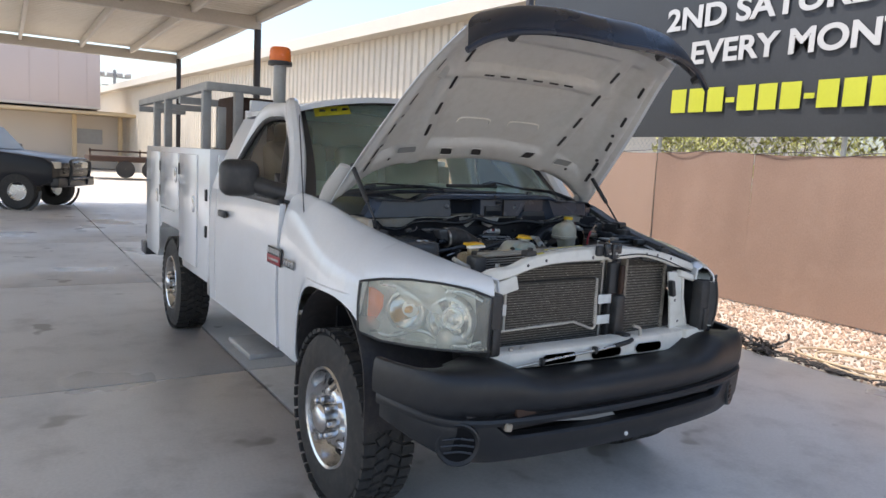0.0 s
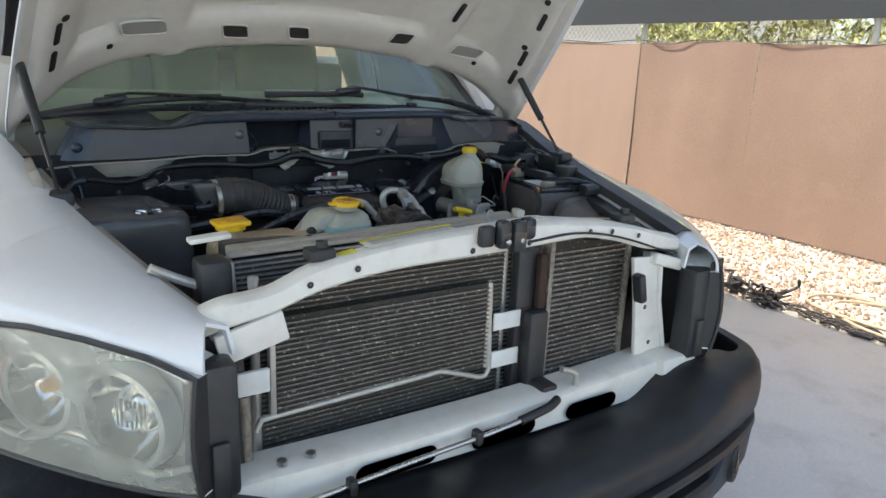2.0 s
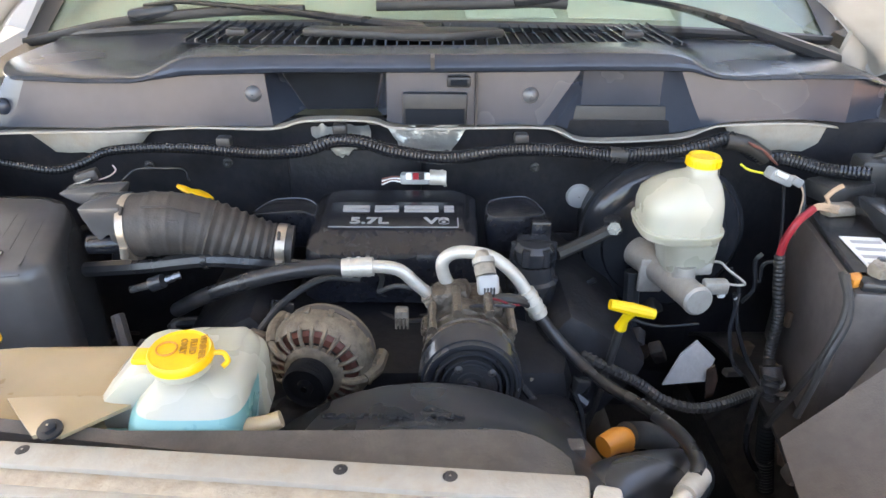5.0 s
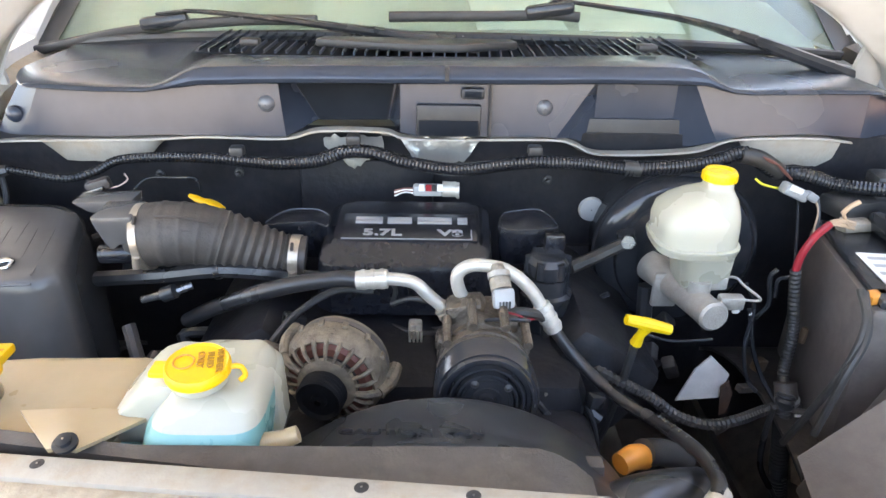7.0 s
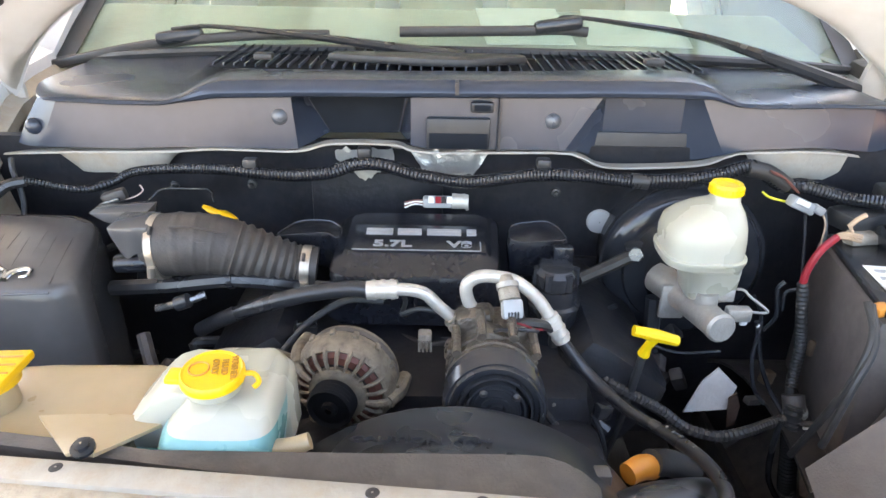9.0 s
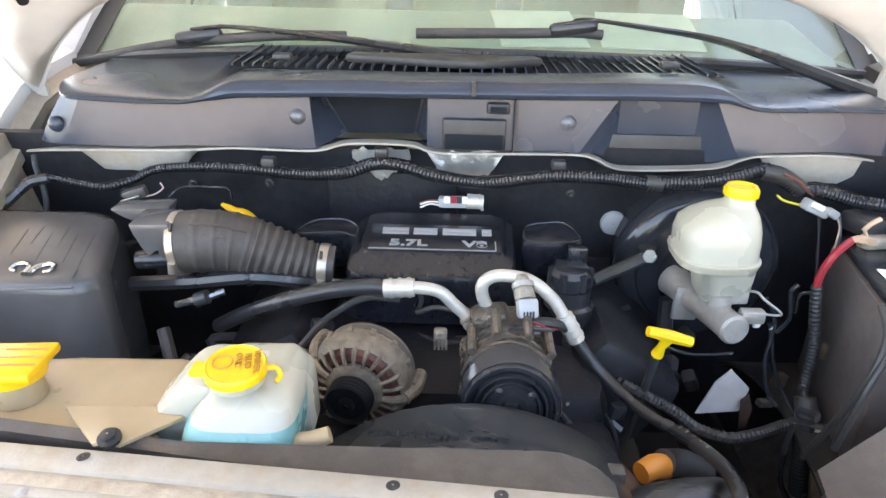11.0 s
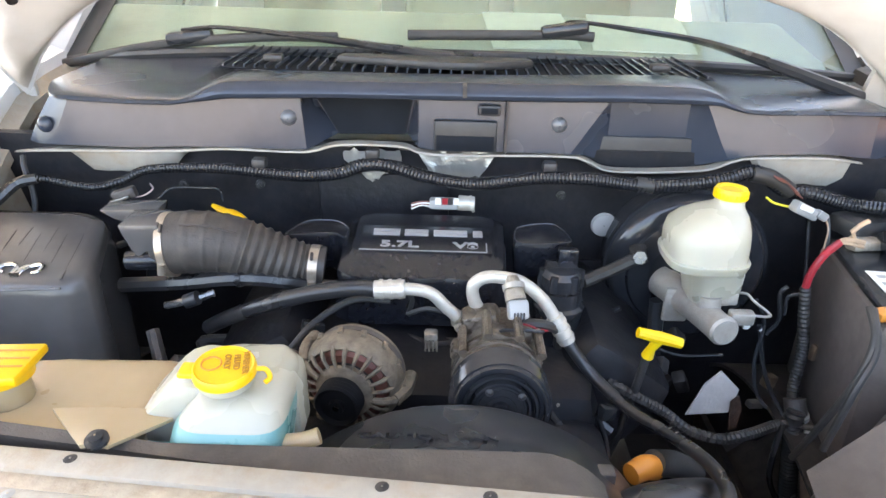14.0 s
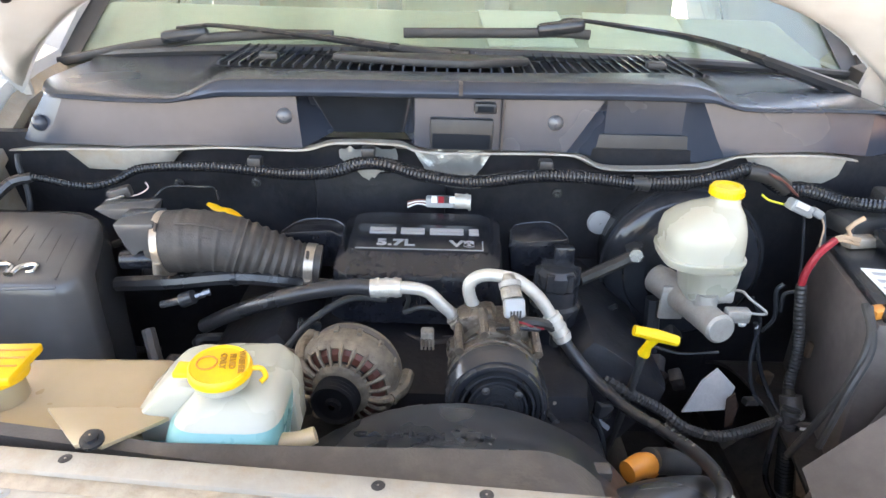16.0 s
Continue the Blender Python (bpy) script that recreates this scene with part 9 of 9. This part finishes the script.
for k in range(46):
    x, y, z = rr.uniform(-0.40, 0.24), rr.uniform(-0.20, 0.12), rr.uniform(0.86, 1.03)
    p = Vector((x, y, z))
    pts = [p]
    for j in range(3):
        p = p + Vector((rr.uniform(-0.07, 0.07), rr.uniform(-0.04, 0.04), rr.uniform(-0.06, 0.05)))
        pts.append(p)
    cable(pts, rr.choice((0.003, 0.004, 0.006, 0.009)), rr.choice((M_RUBBER, M_BLACK_SAT, M_DARK)), "engine_wire")
for k in range(16):
    x, y, z = rr.uniform(0.18, 0.45), rr.uniform(0.0, 0.15), rr.uniform(0.82, 0.96)
    part("engine_fitting", add_box(B(), (x, y, z), (rr.uniform(0.015, 0.04), rr.uniform(0.015, 0.04), rr.uniform(0.01, 0.03)), 0.004, (rr.uniform(0, 60), rr.uniform(0, 60), rr.uniform(0, 90))), rr.choice((M_BLACK_SAT, M_BLACK, M_DARK, M_DARK)), truck)

# wipers
def wiper(arm, blade, head):
    w = part("wiper_arm", add_tube(B(), arm, [0.020, 0.016, 0.010, 0.006, 0.005], seg=8, flat=0.7), M_BLACK_SAT, truck, "black windshield wiper")
    part("wiper_blade", add_tube(B(), blade, 0.0065, seg=8, flat=1.5), M_BLACK, w)
    b = B()
    add_box(b, head, (0.095, 0.026, 0.026), 0.010, (0, -8, 4))
    part("blade_clip", b, M_BLACK_SAT, w)


wiper([(0.045, 0.385, 1.360), (-0.017, 0.40, 1.364), (-0.207, 0.46, 1.376), (-0.439, 0.53, 1.384), (-0.53, 0.55, 1.375)], [(-0.82, 0.60, 1.288), (-0.594, 0.56, 1.340), (-0.365, 0.52, 1.370), (-0.211, 0.49, 1.378)], (-0.515, 0.545, 1.362))
wiper([(0.728, 0.348, 1.325), (0.668, 0.334, 1.345), (0.564, 0.385, 1.376), (0.506, 0.558, 1.382), (0.351, 0.54, 1.404), (0.247, 0.52, 1.416), (0.219, 0.512, 1.408)], [(-0.076, 0.48, 1.388), (0.149, 0.50, 1.391), (0.226, 0.51, 1.393), (0.285, 0.515, 1.389)], (0.226, 0.508, 1.402))

# keep to three levels: thing, part, sub-part
for o in list(truck.children_recursive):
    while o.parent.parent and o.parent.parent.parent:
        o.parent = o.parent.parent
